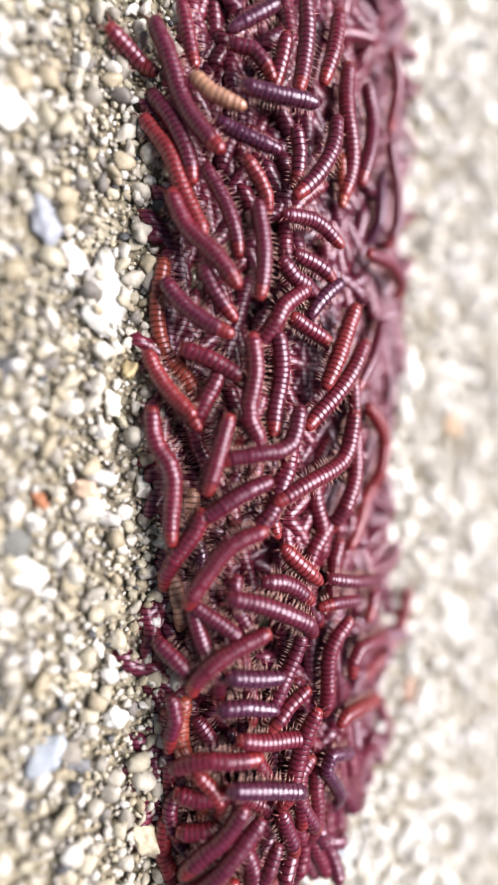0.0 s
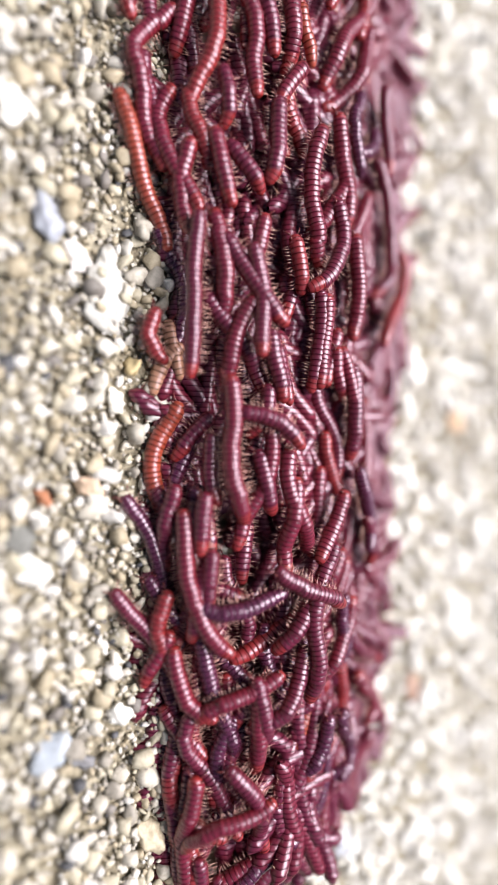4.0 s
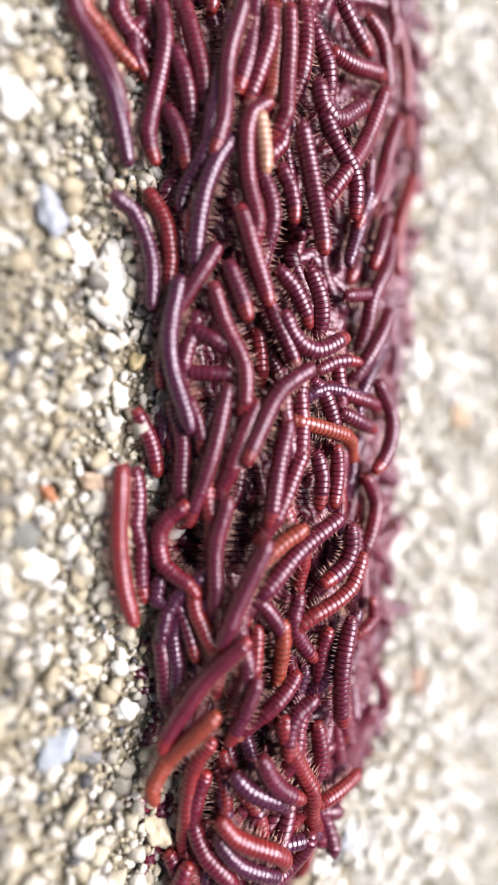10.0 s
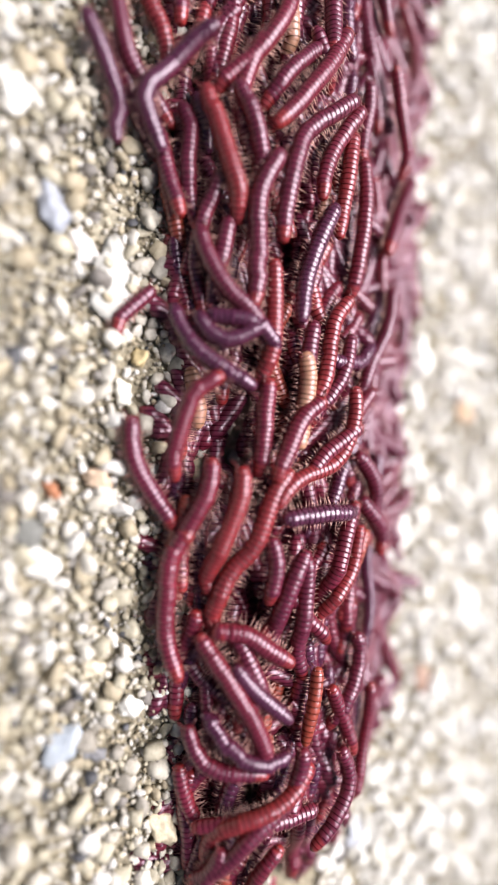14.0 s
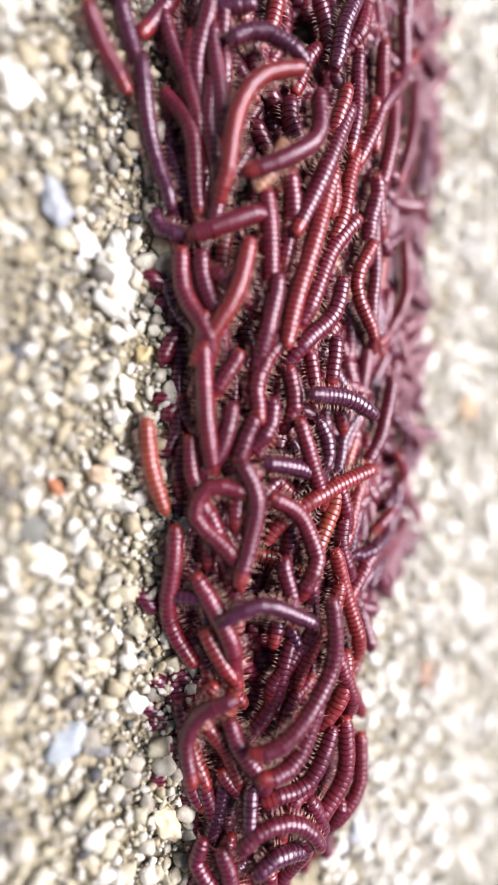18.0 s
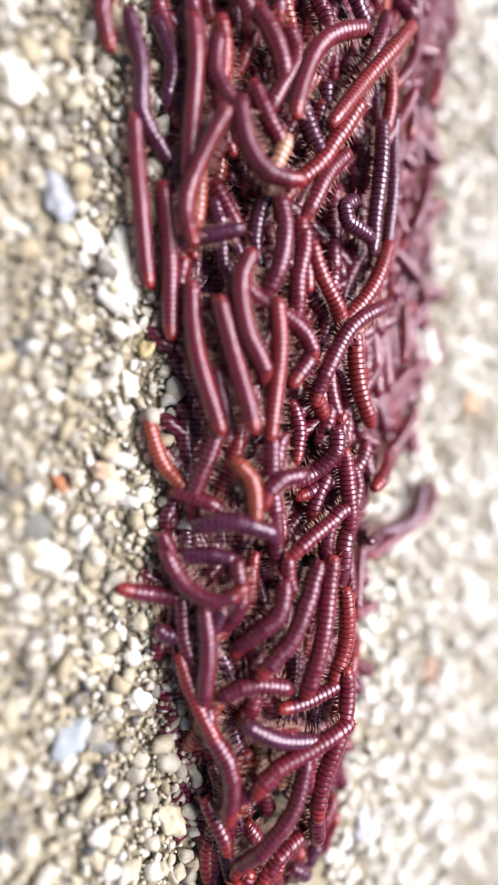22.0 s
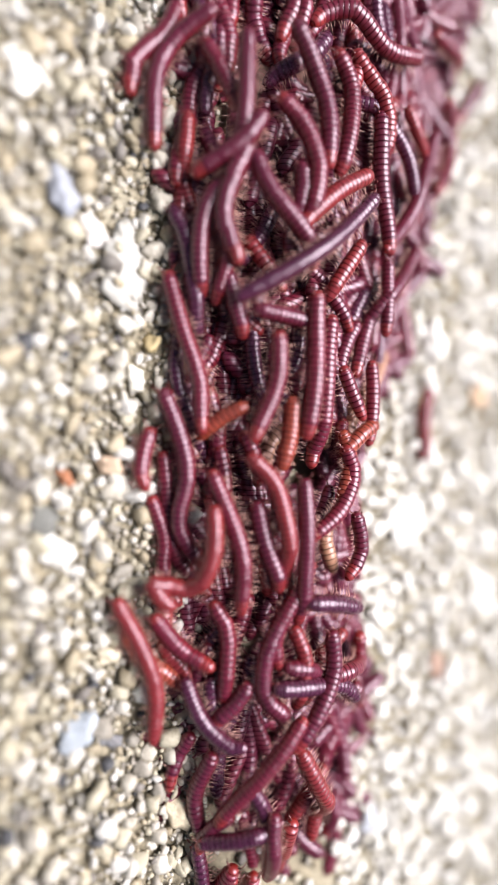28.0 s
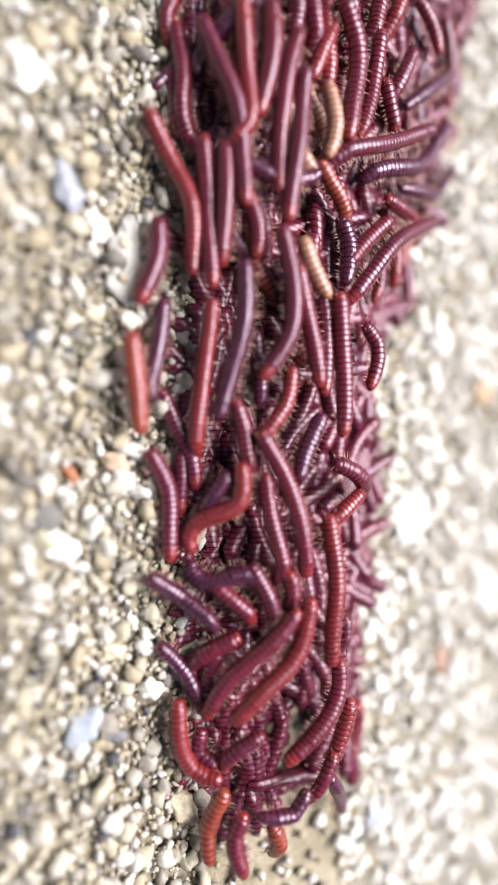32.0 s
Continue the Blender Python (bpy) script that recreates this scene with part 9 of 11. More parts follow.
crawl("d", 10.3, (21, 0, 25.4, -9.1, 26.7, -8.7, 28.1, -8.6), (23, 0, 5.5, -10.1, 10.8, -8.5, 16.1, -7.4), (25, 1, -8.2, -10.4, -3.4, -9.2, 0.8, -8.9))
crawl("r", 12.5, (20, 1, 36.5, 4.4, 36.9, 2.0, 39.7, 0.1, 45.3, 1.6), (21, 1, 29.4, 3.3, 34.5, 3.1, 39.0, 0.9), (22, 1, 28.8, 6.4, 30.6, 1.3, 32.2, -2.8, 35.2, -4.9), (24, 0, 20.1, -3.0, 21.6, -1.4, 22.7, 0.4))
crawl("r", 10.1, (21, 0, 24.6, 5.6, 26.1, 6.2, 27.7, 6.5), (22, 0, 15.6, 6.0, 21.4, 6.3, 25.3, 4.7), (23, 0, 11.6, 6.6, 16.5, 9.9, 19.2, 6.9), (24, 1, -1.9, 3.9, 2.6, 5.7, 7.6, 5.7, 13.1, 4.9), (25, 0, -8.7, 7.1, -3.5, 6.4, -0.1, 6.4), (28, 1, -25.0, 7.8, -22.7, 3.9, -19.5, 0.4), (29, 1, -34.2, 5.1, -29.9, 6.1, -24.0, 4.1), (30, 0, -34.9, 4.8, -30.4, 4.4, -25.3, 3.0), (31, 0, -37.6, 3.3, -34.5, 3.9, -30.4, 2.6, -25.8, 1.0))
crawl("r", 15.5, (21, 1, 28.0, 6.5, 32.5, 6.0, 37.7, 4.0, 42.0, 4.3), (23, 1, 19.1, 4.8, 25.5, 5.5, 30.2, 3.4, 35.0, 2.2), (24, 1, 18.1, 2.9, 22.1, 2.3, 26.3, 1.1, 30.6, -0.0), (25, 0, 12.7, 4.1, 16.5, 2.8, 20.5, 3.5), (28, 0, -10.9, 3.9, -6.4, 3.1, -0.9, 2.8), (30, 0, -27.8, 2.0, -24.8, 0.5, -22.0, -0.7), (31, 1, -38.5, 1.1, -34.3, 1.0, -30.0, 0.1, -27.5, -0.8))
crawl("r", 6.7, (20, 0, 38.3, -5.8, 39.0, -7.5, 42.9, -7.3), (21, 0, 33.4, -4.1, 36.7, -4.5, 39.0, -6.3), (22, 0, 32.9, -1.5, 34.9, -5.2, 37.3, -6.7), (23, 1, 30.4, -0.5, 30.5, -3.2, 30.9, -5.8), (25, 0, 15.7, -6.5, 15.9, -7.4, 16.4, -8.2), (29, 0, -19.6, -2.2, -20.2, -4.4, -19.5, -6.7))
crawl("r", 9.8, (21, 0, 33.5, -7.3, 34.6, -6.7, 35.6, -6.4), (22, 1, 20.7, -10.0, 25.3, -8.7, 30.5, -6.6), (23, 0, 15.1, -14.1, 18.4, -11.6, 21.5, -9.7), (25, 0, -1.3, -12.5, 0.3, -12.3, 1.9, -12.3), (28, 0, -29.8, -9.2, -28.2, -9.2, -26.9, -9.4), (29, 1, -35.8, -10.2, -32.1, -9.6, -26.9, -9.6), (30, 0, -40.0, -10.7, -38.9, -10.9, -37.9, -11.2))
crawl("d", 10.1, (21, 0, 40.2, -2.9, 41.6, 0.1, 47.0, 7.0), (22, 1, 27.0, -5.3, 29.2, -1.3, 30.3, 4.8), (23, 0, 23.5, -3.9, 24.0, -1.2, 25.1, 1.8), (24, 0, 14.6, -8.2, 14.9, -5.0, 16.8, -3.6, 20.3, -0.6), (25, 0, 8.9, -4.1, 10.8, -3.0, 12.7, -2.1))
crawl("r", 15.3, (20, 0, 12.7, 18.0, 13.1, 10.7, 15.1, 8.7), (21, 1, 4.7, 19.9, 8.4, 15.8, 13.7, 7.7), (22, 1, -2.7, 20.9, 2.1, 17.0, 6.1, 9.7), (25, 0, -24.7, 15.3, -19.7, 8.8, -17.8, 7.2), (28, 0, -39.7, 16.3, -39.0, 11.5, -41.0, 7.6))
crawl("d", 17.3, (21, 0, 7.8, 25.6, 12.4, 20.8, 14.4, 13.1), (22, 1, 6.1, 22.9, 10.8, 19.6, 11.5, 7.0), (23, 1, 8.7, 26.2, 10.3, 19.5, 8.2, 10.0), (28, 0, -23.7, 17.3, -28.9, 14.4, -32.4, 10.6))
crawl("r", 9.0, (21, 0, 2.1, 22.7, 3.4, 20.3, 4.8, 18.0))
crawl("o", 8.1, (20, 0, 12.2, -12.1, 14.4, -10.8, 15.7, -9.3), (22, 0, -1.4, -12.4, 2.4, -11.2, 5.4, -9.1), (25, 1, -25.5, -10.8, -21.8, -10.8, -17.0, -11.9))
crawl("o", 6.6, (20, 2, 8.2, -8.8, 9.4, -7.2, 10.7, -4.5, 12.1, 0.5), (22, 1, 2.4, -6.0, 4.6, -4.4, 8.4, -4.4), (24, 0, -5.6, -6.5, -3.4, -5.4, -1.1, -4.5))
crawl("d", 12.4, (22, 0, 18.5, -12.2, 19.4, -11.0, 19.4, -9.7), (23, 1, 10.2, -17.2, 12.4, -13.6, 15.5, -9.6, 18.0, -6.6), (25, 1, -6.5, -13.1, -3.4, -10.5, 1.9, -10.1), (28, 0, -20.8, -10.7, -17.5, -9.5, -12.7, -8.9), (29, 0, -28.7, -9.7, -22.7, -9.4, -18.9, -8.8), (30, 1, -37.2, -10.0, -33.2, -10.2, -28.9, -9.4, -26.2, -8.2), (31, 1, -38.3, -5.6, -36.4, -7.4, -33.6, -9.0))
crawl("r", 8.5, (20, 0, 36.0, 1.2, 39.3, -1.2, 40.5, -4.4), (22, 0, 25.1, -7.2, 23.8, -4.6, 24.1, -1.7), (23, 0, 17.2, -4.4, 17.3, -2.4, 19.8, 0.5), (24, 0, 4.8, -3.5, 9.3, -3.3, 14.1, -3.1), (25, 1, -1.2, -5.8, 0.4, -3.5, 0.7, 0.3), (28, 0, -11.0, -4.5, -10.5, -1.7, -10.3, 0.0), (29, 2, -21.5, -3.9, -20.2, -0.9, -21.1, 4.8))
crawl("r", 8.9, (20, 0, 33.7, 10.0, 35.4, 8.0, 37.4, 5.6), (22, 0, 25.0, 7.1, 26.3, 1.8, 26.4, -2.4), (23, 0, 22.1, 1.1, 21.3, -1.3, 19.9, -3.9), (24, 0, 16.8, -3.6, 17.5, -1.4, 18.3, 0.9))
crawl("r", 14.4, (22, 1, 31.4, 1.3, 35.8, -0.4, 39.2, -3.1), (23, 0, 28.0, 2.2, 32.6, 2.1, 34.6, -1.0), (25, 0, 18.8, 3.5, 22.9, 4.3, 25.9, 2.3, 26.7, 0.3), (28, 1, 4.9, -0.1, 9.7, -0.1, 15.1, -0.1), (29, 1, -2.2, 0.7, 3.1, 0.2, 6.9, -1.0), (30, 0, -9.4, 1.0, -4.5, 0.9, 0.3, 0.3), (31, 0, -20.4, 0.0, -16.2, 0.6, -11.4, 1.2, -9.8, 0.8), (32, 1, -32.9, -0.2, -27.7, -0.8, -21.9, -1.7, -17.7, -2.0))
crawl("r", 9.1, (22, 0, 33.4, 4.1, 38.2, 3.1, 45.2, 4.9), (23, 0, 34.1, 3.5, 36.3, 2.9, 37.7, 1.9), (25, 0, 23.7, -0.9, 24.8, -0.7, 25.9, -0.9), (28, 0, 7.0, -4.1, 10.8, -3.4, 14.0, -2.4), (29, 1, 0.8, -3.6, 5.3, -3.2, 9.9, -1.0), (30, 0, -7.1, -2.4, -5.5, -2.6, -3.9, -3.0))
crawl("d", 17.3, (22, 0, -34.4, 13.9, -27.4, 13.3, -20.5, 12.8))
crawl("r", 6.3, (23, 0, -28.3, -6.3, -24.7, -7.0, -22.9, -8.3), (24, 0, -35.0, -7.0, -30.3, -6.8, -26.6, -7.3, -23.3, -8.6), (25, 1, -36.5, -7.8, -33.0, -8.4, -30.0, -9.3))
crawl("r", 7.1, (23, 0, -43.4, 6.8, -42.7, 9.8, -41.9, 12.4))
crawl("p", 3.9, (23, 1, -29.6, -2.1, -30.6, -1.0, -29.7, -0.4, -28.2, -1.0), (25, 1, -30.2, -2.2, -30.5, -1.4, -29.5, -1.1, -28.5, -1.9))
crawl("r", 5.6, (23, 0, -48.8, 19.5, -47.8, 22.4, -46.3, 24.4))
crawl("r", 3.0, (23, 0, -6.9, 2.1, -5.6, 2.4, -4.2, 2.4), (24, 0, -16.1, 2.3, -13.4, 2.6, -11.2, 2.0), (25, 0, -23.2, 2.9, -21.6, 3.4, -20.0, 3.6))
crawl("r", 13.2, (23, 0, -9.1, 9.7, -4.2, 14.2, 0.2, 19.5), (25, 0, -23.1, 5.7, -19.9, 6.5, -16.3, 8.7, -14.3, 10.6), (29, 0, -41.8, 5.4, -37.7, 7.0, -34.5, 10.1))
crawl("r", 14.3, (23, 0, -0.4, 5.1, 3.7, 7.6, 8.3, 7.5), (24, 0, -1.4, 7.3, 2.1, 8.3, 5.6, 8.4), (25, 0, -11.7, 8.8, -9.1, 10.8, -4.9, 10.1), (28, 0, -32.2, 10.2, -25.5, 10.7, -18.2, 11.8), (29, 0, -33.7, 12.6, -27.0, 9.0, -21.7, 6.9), (30, 1, -39.3, 6.6, -33.7, 5.8, -25.8, 4.7), (31, 0, -41.3, 5.0, -39.6, 6.4, -38.2, 7.1))
crawl("r", 15.6, (23, 1, 4.9, -12.1, 9.7, -11.4, 15.0, -9.6, 21.1, -8.9), (24, 0, 0.7, -13.3, 4.4, -13.6, 8.2, -13.1), (25, 1, -12.8, -9.2, -8.5, -7.5, -3.3, -6.7, 1.9, -6.7), (28, 1, -39.0, -6.7, -36.5, -10.0, -32.2, -12.2, -25.0, -12.3))
crawl("r", 12.1, (23, 2, 19.1, -4.3, 22.0, -7.4, 25.9, -9.0, 28.9, -6.9), (25, 1, 1.4, -5.4, 6.1, -5.9, 10.3, -5.0, 14.0, -4.0), (29, 1, -35.4, -2.9, -28.0, -3.7, -24.0, -6.7), (30, 1, -37.8, -3.7, -32.6, -4.2, -28.6, -4.7, -25.0, -5.2), (31, 0, -37.6, -4.8, -34.0, -4.9, -30.9, -5.1))
crawl("r", 15.6, (23, 1, 21.2, -4.8, 25.5, -5.7, 28.8, -4.7, 28.9, -3.0), (25, 1, 5.6, -9.1, 9.8, -8.1, 13.4, -5.9, 17.1, -5.5), (28, 1, -14.7, -11.3, -9.4, -10.2, -4.6, -8.9, -0.2, -8.9), (29, 1, -20.9, -12.0, -13.6, -10.7, -4.5, -9.5), (30, 1, -23.5, -7.6, -20.2, -9.9, -15.6, -10.8, -10.3, -10.8), (31, 1, -34.3, -6.6, -30.5, -7.2, -27.5, -7.9, -23.6, -9.3, -22.1, -9.8), (32, 0, -37.6, -10.4, -33.3, -9.9, -30.3, -10.1))
crawl("r", 5.6, (23, 0, 24.8, -10.6, 27.3, -9.6, 29.5, -9.2), (24, 1, 11.1, -11.8, 13.7, -13.7, 17.5, -12.9, 21.6, -10.5, 22.0, -8.8), (25, 0, 10.5, -11.8, 11.8, -11.7, 13.2, -11.8), (28, 1, 0.0, -12.9, 3.7, -14.0, 5.8, -13.5), (30, 0, -4.1, -11.1, -2.2, -11.3, -0.3, -11.6), (31, 0, -22.2, -7.4, -17.5, -7.9, -14.1, -8.1), (32, 0, -33.3, -10.7, -31.4, -10.4, -29.2, -10.3))
crawl("r", 10.7, (23, 1, 34.0, -2.1, 36.4, -4.1, 42.4, -5.0), (24, 0, 24.4, -1.1, 26.2, -1.9, 27.2, -2.7), (25, 1, 16.2, -2.6, 20.3, -4.5, 26.2, -6.8), (28, 1, -8.8, -2.7, -4.1, -2.7, 0.6, -4.7), (29, 1, -15.6, -8.0, -10.3, -5.5, -6.7, -3.2), (30, 0, -23.3, -4.3, -20.2, -3.4, -17.2, -1.8), (31, 0, -33.8, -3.4, -30.4, -3.8, -26.8, -4.2, -23.2, -3.9, -18.0, -2.7), (32, 1, -38.6, -3.4, -33.5, -3.4, -27.3, -4.6))
crawl("r", 11.9, (23, 0, 34.5, 0.8, 37.4, -1.0, 41.5, -3.2), (24, 1, 26.3, 4.5, 30.8, 3.2, 33.4, 0.0, 34.5, -2.2), (25, 1, 19.3, 4.5, 23.8, 4.3, 27.7, 1.7, 29.3, -1.3), (28, 0, 1.9, 5.2, 4.7, 6.3, 8.0, 4.4, 10.0, 1.7), (30, 1, -16.7, 8.7, -12.6, 7.9, -8.4, 5.0), (32, 0, -39.3, 9.2, -33.5, 8.4, -29.8, 7.0))
crawl("r", 8.8, (23, 0, 39.5, 13.2, 43.1, 9.2, 41.0, 5.6), (25, 0, 17.3, 9.5, 21.1, 6.7, 25.4, 5.0), (28, 0, -6.8, 9.4, -3.3, 9.6, 2.5, 8.7), (30, 0, -9.1, 11.0, -6.2, 11.0, -3.2, 10.6), (31, 0, -15.0, 12.4, -11.4, 11.6, -6.6, 11.0), (32, 0, -21.1, 11.0, -18.9, 8.4, -16.8, 6.2))
crawl("r", 15.5, (23, 0, 36.7, -8.5, 40.2, -8.6, 44.1, -8.6), (25, 0, 19.0, -6.9, 19.8, -7.1, 20.7, -7.3), (28, 0, 2.2, -11.5, 7.6, -11.0, 10.3, -10.8), (30, 1, -13.7, -5.5, -8.5, -5.8, -3.9, -5.8, -0.8, -5.8), (31, 0, -22.3, -1.9, -18.7, -1.1, -14.4, -1.3, -10.2, -0.9), (32, 1, -36.5, -0.5, -32.2, -1.9, -25.9, -2.5, -20.3, -2.7))
crawl("r", 14.4, (23, 0, 38.1, -6.7, 39.5, -6.6, 41.0, -6.7), (25, 0, 23.3, -4.6, 25.3, -4.2, 27.2, -4.1), (28, 1, 2.5, -5.2, 5.4, -2.8, 10.2, -1.8), (29, 1, -11.5, -3.1, -7.5, -0.9, -2.2, -1.8, 2.3, -4.3), (30, 1, -22.9, -6.1, -18.3, -5.7, -13.2, -3.8, -8.6, -1.3), (32, 1, -38.5, -5.9, -33.9, -5.5, -28.3, -5.1, -26.8, -5.8))
crawl("r", 9.1, (23, 0, 38.6, 2.9, 40.1, 2.0, 41.3, 1.3), (24, 0, 34.3, 3.7, 37.5, 2.7, 40.8, 1.5), (25, 0, 31.4, 1.1, 33.9, -0.1, 34.8, -1.2), (28, 0, 19.1, -0.7, 22.5, 0.5, 25.3, 0.3), (29, 0, 10.9, -0.1, 15.6, 0.3, 20.5, 1.3), (30, 0, 10.6, 0.2, 12.0, 0.3, 13.3, 0.2), (31, 0, 2.5, -5.1, 5.7, -4.4, 9.7, -3.7), (32, 0, -5.4, -1.0, -2.2, -1.6, 0.5, -3.5))
crawl("r", 7.6, (23, 0, 45.2, 9.3, 47.3, 8.4, 49.4, 7.5), (25, 0, 31.2, 12.9, 35.2, 13.0, 35.8, 6.9), (28, 0, 8.7, 6.7, 12.9, 7.7, 15.9, 5.1), (29, 0, 5.7, 5.6, 9.0, 6.7, 13.0, 5.5), (30, 0, -3.0, 7.3, -0.8, 7.0, 1.5, 6.4), (31, 0, -9.4, 9.6, -6.4, 8.8, -2.4, 9.6), (32, 0, -10.0, 7.6, -7.5, 9.5, -2.8, 7.8))
crawl("d", 7.0, (23, 0, 42.7, -1.8, 46.5, 2.5, 48.1, 5.2), (28, 1, 16.7, 0.2, 17.2, 3.7, 18.8, 8.3), (30, 0, -4.0, 2.2, -4.2, 3.9, -4.7, 5.7), (31, 0, -11.9, 5.9, -8.5, 5.9, -6.2, 4.4))
crawl("r", 14.3, (23, 0, 0.3, 21.4, 4.5, 24.3, 9.4, 24.3), (24, 0, -6.8, 19.8, -1.0, 21.2, 5.6, 22.1), (25, 0, -18.0, 21.9, -15.3, 21.3, -12.4, 20.1), (28, 0, -39.0, 23.3, -34.0, 26.2, -25.2, 20.2), (30, 0, -44.2, 20.4, -41.5, 19.4, -38.9, 18.1), (31, 0, -50.4, 27.7, -45.9, 25.4, -41.6, 24.4))
crawl("r", 19.8, (23, 0, 0.9, 18.6, 6.5, 12.6, 7.3, 8.6), (24, 0, -4.3, 17.5, 1.7, 15.7, 5.7, 9.9), (25, 0, -9.5, 17.6, -4.1, 16.6, 1.0, 9.4), (28, 0, -20.3, 18.1, -17.3, 15.6, -14.1, 12.1), (29, 0, -23.5, 18.0, -19.4, 11.6, -17.0, 7.9), (30, 0, -26.5, 15.2, -22.3, 10.4, -19.4, 7.2, -15.2, 5.0), (32, 1, -31.9, 17.4, -28.2, 9.9, -26.4, 4.8))
crawl("r", 4.7, (23, 0, 31.6, 7.9, 32.9, 7.3, 34.3, 6.9), (24, 0, 18.2, 5.7, 21.7, 6.8, 25.0, 6.0), (25, 0, 8.9, 6.4, 11.2, 6.5, 13.5, 6.3), (28, 0, -6.0, 5.2, -3.8, 6.3, -1.5, 7.6), (30, 0, -12.9, 4.3, -11.3, 4.7, -9.7, 5.0), (32, 0, -35.0, 10.1, -33.3, 10.8, -31.6, 11.7))
crawl("d", 15.9, (25, 1, -33.7, 7.1, -32.2, 11.9, -31.6, 18.6))
crawl("d", 4.0, (25, 0, -27.0, 8.0, -26.2, 6.1, -25.6, 4.3))
crawl("d", 6.2, (25, 0, -38.2, 27.2, -35.3, 21.3, -33.3, 17.2))
crawl("r", 15.6, (25, 2, 0.3, -13.2, 5.4, -14.0, 10.5, -14.1, 15.8, -13.3))
crawl("r", 12.6, (24, 1, 1.8, -10.9, 7.1, -10.7, 13.5, -10.1, 19.9, -9.5), (25, 1, 0.8, -10.5, 5.6, -10.5, 10.4, -11.0), (28, 1, -23.2, -5.5, -21.7, -7.7, -18.7, -8.7, -15.1, -8.8), (29, 1, -37.4, -5.7, -30.1, -6.1, -25.1, -7.3), (30, 1, -37.2, -5.1, -33.1, -5.1, -29.1, -6.1, -24.0, -7.0))
crawl("r", 8.0, (24, 0, 4.5, -5.0, 8.7, -5.0, 12.5, -6.2), (25, 0, 1.4, -8.6, 3.3, -8.1, 5.1, -7.7), (28, 0, -19.3, -6.7, -16.2, -6.3, -13.1, -7.0), (29, 0, -25.6, -7.9, -20.3, -7.3, -17.2, -6.4), (30, 0, -31.3, -8.7, -30.2, -8.3, -29.1, -7.9), (31, 0, -37.2, -10.9, -34.6, -10.2, -31.9, -9.8, -29.5, -9.4))
crawl("r", 18.1, (24, 2, 17.3, -5.3, 21.5, -6.6, 25.3, -8.1, 29.6, -7.4), (25, 1, 10.4, -9.5, 14.1, -9.7, 18.4, -10.2, 23.2, -9.3), (28, 1, -3.6, -12.0, 0.1, -10.7, 4.3, -9.9, 8.0, -10.6), (30, 1, -21.4, -7.0, -16.9, -7.7, -11.2, -7.9, -5.5, -7.3), (31, 0, -25.7, -6.0, -23.2, -5.1, -19.5, -4.9, -15.4, -5.4), (32, 1, -37.5, -8.9, -33.0, -7.7, -28.3, -6.2, -23.2, -5.8, -18.7, -5.8))
crawl("d", 17.2, (25, 2, 4.0, -5.8, 8.1, -3.0, 13.4, -2.0, 19.5, 0.9))
crawl("r", 14.0, (24, 0, 7.2, -2.0, 11.5, -1.4, 15.3, -2.3), (25, 0, 2.0, -0.9, 6.3, -0.9, 10.6, -1.2), (28, 1, -12.7, 1.3, -7.3, 1.2, 0.1, 0.3), (29, 1, -15.7, -0.4, -9.8, 0.3, -5.9, -0.5, -2.2, -1.3), (30, 0, -21.5, -0.4, -17.8, -0.7, -14.8, 1.0), (31, 1, -30.2, -1.7, -28.3, -2.9, -25.1, -1.6, -22.1, -0.5, -18.6, 0.3), (32, 1, -40.3, 3.8, -35.6, 5.9, -29.9, 4.8, -26.0, 4.1))
crawl("o", 7.0, (24, 0, 11.1, 0.3, 14.4, 0.3, 16.5, -0.9), (25, 1, 3.7, 2.8, 7.4, 1.5, 9.9, -0.9), (28, 0, -2.8, -0.6, 1.2, -1.2, 3.9, -1.8))
crawl("r", 7.5, (24, 0, 12.2, 3.2, 14.3, 4.2, 15.9, 3.5), (25, 0, 5.5, 5.6, 7.4, 4.6, 9.3, 3.4), (28, 0, -18.6, 7.6, -16.4, 6.0, -14.3, 4.5), (29, 0, -20.9, 6.8, -17.5, 5.7, -15.6, 3.3), (30, 0, -22.9, 5.0, -19.9, 3.0, -16.9, 1.0), (31, 0, -31.0, 4.9, -28.5, 3.5, -26.9, 2.2), (32, 0, -39.3, 4.2, -35.5, 2.2, -32.1, 0.9))
crawl("r", 8.1, (25, 0, 1.5, 5.6, 5.1, 8.4, 7.3, 7.2), (28, 0, -17.6, 11.8, -13.5, 11.6, -9.4, 11.4))
crawl("p", 3.3, (25, 1, 17.2, -7.0, 17.7, -8.5, 17.9, -10.2))
crawl("r", 14.1, (24, 1, 35.1, -2.2, 39.2, -1.3, 42.5, -0.0), (25, 1, 24.3, -1.9, 28.6, -2.4, 34.7, -2.1), (28, 1, 3.8, -8.1, 8.5, -6.6, 12.7, -5.7, 17.2, -5.7), (29, 2, -3.7, -11.4, 0.7, -8.4, 4.5, -4.4), (30, 0, -11.4, -8.4, -7.2, -8.0, -1.3, -7.7, 2.4, -6.8), (31, 1, -12.9, -7.8, -9.0, -8.2, -4.9, -9.3, 0.1, -11.3), (32, 1, -26.5, -8.8, -21.9, -8.4, -17.3, -8.4, -11.5, -8.1))
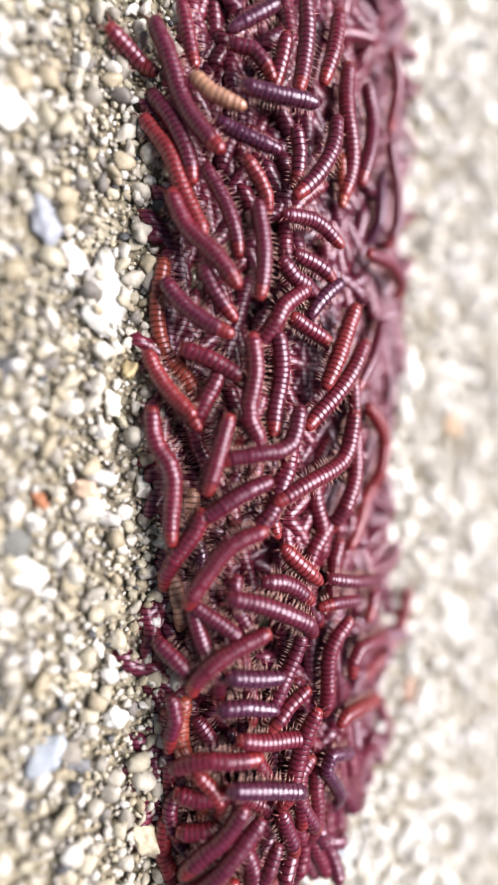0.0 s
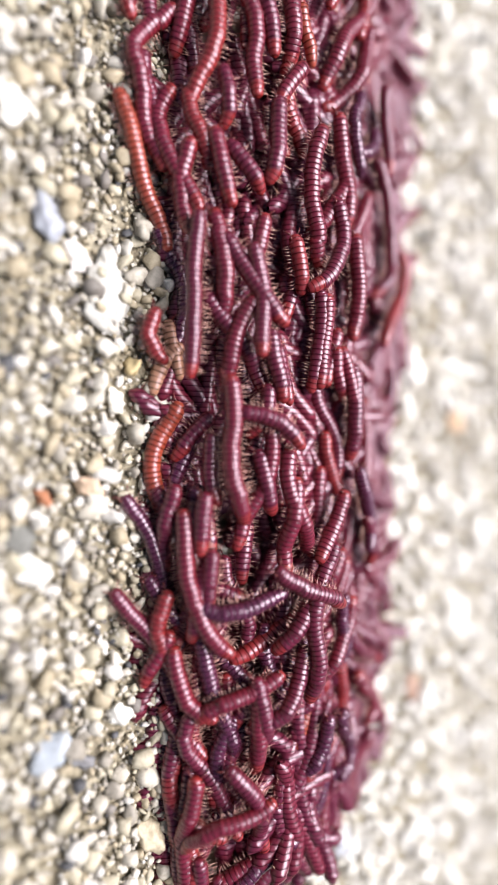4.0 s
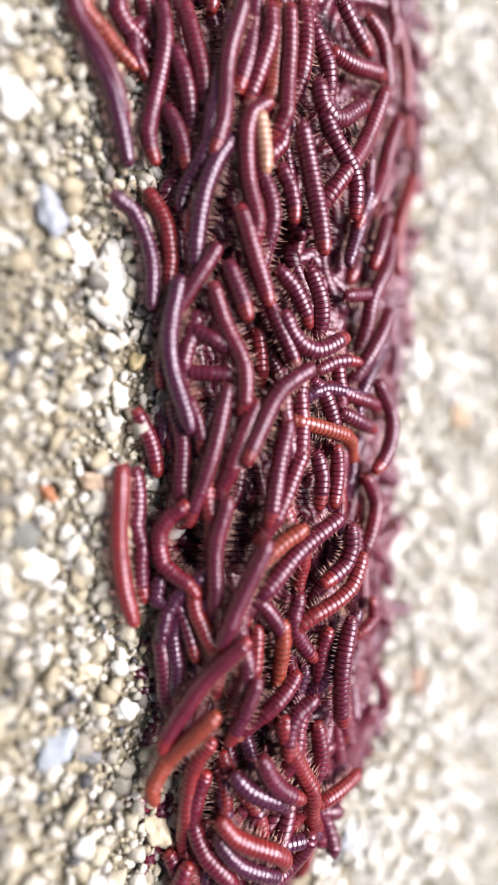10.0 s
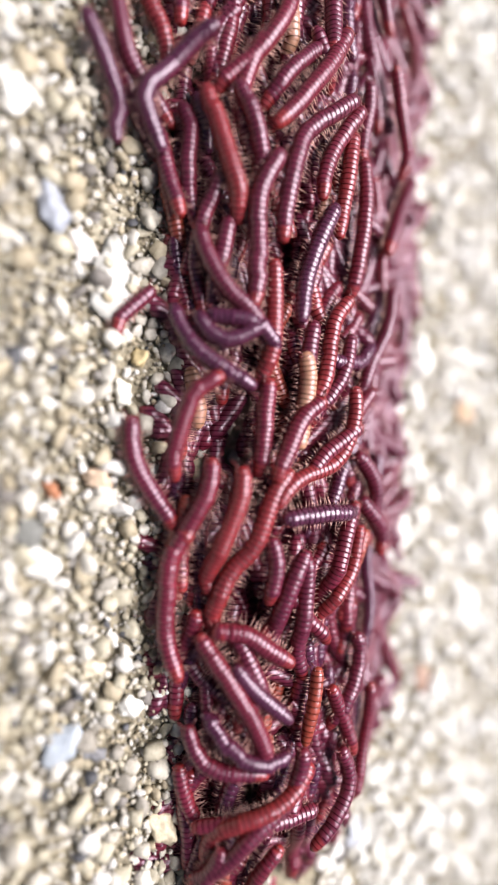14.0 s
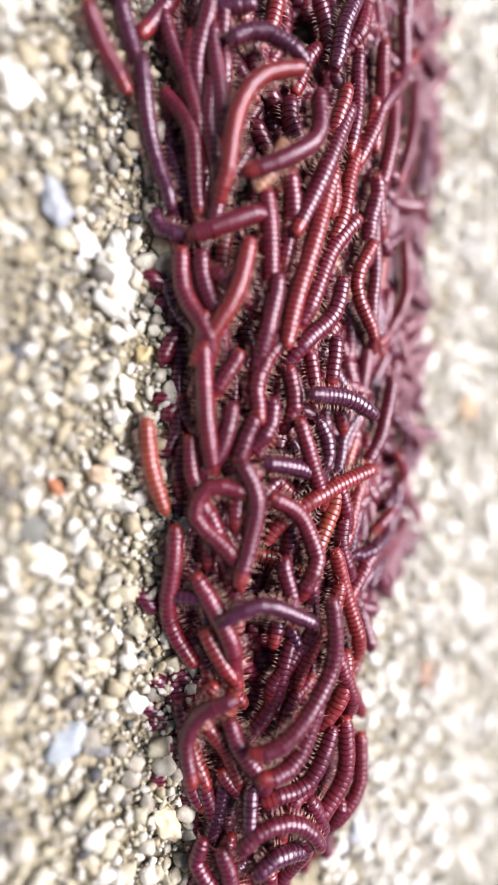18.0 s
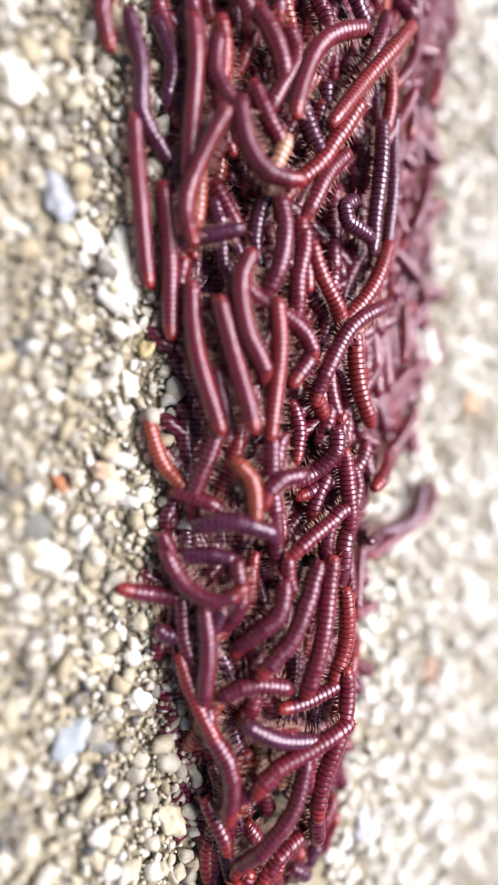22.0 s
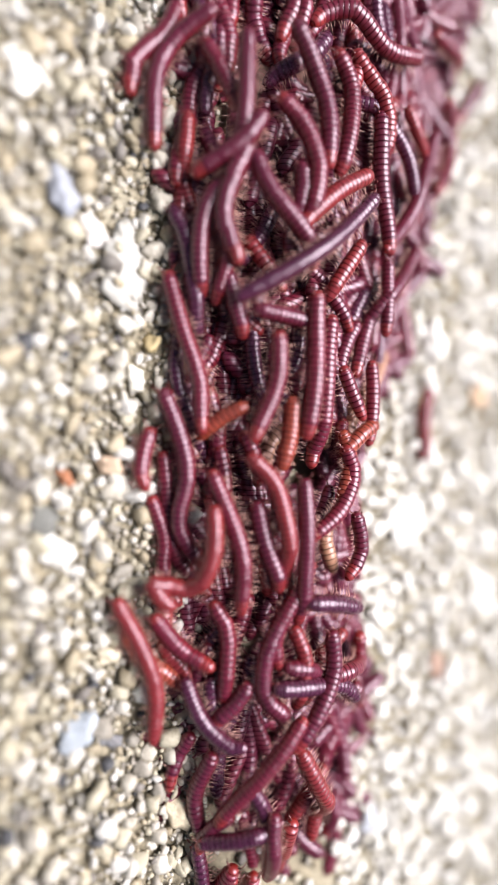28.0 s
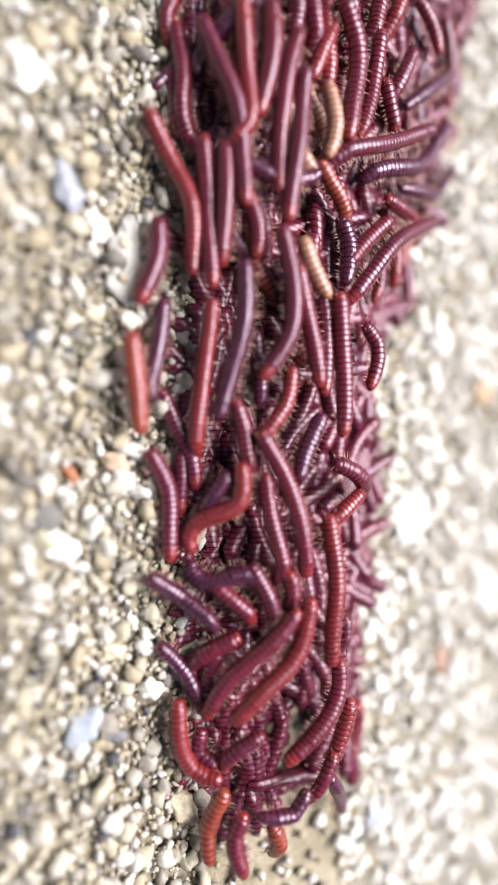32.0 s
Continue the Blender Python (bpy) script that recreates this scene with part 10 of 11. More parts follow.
crawl("r", 15.7, (25, 1, 27.3, -5.4, 32.3, -6.7, 35.9, -8.3, 41.9, -7.8), (28, 2, 6.8, -8.2, 11.0, -8.4, 14.7, -9.9, 14.0, -13.1), (29, 1, -1.5, -12.2, 4.4, -13.9, 11.1, -14.4), (30, 1, -11.8, -12.4, -7.1, -12.7, -1.9, -13.3, 2.3, -13.7), (31, 0, -22.5, -11.8, -16.0, -12.9, -10.7, -13.6, -5.4, -14.3), (32, 1, -28.6, -13.5, -24.7, -11.4, -20.0, -9.8, -12.7, -9.7))
crawl("r", 15.1, (24, 0, 39.9, -3.3, 42.8, -2.1, 46.9, -0.1), (25, 1, 27.9, -3.9, 32.8, -4.1, 37.2, -4.3, 41.6, -4.8), (28, 0, 18.1, -1.8, 21.5, -3.4, 25.3, -3.4, 27.2, -1.8), (29, 1, 12.1, -2.2, 17.4, -2.6, 22.0, -3.6), (30, 0, 1.4, -0.9, 5.1, -2.0, 8.8, -2.6), (31, 1, -9.5, -2.5, -4.8, -3.0, 0.4, -3.1, 4.6, -4.1), (32, 1, -18.2, -2.5, -13.1, -1.7, -7.9, -2.1, -3.2, -5.1))
crawl("r", 13.8, (24, 1, 28.1, 5.8, 33.6, 7.4, 38.8, 5.4, 39.8, 2.3), (25, 0, 32.5, 3.2, 34.1, 2.5, 35.6, 1.9), (28, 0, 21.7, 8.9, 24.7, 9.9, 24.6, 5.4), (29, 0, 10.0, 7.5, 15.5, 5.6, 19.4, 4.6), (30, 1, 5.4, 5.6, 8.3, 7.2, 12.6, 5.5, 17.5, 4.1), (31, 0, -3.4, 4.1, 0.5, 4.4, 5.0, 5.4), (32, 1, -12.4, 3.3, -6.0, 4.0, 2.2, 3.6))
crawl("r", 12.6, (25, 1, 31.0, 5.4, 35.0, 4.8, 37.5, 2.0, 44.6, 1.6), (28, 1, 19.9, 3.1, 23.9, 3.5, 27.9, 1.3, 31.8, -1.6), (30, 0, 2.0, 2.8, 6.4, 1.8, 11.2, 1.1), (32, 0, -15.1, 1.4, -9.3, 2.7, -3.8, 2.3))
crawl("r", 5.0, (25, 0, 38.6, -1.8, 41.6, -2.1, 44.6, -3.0), (28, 0, 24.2, -4.6, 25.8, -5.5, 27.5, -7.1), (30, 0, 2.4, -9.4, 4.3, -9.5, 6.1, -9.8))
crawl("r", 8.2, (25, 0, 34.2, -12.3, 37.3, -10.9, 42.2, -8.8), (28, 1, 17.3, -13.1, 20.9, -10.4, 22.6, -7.9), (29, 0, 5.0, -9.0, 7.6, -7.2, 9.9, -5.3), (30, 0, -5.0, -4.0, -2.6, -3.9, -0.2, -4.0), (31, 0, -14.3, -5.0, -10.1, -5.0, -5.4, -5.5, -3.8, -5.3))
crawl("r", 11.4, (24, 0, 39.7, -8.7, 41.8, -7.9, 43.7, -7.0), (25, 0, 33.1, -10.3, 34.3, -9.5, 35.3, -8.8), (28, 0, 6.4, -12.9, 10.3, -11.5, 12.9, -11.6), (29, 1, 0.0, -10.5, 4.6, -10.2, 9.1, -9.6), (30, 1, -9.7, -9.8, -5.5, -9.6, -0.8, -9.4, 2.4, -9.7), (31, 1, -22.2, -10.5, -17.5, -10.6, -12.7, -9.4, -9.1, -9.5, -4.4, -11.0), (32, 1, -25.8, -7.1, -20.7, -7.2, -16.1, -7.4))
crawl("r", 11.1, (24, 0, 37.8, -7.5, 40.4, -6.2, 43.4, -4.6), (25, 0, 33.8, -5.4, 36.0, -5.5, 38.2, -5.8), (28, 0, 16.4, -7.8, 19.3, -6.5, 23.6, -6.7), (29, 1, 9.4, -7.5, 14.3, -6.7, 21.1, -7.0), (30, 1, 5.0, -7.2, 9.2, -6.8, 12.3, -5.9), (31, 1, -3.5, -5.7, 1.4, -6.5, 6.6, -6.2, 11.6, -5.6), (32, 0, -2.2, -6.3, 0.2, -5.6, 2.6, -5.2))
crawl("r", 8.8, (25, 0, 12.5, 24.9, 16.6, 22.9, 19.5, 19.1), (28, 0, -4.7, 22.9, -1.2, 22.2, 3.0, 22.9))
crawl("d", 18.7, (28, 2, -22.6, 7.8, -19.2, 4.5, -15.4, -0.5, -10.7, -8.1), (29, 2, -26.4, 1.1, -23.3, -3.1, -21.1, -7.7), (30, 1, -30.3, 1.1, -26.9, -0.6, -23.0, -3.3))
crawl("r", 6.4, (28, 0, -34.2, 14.3, -32.0, 16.6, -30.4, 19.3))
crawl("r", 7.4, (28, 0, -44.3, 32.6, -41.2, 30.3, -38.1, 28.2))
crawl("r", 7.1, (28, 0, -44.1, 19.6, -43.9, 24.2, -44.4, 30.3))
crawl("o", 3.5, (28, 0, -2.3, -4.5, -1.5, -6.2, -0.4, -7.5))
crawl("o", 3.9, (28, 0, -0.4, 9.9, 0.7, 7.6, 1.9, 5.9))
crawl("r", 14.8, (28, 1, 15.5, -16.5, 20.3, -14.2, 24.8, -12.9, 30.6, -13.2), (29, 2, 11.2, -9.4, 11.9, -12.3, 15.2, -15.1, 21.5, -14.8), (30, 2, 0.8, -7.7, 4.9, -8.1, 10.7, -10.9, 13.7, -13.0), (31, 1, -4.3, -7.6, 0.4, -8.3, 6.2, -9.6, 10.4, -10.6), (32, 1, -11.5, -8.3, -6.4, -8.7, 0.4, -9.6))
crawl("d", 9.6, (28, 1, 23.6, -10.2, 27.8, -8.7, 30.4, -6.1, 30.1, -4.0), (29, 1, 13.7, -10.9, 18.3, -10.6, 22.9, -9.4), (30, 0, 5.0, -12.8, 7.7, -11.7, 9.9, -11.2), (32, 1, -11.6, -12.0, -8.0, -12.6, -3.8, -13.5))
crawl("r", 13.4, (28, 1, 27.7, 0.0, 32.1, -3.7, 35.9, -6.5, 39.1, -8.5), (29, 1, 26.0, -2.1, 29.7, -3.5, 33.2, -6.2), (30, 1, 17.4, -0.3, 21.3, 0.0, 24.9, -1.4, 28.5, -3.5), (31, 1, 7.7, -3.4, 12.0, -2.7, 16.3, -1.3, 20.6, -1.6, 23.2, -3.1), (32, 0, 4.7, -3.8, 9.0, -3.3, 12.8, -2.5))
crawl("r", 14.9, (28, 0, 31.4, 0.1, 35.5, 2.2, 37.8, 3.7), (29, 0, 25.4, 1.8, 30.0, 3.9, 34.8, 3.1), (30, 0, 17.9, 1.5, 21.9, 2.2, 26.1, 0.4, 30.8, -1.3), (31, 0, 18.2, 2.6, 21.3, 4.4, 25.1, 3.5, 27.6, 2.9), (32, 1, 8.9, 2.2, 14.2, 2.8, 19.7, 2.6, 24.7, 2.7))
crawl("r", 6.1, (28, 0, 29.4, -9.0, 32.8, -10.6, 33.8, -11.2), (29, 0, 24.5, -6.9, 28.5, -7.2, 31.0, -7.5), (30, 0, 22.0, -10.3, 23.6, -10.0, 25.3, -9.8), (31, 0, 15.4, -10.0, 17.6, -9.4, 18.9, -8.7), (32, 0, 2.6, -10.4, 5.3, -10.3, 8.0, -10.4))
crawl("r", 10.1, (28, 0, 30.9, -7.5, 35.1, -8.7, 37.4, -8.7), (29, 0, 24.6, -11.8, 26.4, -10.7, 28.0, -9.6), (30, 0, 14.7, -9.1, 17.4, -8.2, 19.5, -6.5), (31, 0, 1.4, -13.2, 5.7, -12.1, 11.0, -12.2, 14.4, -11.1), (32, 0, -3.3, -12.1, -0.1, -10.8, 3.6, -9.4, 6.9, -9.2))
crawl("d", 8.9, (28, 1, 40.2, -9.9, 39.3, -6.8, 38.6, -4.8), (29, 1, 35.7, -9.2, 36.9, -7.4, 36.0, -3.5), (30, 1, 33.5, -11.2, 36.5, -8.3, 37.3, -5.7, 36.2, -3.4), (32, 1, 13.9, -14.0, 15.9, -11.3, 17.7, -9.3))
crawl("r", 9.6, (28, 1, 36.6, -2.9, 39.9, -3.1, 44.6, -2.0), (29, 1, 28.7, -2.1, 33.1, -1.6, 38.4, 0.6), (30, 1, 24.2, -3.5, 25.7, -5.4, 29.5, -5.4, 30.1, -3.5), (31, 0, 18.0, -3.7, 19.7, -3.2, 22.3, -4.7), (32, 0, 13.2, -5.2, 14.9, -4.3, 16.5, -3.6))
crawl("r", 14.6, (28, 0, 38.3, 0.2, 39.8, -0.2, 42.8, 0.5), (29, 1, 37.7, 0.6, 40.0, -2.7, 44.5, -4.9), (30, 1, 27.9, -0.2, 32.8, -0.7, 37.0, -1.8), (32, 1, 16.6, 0.0, 21.9, -1.1, 25.4, -4.7, 29.4, -8.0))
crawl("r", 9.3, (28, 0, 42.2, -5.5, 43.5, -5.8, 44.9, -6.1), (29, 1, 35.8, -0.3, 38.4, -3.5, 41.2, -8.5), (30, 0, 31.8, -2.5, 32.6, -4.0, 33.3, -5.4), (31, 0, 22.3, -4.7, 25.1, -7.0, 29.1, -8.4, 30.3, -8.8), (32, 0, 19.7, -5.3, 20.5, -6.9, 21.5, -8.3))
crawl("r", 7.5, (28, 0, 26.4, 6.9, 32.8, 12.5, 32.2, 5.0), (29, 1, 19.2, 4.9, 23.0, 10.8, 23.6, 6.3), (30, 0, 18.7, 3.5, 20.3, 4.0, 21.7, 4.2), (31, 0, 10.6, 2.6, 12.2, 4.0, 13.7, 5.0), (32, 0, 3.9, 3.2, 4.5, 5.0, 5.7, 7.0))
crawl("r", 2.5, (28, 0, 22.8, -1.8, 23.1, -0.7, 23.4, 0.6))
crawl("r", 2.2, (28, 0, 36.9, -5.6, 37.5, -6.6, 38.3, -7.4))
crawl("r", 30.7, (29, 1, -40.8, 17.1, -36.6, 21.3, -27.4, 17.9, -19.1, 11.9))
crawl("o", 8.4, (29, 0, -5.5, 4.6, -1.5, 4.1, 3.3, 5.1), (31, 1, -16.5, 0.6, -14.0, 1.8, -10.9, 3.1, -8.0, 3.9), (32, 0, -24.8, 1.5, -23.4, 2.7, -22.0, 4.1))
crawl("r", 11.5, (29, 1, 3.3, 5.9, 8.1, 5.4, 13.1, 1.0), (30, 1, -7.7, 1.9, -2.9, 1.6, 2.5, 0.9), (31, 1, -8.0, -0.0, -5.4, 1.4, -1.7, 1.1, 2.6, 0.1), (32, 1, -14.7, -0.9, -9.5, 0.2, -2.7, 1.3))
crawl("o", 9.0, (29, 0, 12.9, -16.4, 17.1, -15.7, 20.2, -14.9), (30, 2, 7.3, -15.9, 11.8, -16.2, 16.3, -16.3), (31, 0, -1.3, -13.3, 2.4, -14.0, 7.6, -14.9, 9.7, -15.3), (32, 2, -8.1, -15.6, -3.6, -15.2, 1.4, -14.7))
crawl("d", 11.3, (29, 1, 23.4, -7.0, 24.7, -2.9, 25.5, 4.1), (31, 0, 15.0, -7.2, 14.2, -5.2, 15.6, -3.2, 17.8, -2.2))
crawl("d", 6.1, (29, 1, 28.3, -11.0, 30.7, -8.7, 32.8, -6.3), (30, 0, 20.7, -8.4, 23.4, -8.2, 25.6, -7.3), (32, 0, 4.2, -7.0, 5.2, -7.2, 6.3, -7.9))
crawl("d", 14.4, (30, 1, -39.0, 7.2, -35.6, 10.3, -30.6, 12.9, -28.6, 13.9))
crawl("r", 14.8, (30, 0, -43.4, 14.7, -38.4, 13.9, -33.4, 13.0), (31, 0, -44.3, 13.1, -41.7, 12.3, -39.9, 11.4))
crawl("r", 5.1, (30, 0, -29.8, -12.4, -29.0, -10.4, -26.2, -9.4), (31, 0, -39.1, -12.8, -38.5, -12.3, -37.6, -11.2))
crawl("p", 7.1, (30, 1, -15.4, -0.7, -12.5, 1.7, -9.9, 2.9), (31, 1, -20.4, 2.4, -18.9, 4.8, -17.5, 7.9), (32, 1, -31.9, 2.1, -27.8, 2.8, -24.5, 1.8))
crawl("d", 12.1, (30, 1, -26.1, 13.0, -24.4, 8.6, -22.9, 3.6), (31, 1, -23.7, 1.6, -25.2, 3.5, -26.6, 7.8, -28.2, 14.8))
crawl("r", 8.3, (30, 0, -26.2, 16.4, -24.8, 14.7, -23.5, 13.2), (31, 0, -33.2, 11.0, -31.5, 11.0, -28.7, 10.2), (32, 0, -39.4, 14.4, -37.6, 13.5, -35.9, 12.6))
crawl("p", 10.4, (30, 0, -21.3, 11.3, -21.5, 14.4, -19.9, 17.7))
crawl("p", 7.9, (30, 0, -18.9, 10.5, -16.2, 12.1, -12.0, 10.7), (31, 1, -23.2, 3.2, -21.9, 6.3, -21.0, 10.2))
crawl("r", 3.7, (30, 0, -16.1, -1.3, -14.3, -0.9, -12.5, -0.8), (31, 0, -30.1, -5.3, -27.8, -5.1, -26.3, -4.9))
crawl("r", 5.6, (30, 0, -36.0, 18.3, -33.4, 18.1, -30.7, 17.3), (31, 0, -43.3, 15.0, -41.1, 16.6, -40.0, 19.7), (32, 0, -45.1, 15.3, -43.4, 17.5, -41.3, 18.7))
crawl("r", 2.7, (30, 0, -0.2, -1.4, 1.1, -1.6, 2.5, -2.0))
crawl("r", 8.3, (30, 0, 1.3, -12.5, 2.9, -13.3, 4.4, -13.6), (31, 0, -10.4, -11.4, -7.1, -12.0, -2.9, -12.8, -1.3, -12.6), (32, 1, -18.9, -12.5, -15.2, -12.8, -10.4, -14.8))
crawl("r", 11.5, (30, 1, 7.6, -8.5, 12.5, -9.7, 17.3, -11.1, 19.4, -11.6), (32, 1, 3.6, -5.8, 7.3, -6.0, 8.9, -9.1))
crawl("d", 14.9, (30, 1, 3.9, -5.4, 8.7, -3.5, 14.0, -2.5, 19.3, -3.0), (32, 1, -15.0, -5.7, -9.9, -5.9, -4.7, -6.9, 0.5, -8.2))
crawl("r", 14.9, (30, 1, 8.1, -5.2, 12.9, -3.8, 18.2, -4.0, 23.5, -5.9), (31, 0, 8.5, -1.3, 12.8, -0.8, 19.0, 0.7, 22.3, 0.6), (32, 1, 0.7, -4.6, 4.7, -2.4, 9.0, -1.1, 13.3, -0.3))
crawl("r", 3.8, (30, 0, 1.4, 0.3, 3.3, 0.1, 5.2, -0.3))
crawl("d", 6.8, (30, 1, 10.8, 3.4, 14.0, 2.8, 15.2, -0.9), (31, 2, 7.4, -2.3, 6.8, 1.0, 6.7, 7.5), (32, 0, -0.8, 1.9, 2.7, 0.1, 5.4, -0.8))
crawl("r", 8.1, (30, 0, 17.3, 9.6, 20.9, 14.8, 21.0, 8.0, 21.9, 4.9), (31, 0, 11.4, 5.0, 14.3, 7.2, 17.0, 5.8, 18.9, 4.0), (32, 0, 6.9, 7.0, 7.9, 5.3, 8.9, 3.9))
crawl("r", 10.9, (30, 1, 25.8, -8.0, 28.8, -9.2, 32.0, -8.4, 34.5, -5.8), (31, 1, 13.1, -9.6, 16.2, -7.8, 19.9, -5.3), (32, 1, 2.5, -13.6, 6.2, -11.7, 11.0, -11.8, 13.7, -11.8))
crawl("r", 3.5, (30, 0, 28.8, -6.8, 29.9, -6.4, 31.0, -5.9), (31, 0, 21.0, -10.4, 23.7, -10.0, 26.2, -9.5), (32, 0, 14.9, -8.4, 16.2, -7.1, 17.5, -5.7))
crawl("r", 3.2, (30, 0, 29.8, 1.8, 31.4, 1.3, 33.0, 0.5), (32, 0, 13.9, -2.0, 15.0, -1.6, 16.1, -1.4))
crawl("d", 8.9, (30, 1, 34.8, -10.7, 38.6, -10.7, 40.4, -8.3, 40.0, -5.7), (32, 0, 20.8, -12.7, 23.3, -10.5, 25.2, -9.6))
crawl("r", 4.4, (30, 0, 38.7, -1.8, 39.5, -4.9, 38.9, -6.3), (31, 0, 35.3, -7.7, 36.3, -6.9, 36.2, -5.0), (32, 0, 29.7, -3.7, 30.4, -5.0, 31.3, -6.1))
crawl("r", 7.3, (30, 1, 30.3, 7.8, 34.5, 8.5, 36.8, 4.9), (32, 0, 28.2, 5.8, 30.8, 5.3, 33.1, 4.4))
crawl("r", 11.7, (30, 0, 38.4, -0.6, 41.2, -0.6, 45.8, 0.5), (31, 1, 29.5, 1.6, 32.9, -0.8, 36.3, -4.0, 37.7, -6.7), (32, 1, 23.3, 3.7, 26.6, 3.4, 30.0, 0.9, 33.2, -2.9))
crawl("r", 2.7, (30, 0, 38.8, 2.2, 41.0, 2.7, 43.2, 2.9), (31, 0, 38.7, 6.3, 43.2, 8.1, 44.6, 7.6), (32, 0, 32.9, 3.6, 34.2, 3.0, 35.5, 2.3))
crawl("r", 1.8, (30, 0, 31.7, 4.7, 32.8, 4.9, 33.6, 4.8))
crawl("d", 20.2, (31, 1, -23.5, 6.3, -24.4, 11.0, -29.4, 24.8), (32, 0, -34.9, 22.5, -28.5, 16.9, -25.8, 9.3))
crawl("d", 16.0, (32, 0, -31.4, 26.3, -26.3, 20.5, -24.7, 11.8))
crawl("d", 12.5, (31, 1, -33.1, 5.3, -34.0, 9.3, -33.3, 13.6, -35.7, 19.2, -40.3, 22.6), (32, 0, -40.8, 23.3, -36.6, 17.7, -33.4, 13.5))
crawl("r", 10.5, (32, 0, -23.1, 10.1, -22.6, 12.8, -22.3, 16.4))
crawl("r", 20.2, (31, 1, -20.8, 19.9, -20.2, 13.1, -17.2, 9.4, -14.0, 7.0, -11.7, 6.2), (32, 1, -22.9, 19.4, -18.5, 11.0, -13.3, 6.1))
crawl("p", 5.6, (32, 1, -17.3, -0.4, -14.3, 0.8, -12.3, 2.0))
crawl("r", 14.0, (31, 2, 26.0, -5.9, 29.9, -7.6, 35.1, -9.1, 38.9, -10.1), (32, 1, 17.3, -1.1, 20.6, -3.8, 24.3, -7.4, 28.5, -9.4))
crawl("r", 10.4, (32, 1, 26.2, -11.1, 30.6, -10.9, 33.6, -9.3, 34.2, -6.8))
crawl("d", 6.2, (31, 1, 35.3, 0.1, 38.1, -2.4, 39.0, -5.4, 38.9, -7.2), (32, 1, 35.5, 0.1, 37.4, -1.4, 37.0, -5.2))
crawl("o", 7.8, (31, 0, 37.5, -7.5, 40.3, -7.2, 42.3, -7.0), (32, 1, 34.9, -7.2, 39.1, -8.5, 42.5, -8.4))
crawl("r", 7.3, (31, 0, 39.6, -1.0, 45.6, -0.1, 46.6, -2.4), (32, 1, 37.0, -5.7, 40.4, -6.6, 45.3, -4.6))
crawl("d", 10.7, (32, 0, 35.1, 3.0, 42.8, 8.4, 45.3, 7.9, 44.8, 3.8))
crawl("o", 2.1, (32, 0, 38.7, -3.1, 39.7, -2.5, 40.9, -2.1))
crawl("r", 5.5, (1, 0, -18.4, 7.7, -16.7, 8.1, -14.1, 8.5))
crawl("e", 5.5, (1, 0, 20.4, -8.9, 23.1, -8.4, 25.6, -8.1))
crawl("e", 5.5, (1, 0, 31.2, -3.6, 32.8, -4.3, 33.9, -4.8), (2, 1, 27.3, -8.6, 27.0, -4.7, 26.9, -0.5, 26.3, 3.3))
crawl("s", 5.5, (1, 0, 31.8, 1.3, 34.3, 3.0, 35.9, 4.5), (2, 1, 29.4, 1.1, 32.6, 2.6, 35.1, 3.4))
crawl("r", 5.5, (1, 0, 30.4, -9.3, 32.0, -8.8, 33.1, -8.3), (2, 0, 23.7, -10.2, 23.5, -8.7, 23.4, -7.2))
crawl("r", 7.6, (2, 0, -9.8, 10.5, -6.3, 12.0, -2.6, 12.1))
crawl("s", 5.5, (2, 0, 6.4, -5.3, 5.8, -3.6, 5.6, -2.1))
crawl("r", 10.7, (2, 0, 26.9, 20.9, 31.4, 19.8, 33.5, 14.3))
crawl("d", 14.9, (7, 1, -35.8, -16.1, -34.2, -12.9, -30.4, -10.5, -23.9, -10.5), (8, 1, -41.2, -15.1, -38.5, -12.4, -34.5, -9.9, -30.7, -7.8))
crawl("r", 5.5, (7, 0, -21.9, -13.1, -19.7, -11.9, -17.6, -11.6))
crawl("e", 5.5, (7, 0, -5.7, -2.0, -4.0, -2.0, -2.1, -2.5))
crawl("r", 5.5, (7, 1, -15.1, 2.5, -13.0, 2.8, -10.2, 2.5), (8, 0, -20.4, 3.0, -17.1, 3.7, -13.3, 4.8), (10, 0, -31.8, 0.2, -29.5, -0.0, -28.0, -1.2))
crawl("r", 5.5, (7, 0, -8.7, 3.9, -6.5, 3.9, -4.8, 4.2), (8, 0, -16.1, 0.8, -13.5, 2.4, -8.5, 2.1), (10, 0, -27.3, -0.3, -24.7, 0.9, -22.6, 1.2))
crawl("r", 7.6, (7, 1, -1.8, -3.5, 1.9, -4.0, 5.6, -4.2))
crawl("r", 5.5, (7, 0, 1.4, 0.0, 3.6, -1.1, 5.2, -2.8), (8, 0, -4.2, -2.6, -4.3, -0.4, -3.5, 1.1), (10, 1, -17.4, -5.4, -13.7, -4.2, -8.5, -3.0))
crawl("s", 6.0, (7, 0, 1.7, -11.5, 4.2, -11.0, 7.4, -10.3), (8, 0, -0.1, -14.4, 2.0, -13.3, 3.7, -12.4), (10, 0, -11.5, -8.4, -10.4, -7.6, -9.9, -6.4))
crawl("r", 7.0, (7, 0, 25.1, 8.5, 27.8, 9.6, 31.0, 11.8))
crawl("s", 16.5, (7, 1, -3.1, 6.8, 0.9, 10.5, 6.3, 11.0, 10.7, 8.0), (8, 1, -6.3, 3.4, -2.5, 6.3, 2.2, 11.8))
crawl("s", 6.0, (7, 0, -0.8, 6.8, 2.1, 7.6, 4.9, 7.2), (8, 0, -7.9, 5.9, -7.8, 7.8, -7.6, 10.3))
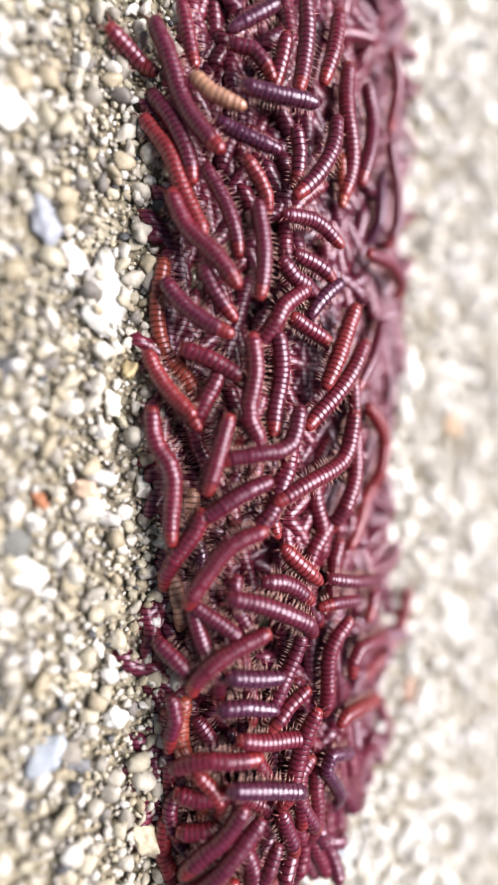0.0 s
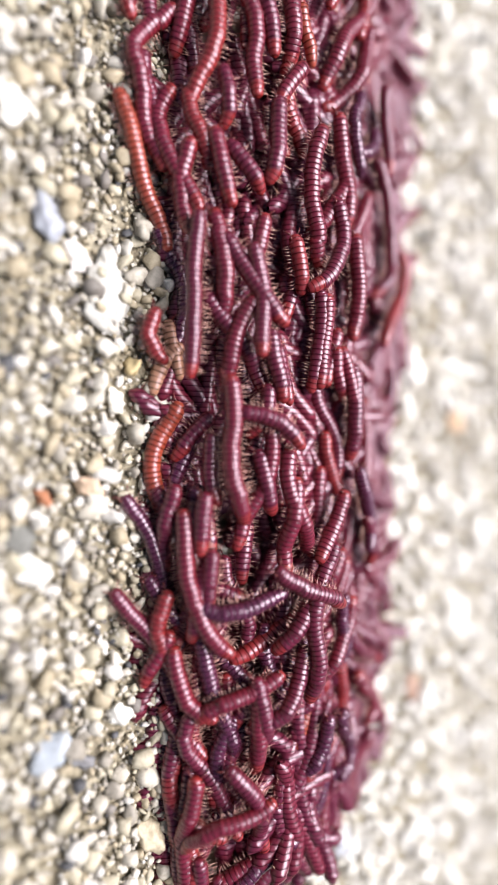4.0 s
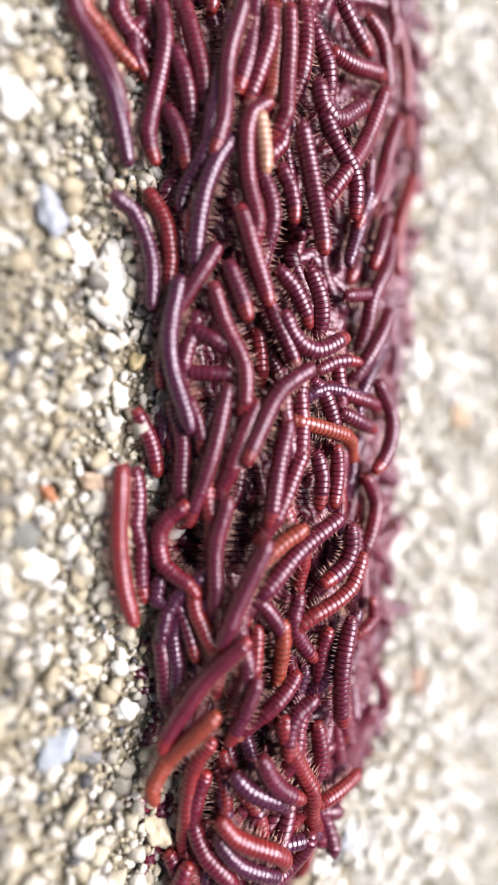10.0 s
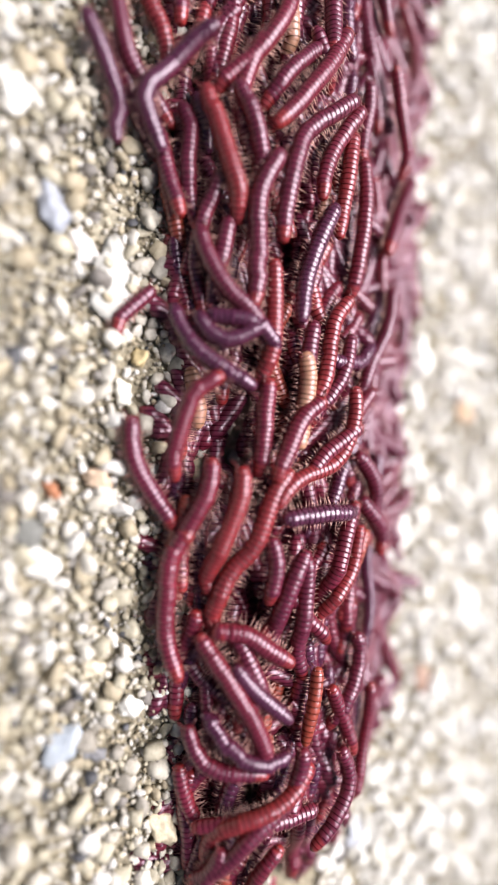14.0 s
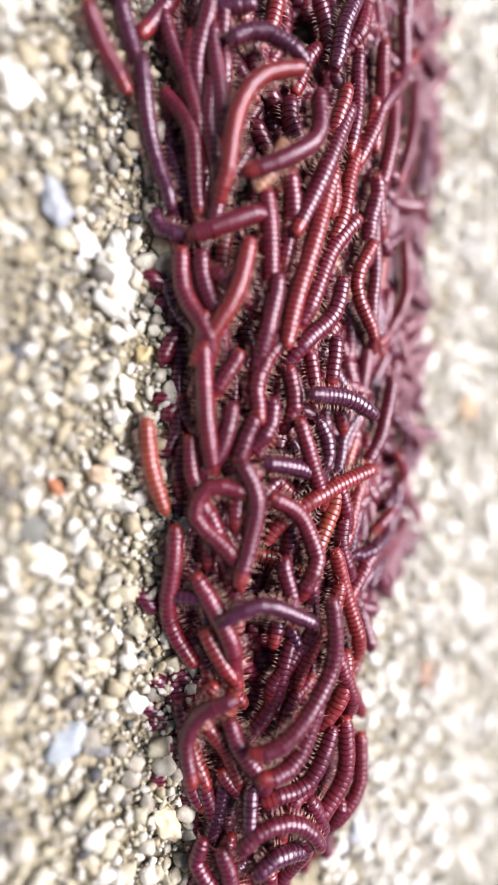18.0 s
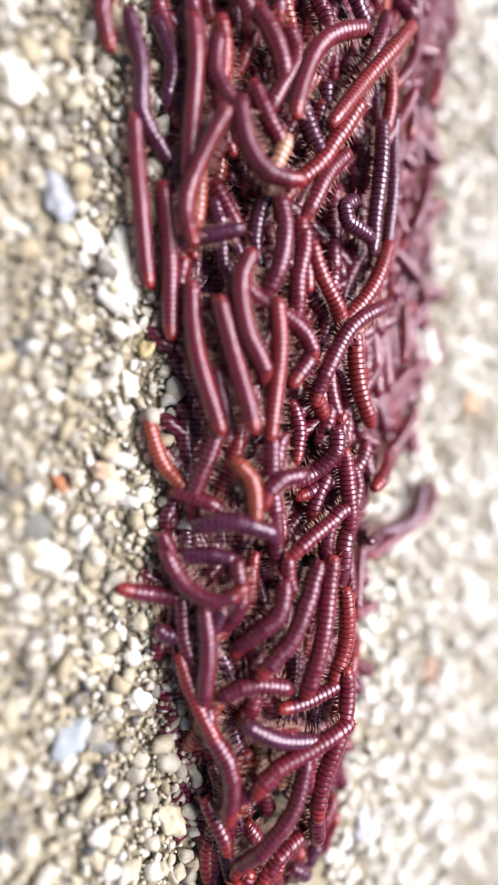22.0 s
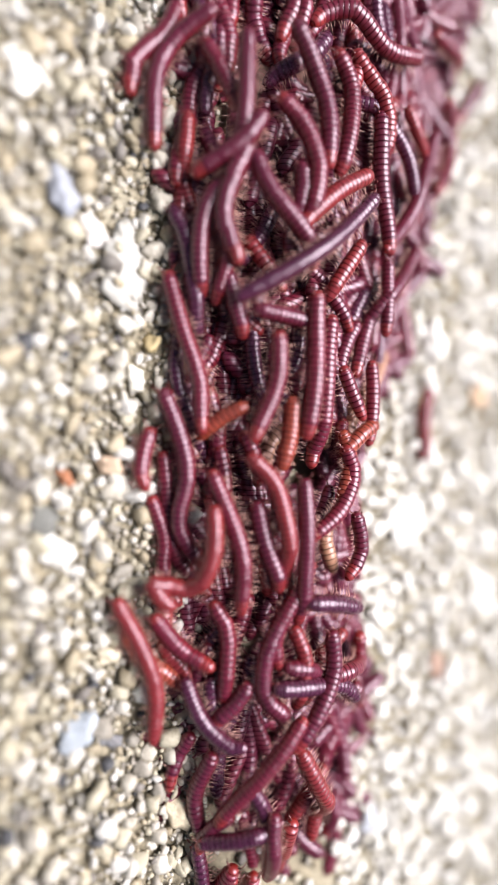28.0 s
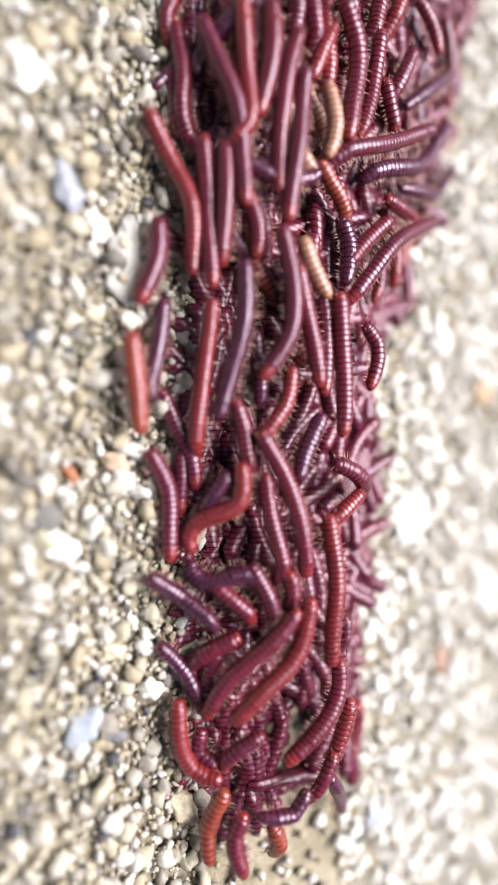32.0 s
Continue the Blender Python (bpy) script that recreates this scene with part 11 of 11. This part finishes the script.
crawl("r", 5.5, (7, 0, 11.5, 2.9, 12.7, 4.3, 14.1, 6.1))
crawl("s", 5.5, (7, 0, 16.2, 0.4, 18.1, 2.0, 20.0, 3.4), (8, 0, 11.1, 3.8, 13.9, 3.9, 15.9, 3.9), (10, 0, 0.6, 3.9, 3.4, 4.6, 6.5, 4.3))
crawl("e", 5.5, (8, 0, 26.8, -4.4, 29.1, -3.3, 31.7, -4.3), (10, 0, 17.3, -2.2, 20.0, -2.4, 21.6, -2.6))
crawl("r", 7.1, (8, 0, 35.6, -5.8, 38.9, -5.1, 41.8, -3.0), (10, 1, 21.8, -2.8, 25.5, -4.0, 29.8, -5.8))
crawl("r", 8.1, (8, 0, -46.1, 19.5, -41.5, 20.6, -40.5, 23.6))
crawl("s", 7.4, (8, 0, -12.1, 10.2, -10.5, 11.6, -14.1, 15.3), (10, 0, -25.6, 14.8, -22.1, 13.2, -18.7, 11.7))
crawl("d", 12.5, (10, 1, -37.7, -17.8, -34.4, -16.0, -31.1, -14.9, -26.2, -13.6))
crawl("s", 15.2, (10, 1, -41.8, -4.3, -36.5, -5.5, -31.2, -5.9, -27.2, -6.8))
crawl("s", 6.3, (10, 0, -45.6, 6.7, -43.6, 9.0, -42.0, 11.6))
crawl("s", 5.5, (10, 0, -7.0, -9.3, -6.9, -7.5, -6.7, -5.3))
crawl("r", 6.5, (10, 0, 0.0, 6.4, 2.9, 6.8, 6.3, 6.1))
crawl("s", 6.1, (10, 0, -7.3, 3.9, -8.6, 6.8, -8.6, 9.5))
crawl("s", 5.5, (10, 0, -3.4, 6.8, -2.6, 9.2, -1.8, 11.9))
crawl("s", 5.5, (10, 0, -4.8, -8.4, -3.2, -7.8, -1.6, -7.5))
crawl("e", 15.2, (10, 1, 1.9, -14.3, 7.3, -14.5, 13.1, -14.0, 16.7, -13.1))
crawl("o", 5.5, (10, 1, 7.9, 2.0, 9.4, -0.5, 10.4, -1.6))
crawl("r", 8.2, (10, 0, 14.4, 1.9, 17.7, 1.4, 21.5, 4.1))
crawl("r", 5.5, (10, 0, 16.5, 12.3, 18.5, 12.9, 19.4, 11.3))
crawl("r", 11.8, (10, 0, -40.4, 18.2, -38.3, 22.8, -31.9, 24.2))
crawl("d", 13.9, (20, 1, -37.2, -8.0, -32.5, -7.1, -27.8, -6.9, -23.6, -7.2))
crawl("e", 8.2, (20, 0, -39.1, 2.5, -36.0, 3.2, -31.2, 1.9))
crawl("p", 5.5, (20, 1, -29.2, -2.4, -30.7, -1.4, -29.6, -0.1))
crawl("r", 5.5, (20, 0, -19.7, -5.9, -19.8, -4.8, -20.0, -3.3))
crawl("r", 9.0, (20, 0, -28.8, 14.0, -24.0, 14.1, -20.1, 13.1))
crawl("s", 6.9, (20, 0, -9.4, 8.6, -7.2, 6.3, -6.7, 2.8))
crawl("r", 6.9, (20, 0, -2.6, 0.5, 1.0, 0.5, 4.2, 0.8))
crawl("r", 5.6, (20, 1, 3.8, -6.2, 4.6, -8.1, 7.3, -10.2))
crawl("d", 5.5, (20, 0, 4.1, -5.1, 6.3, -4.1, 8.4, -3.1))
crawl("d", 13.1, (20, 0, 4.1, 10.6, 6.3, 15.7, 9.3, 22.3))
crawl("r", 5.5, (20, 0, -8.0, 12.4, -5.5, 10.9, -3.6, 9.5))
crawl("s", 5.5, (24, 0, -39.6, -14.8, -38.9, -13.2, -37.7, -11.8))
crawl("r", 5.5, (24, 0, -34.6, -8.7, -32.5, -8.7, -30.2, -8.7))
crawl("d", 5.7, (24, 0, -32.9, -10.8, -30.1, -10.0, -27.6, -9.0))
crawl("s", 5.5, (24, 0, -18.5, -7.5, -18.7, -5.8, -19.5, -3.9))
crawl("r", 10.8, (24, 0, -24.9, 13.2, -19.8, 11.5, -15.3, 8.9))
crawl("r", 16.7, (24, 0, -26.1, 17.3, -20.7, 15.3, -15.0, 14.1, -10.1, 13.7))
crawl("e", 5.5, (24, 0, -6.6, -6.7, -7.7, -5.8, -8.5, -4.7))
crawl("o", 5.5, (24, 1, 7.6, 1.6, 8.8, -0.3, 10.3, -1.7))
crawl("r", 9.0, (24, 0, 1.1, 20.2, 4.4, 17.5, 8.3, 15.3))
crawl("e", 6.3, (24, 0, 15.8, 9.0, 18.2, 7.1, 20.7, 5.4))
crawl("r", 5.5, (24, 0, 25.1, -11.3, 27.4, -10.0, 28.6, -8.7))
crawl("d", 6.5, (24, 1, 25.3, -5.3, 28.3, -4.4, 29.7, -1.5))
crawl("r", 5.5, (24, 0, 32.4, -9.2, 32.4, -7.6, 33.1, -6.2))
crawl("r", 5.5, (24, 0, 34.5, -8.2, 36.1, -7.5, 37.2, -7.7))
crawl("s", 6.9, (31, 0, 28.4, -5.1, 28.9, -2.1, 28.7, 1.5))
crawl("r", 8.1, (31, 0, 37.8, 9.1, 36.4, 4.7, 35.6, 1.4))
crawl("d", 5.5, (31, 0, -28.6, -13.3, -28.6, -11.4, -26.2, -10.1))
crawl("s", 5.5, (31, 0, 31.7, -6.0, 30.0, -4.6, 29.6, -3.1))
crawl("s", 9.5, (31, 0, -37.2, 24.4, -32.9, 23.4, -29.1, 20.2))
crawl("s", 5.5, (31, 0, -46.2, 17.5, -45.0, 20.0, -43.3, 21.5))


def fill_in():
    """A few more of them in between."""
    rng = random.Random(21)
    for k in range(12):
        t0 = (4.5, 10.0, 15.6, 26.4, 4.7, 26.7)[k % 6] + rng.uniform(-0.3, 0.3)
        x = rng.uniform(-42, 38)
        y = rng.uniform(7, 15) if rng.random() < 0.4 else rng.uniform(-6, 9)
        if x > 25:
            y -= 4
        a, b = rng.gauss(0, 0.9), rng.gauss(0, 0.6)
        half = rng.uniform(2.8, 5.0)
        crawl("d" if rng.random() < 0.3 else "r", 2.1 * half, (round(t0, 2), 1 if k % 3 == 0 else 0, x - half * math.cos(a), y - half * math.sin(a), x, y, x + half * math.cos(a + b), y + half * math.sin(a + b)))


fill_in()


def motions():
    for one in herd:
        crawl_rows(*one)
    for c, ob in clumps:
        rows = []
        for t in range(0, 33, 2):
            x = c * CLUMP - 6.25 * t
            k = float(ease((x + 10.0) / 45.0))
            rows.append((t, pose(x * MM, (0.6 - 0.03 * x) * MM if x < 20 else 0.0, (-1.2 * k - 12.0 * float(ease((x - 38.0) / 13.0))) * MM, 0, 0, -2.0)))
        walk(ob, rows)
    walk(flank, [(0.0, pose(0.006, -0.0005, 0)), (8.0, pose(0.004, -0.0012, 0, 0, 0, -2)), (14.0, pose(0, -0.0005, 0, 0, 0, -2)), (16.5, pose(-0.006, 0.001, 0, 0, 0, -2)), (20.0, pose(-0.032, 0.0042, 0, 0, 0, -3)),
                 (24.0, pose(-0.037, 0.0043, 0, 0, 0, -8)), (32.0, pose(-0.0475, 0.0065, 0, 0, 0, -16))])


motions()
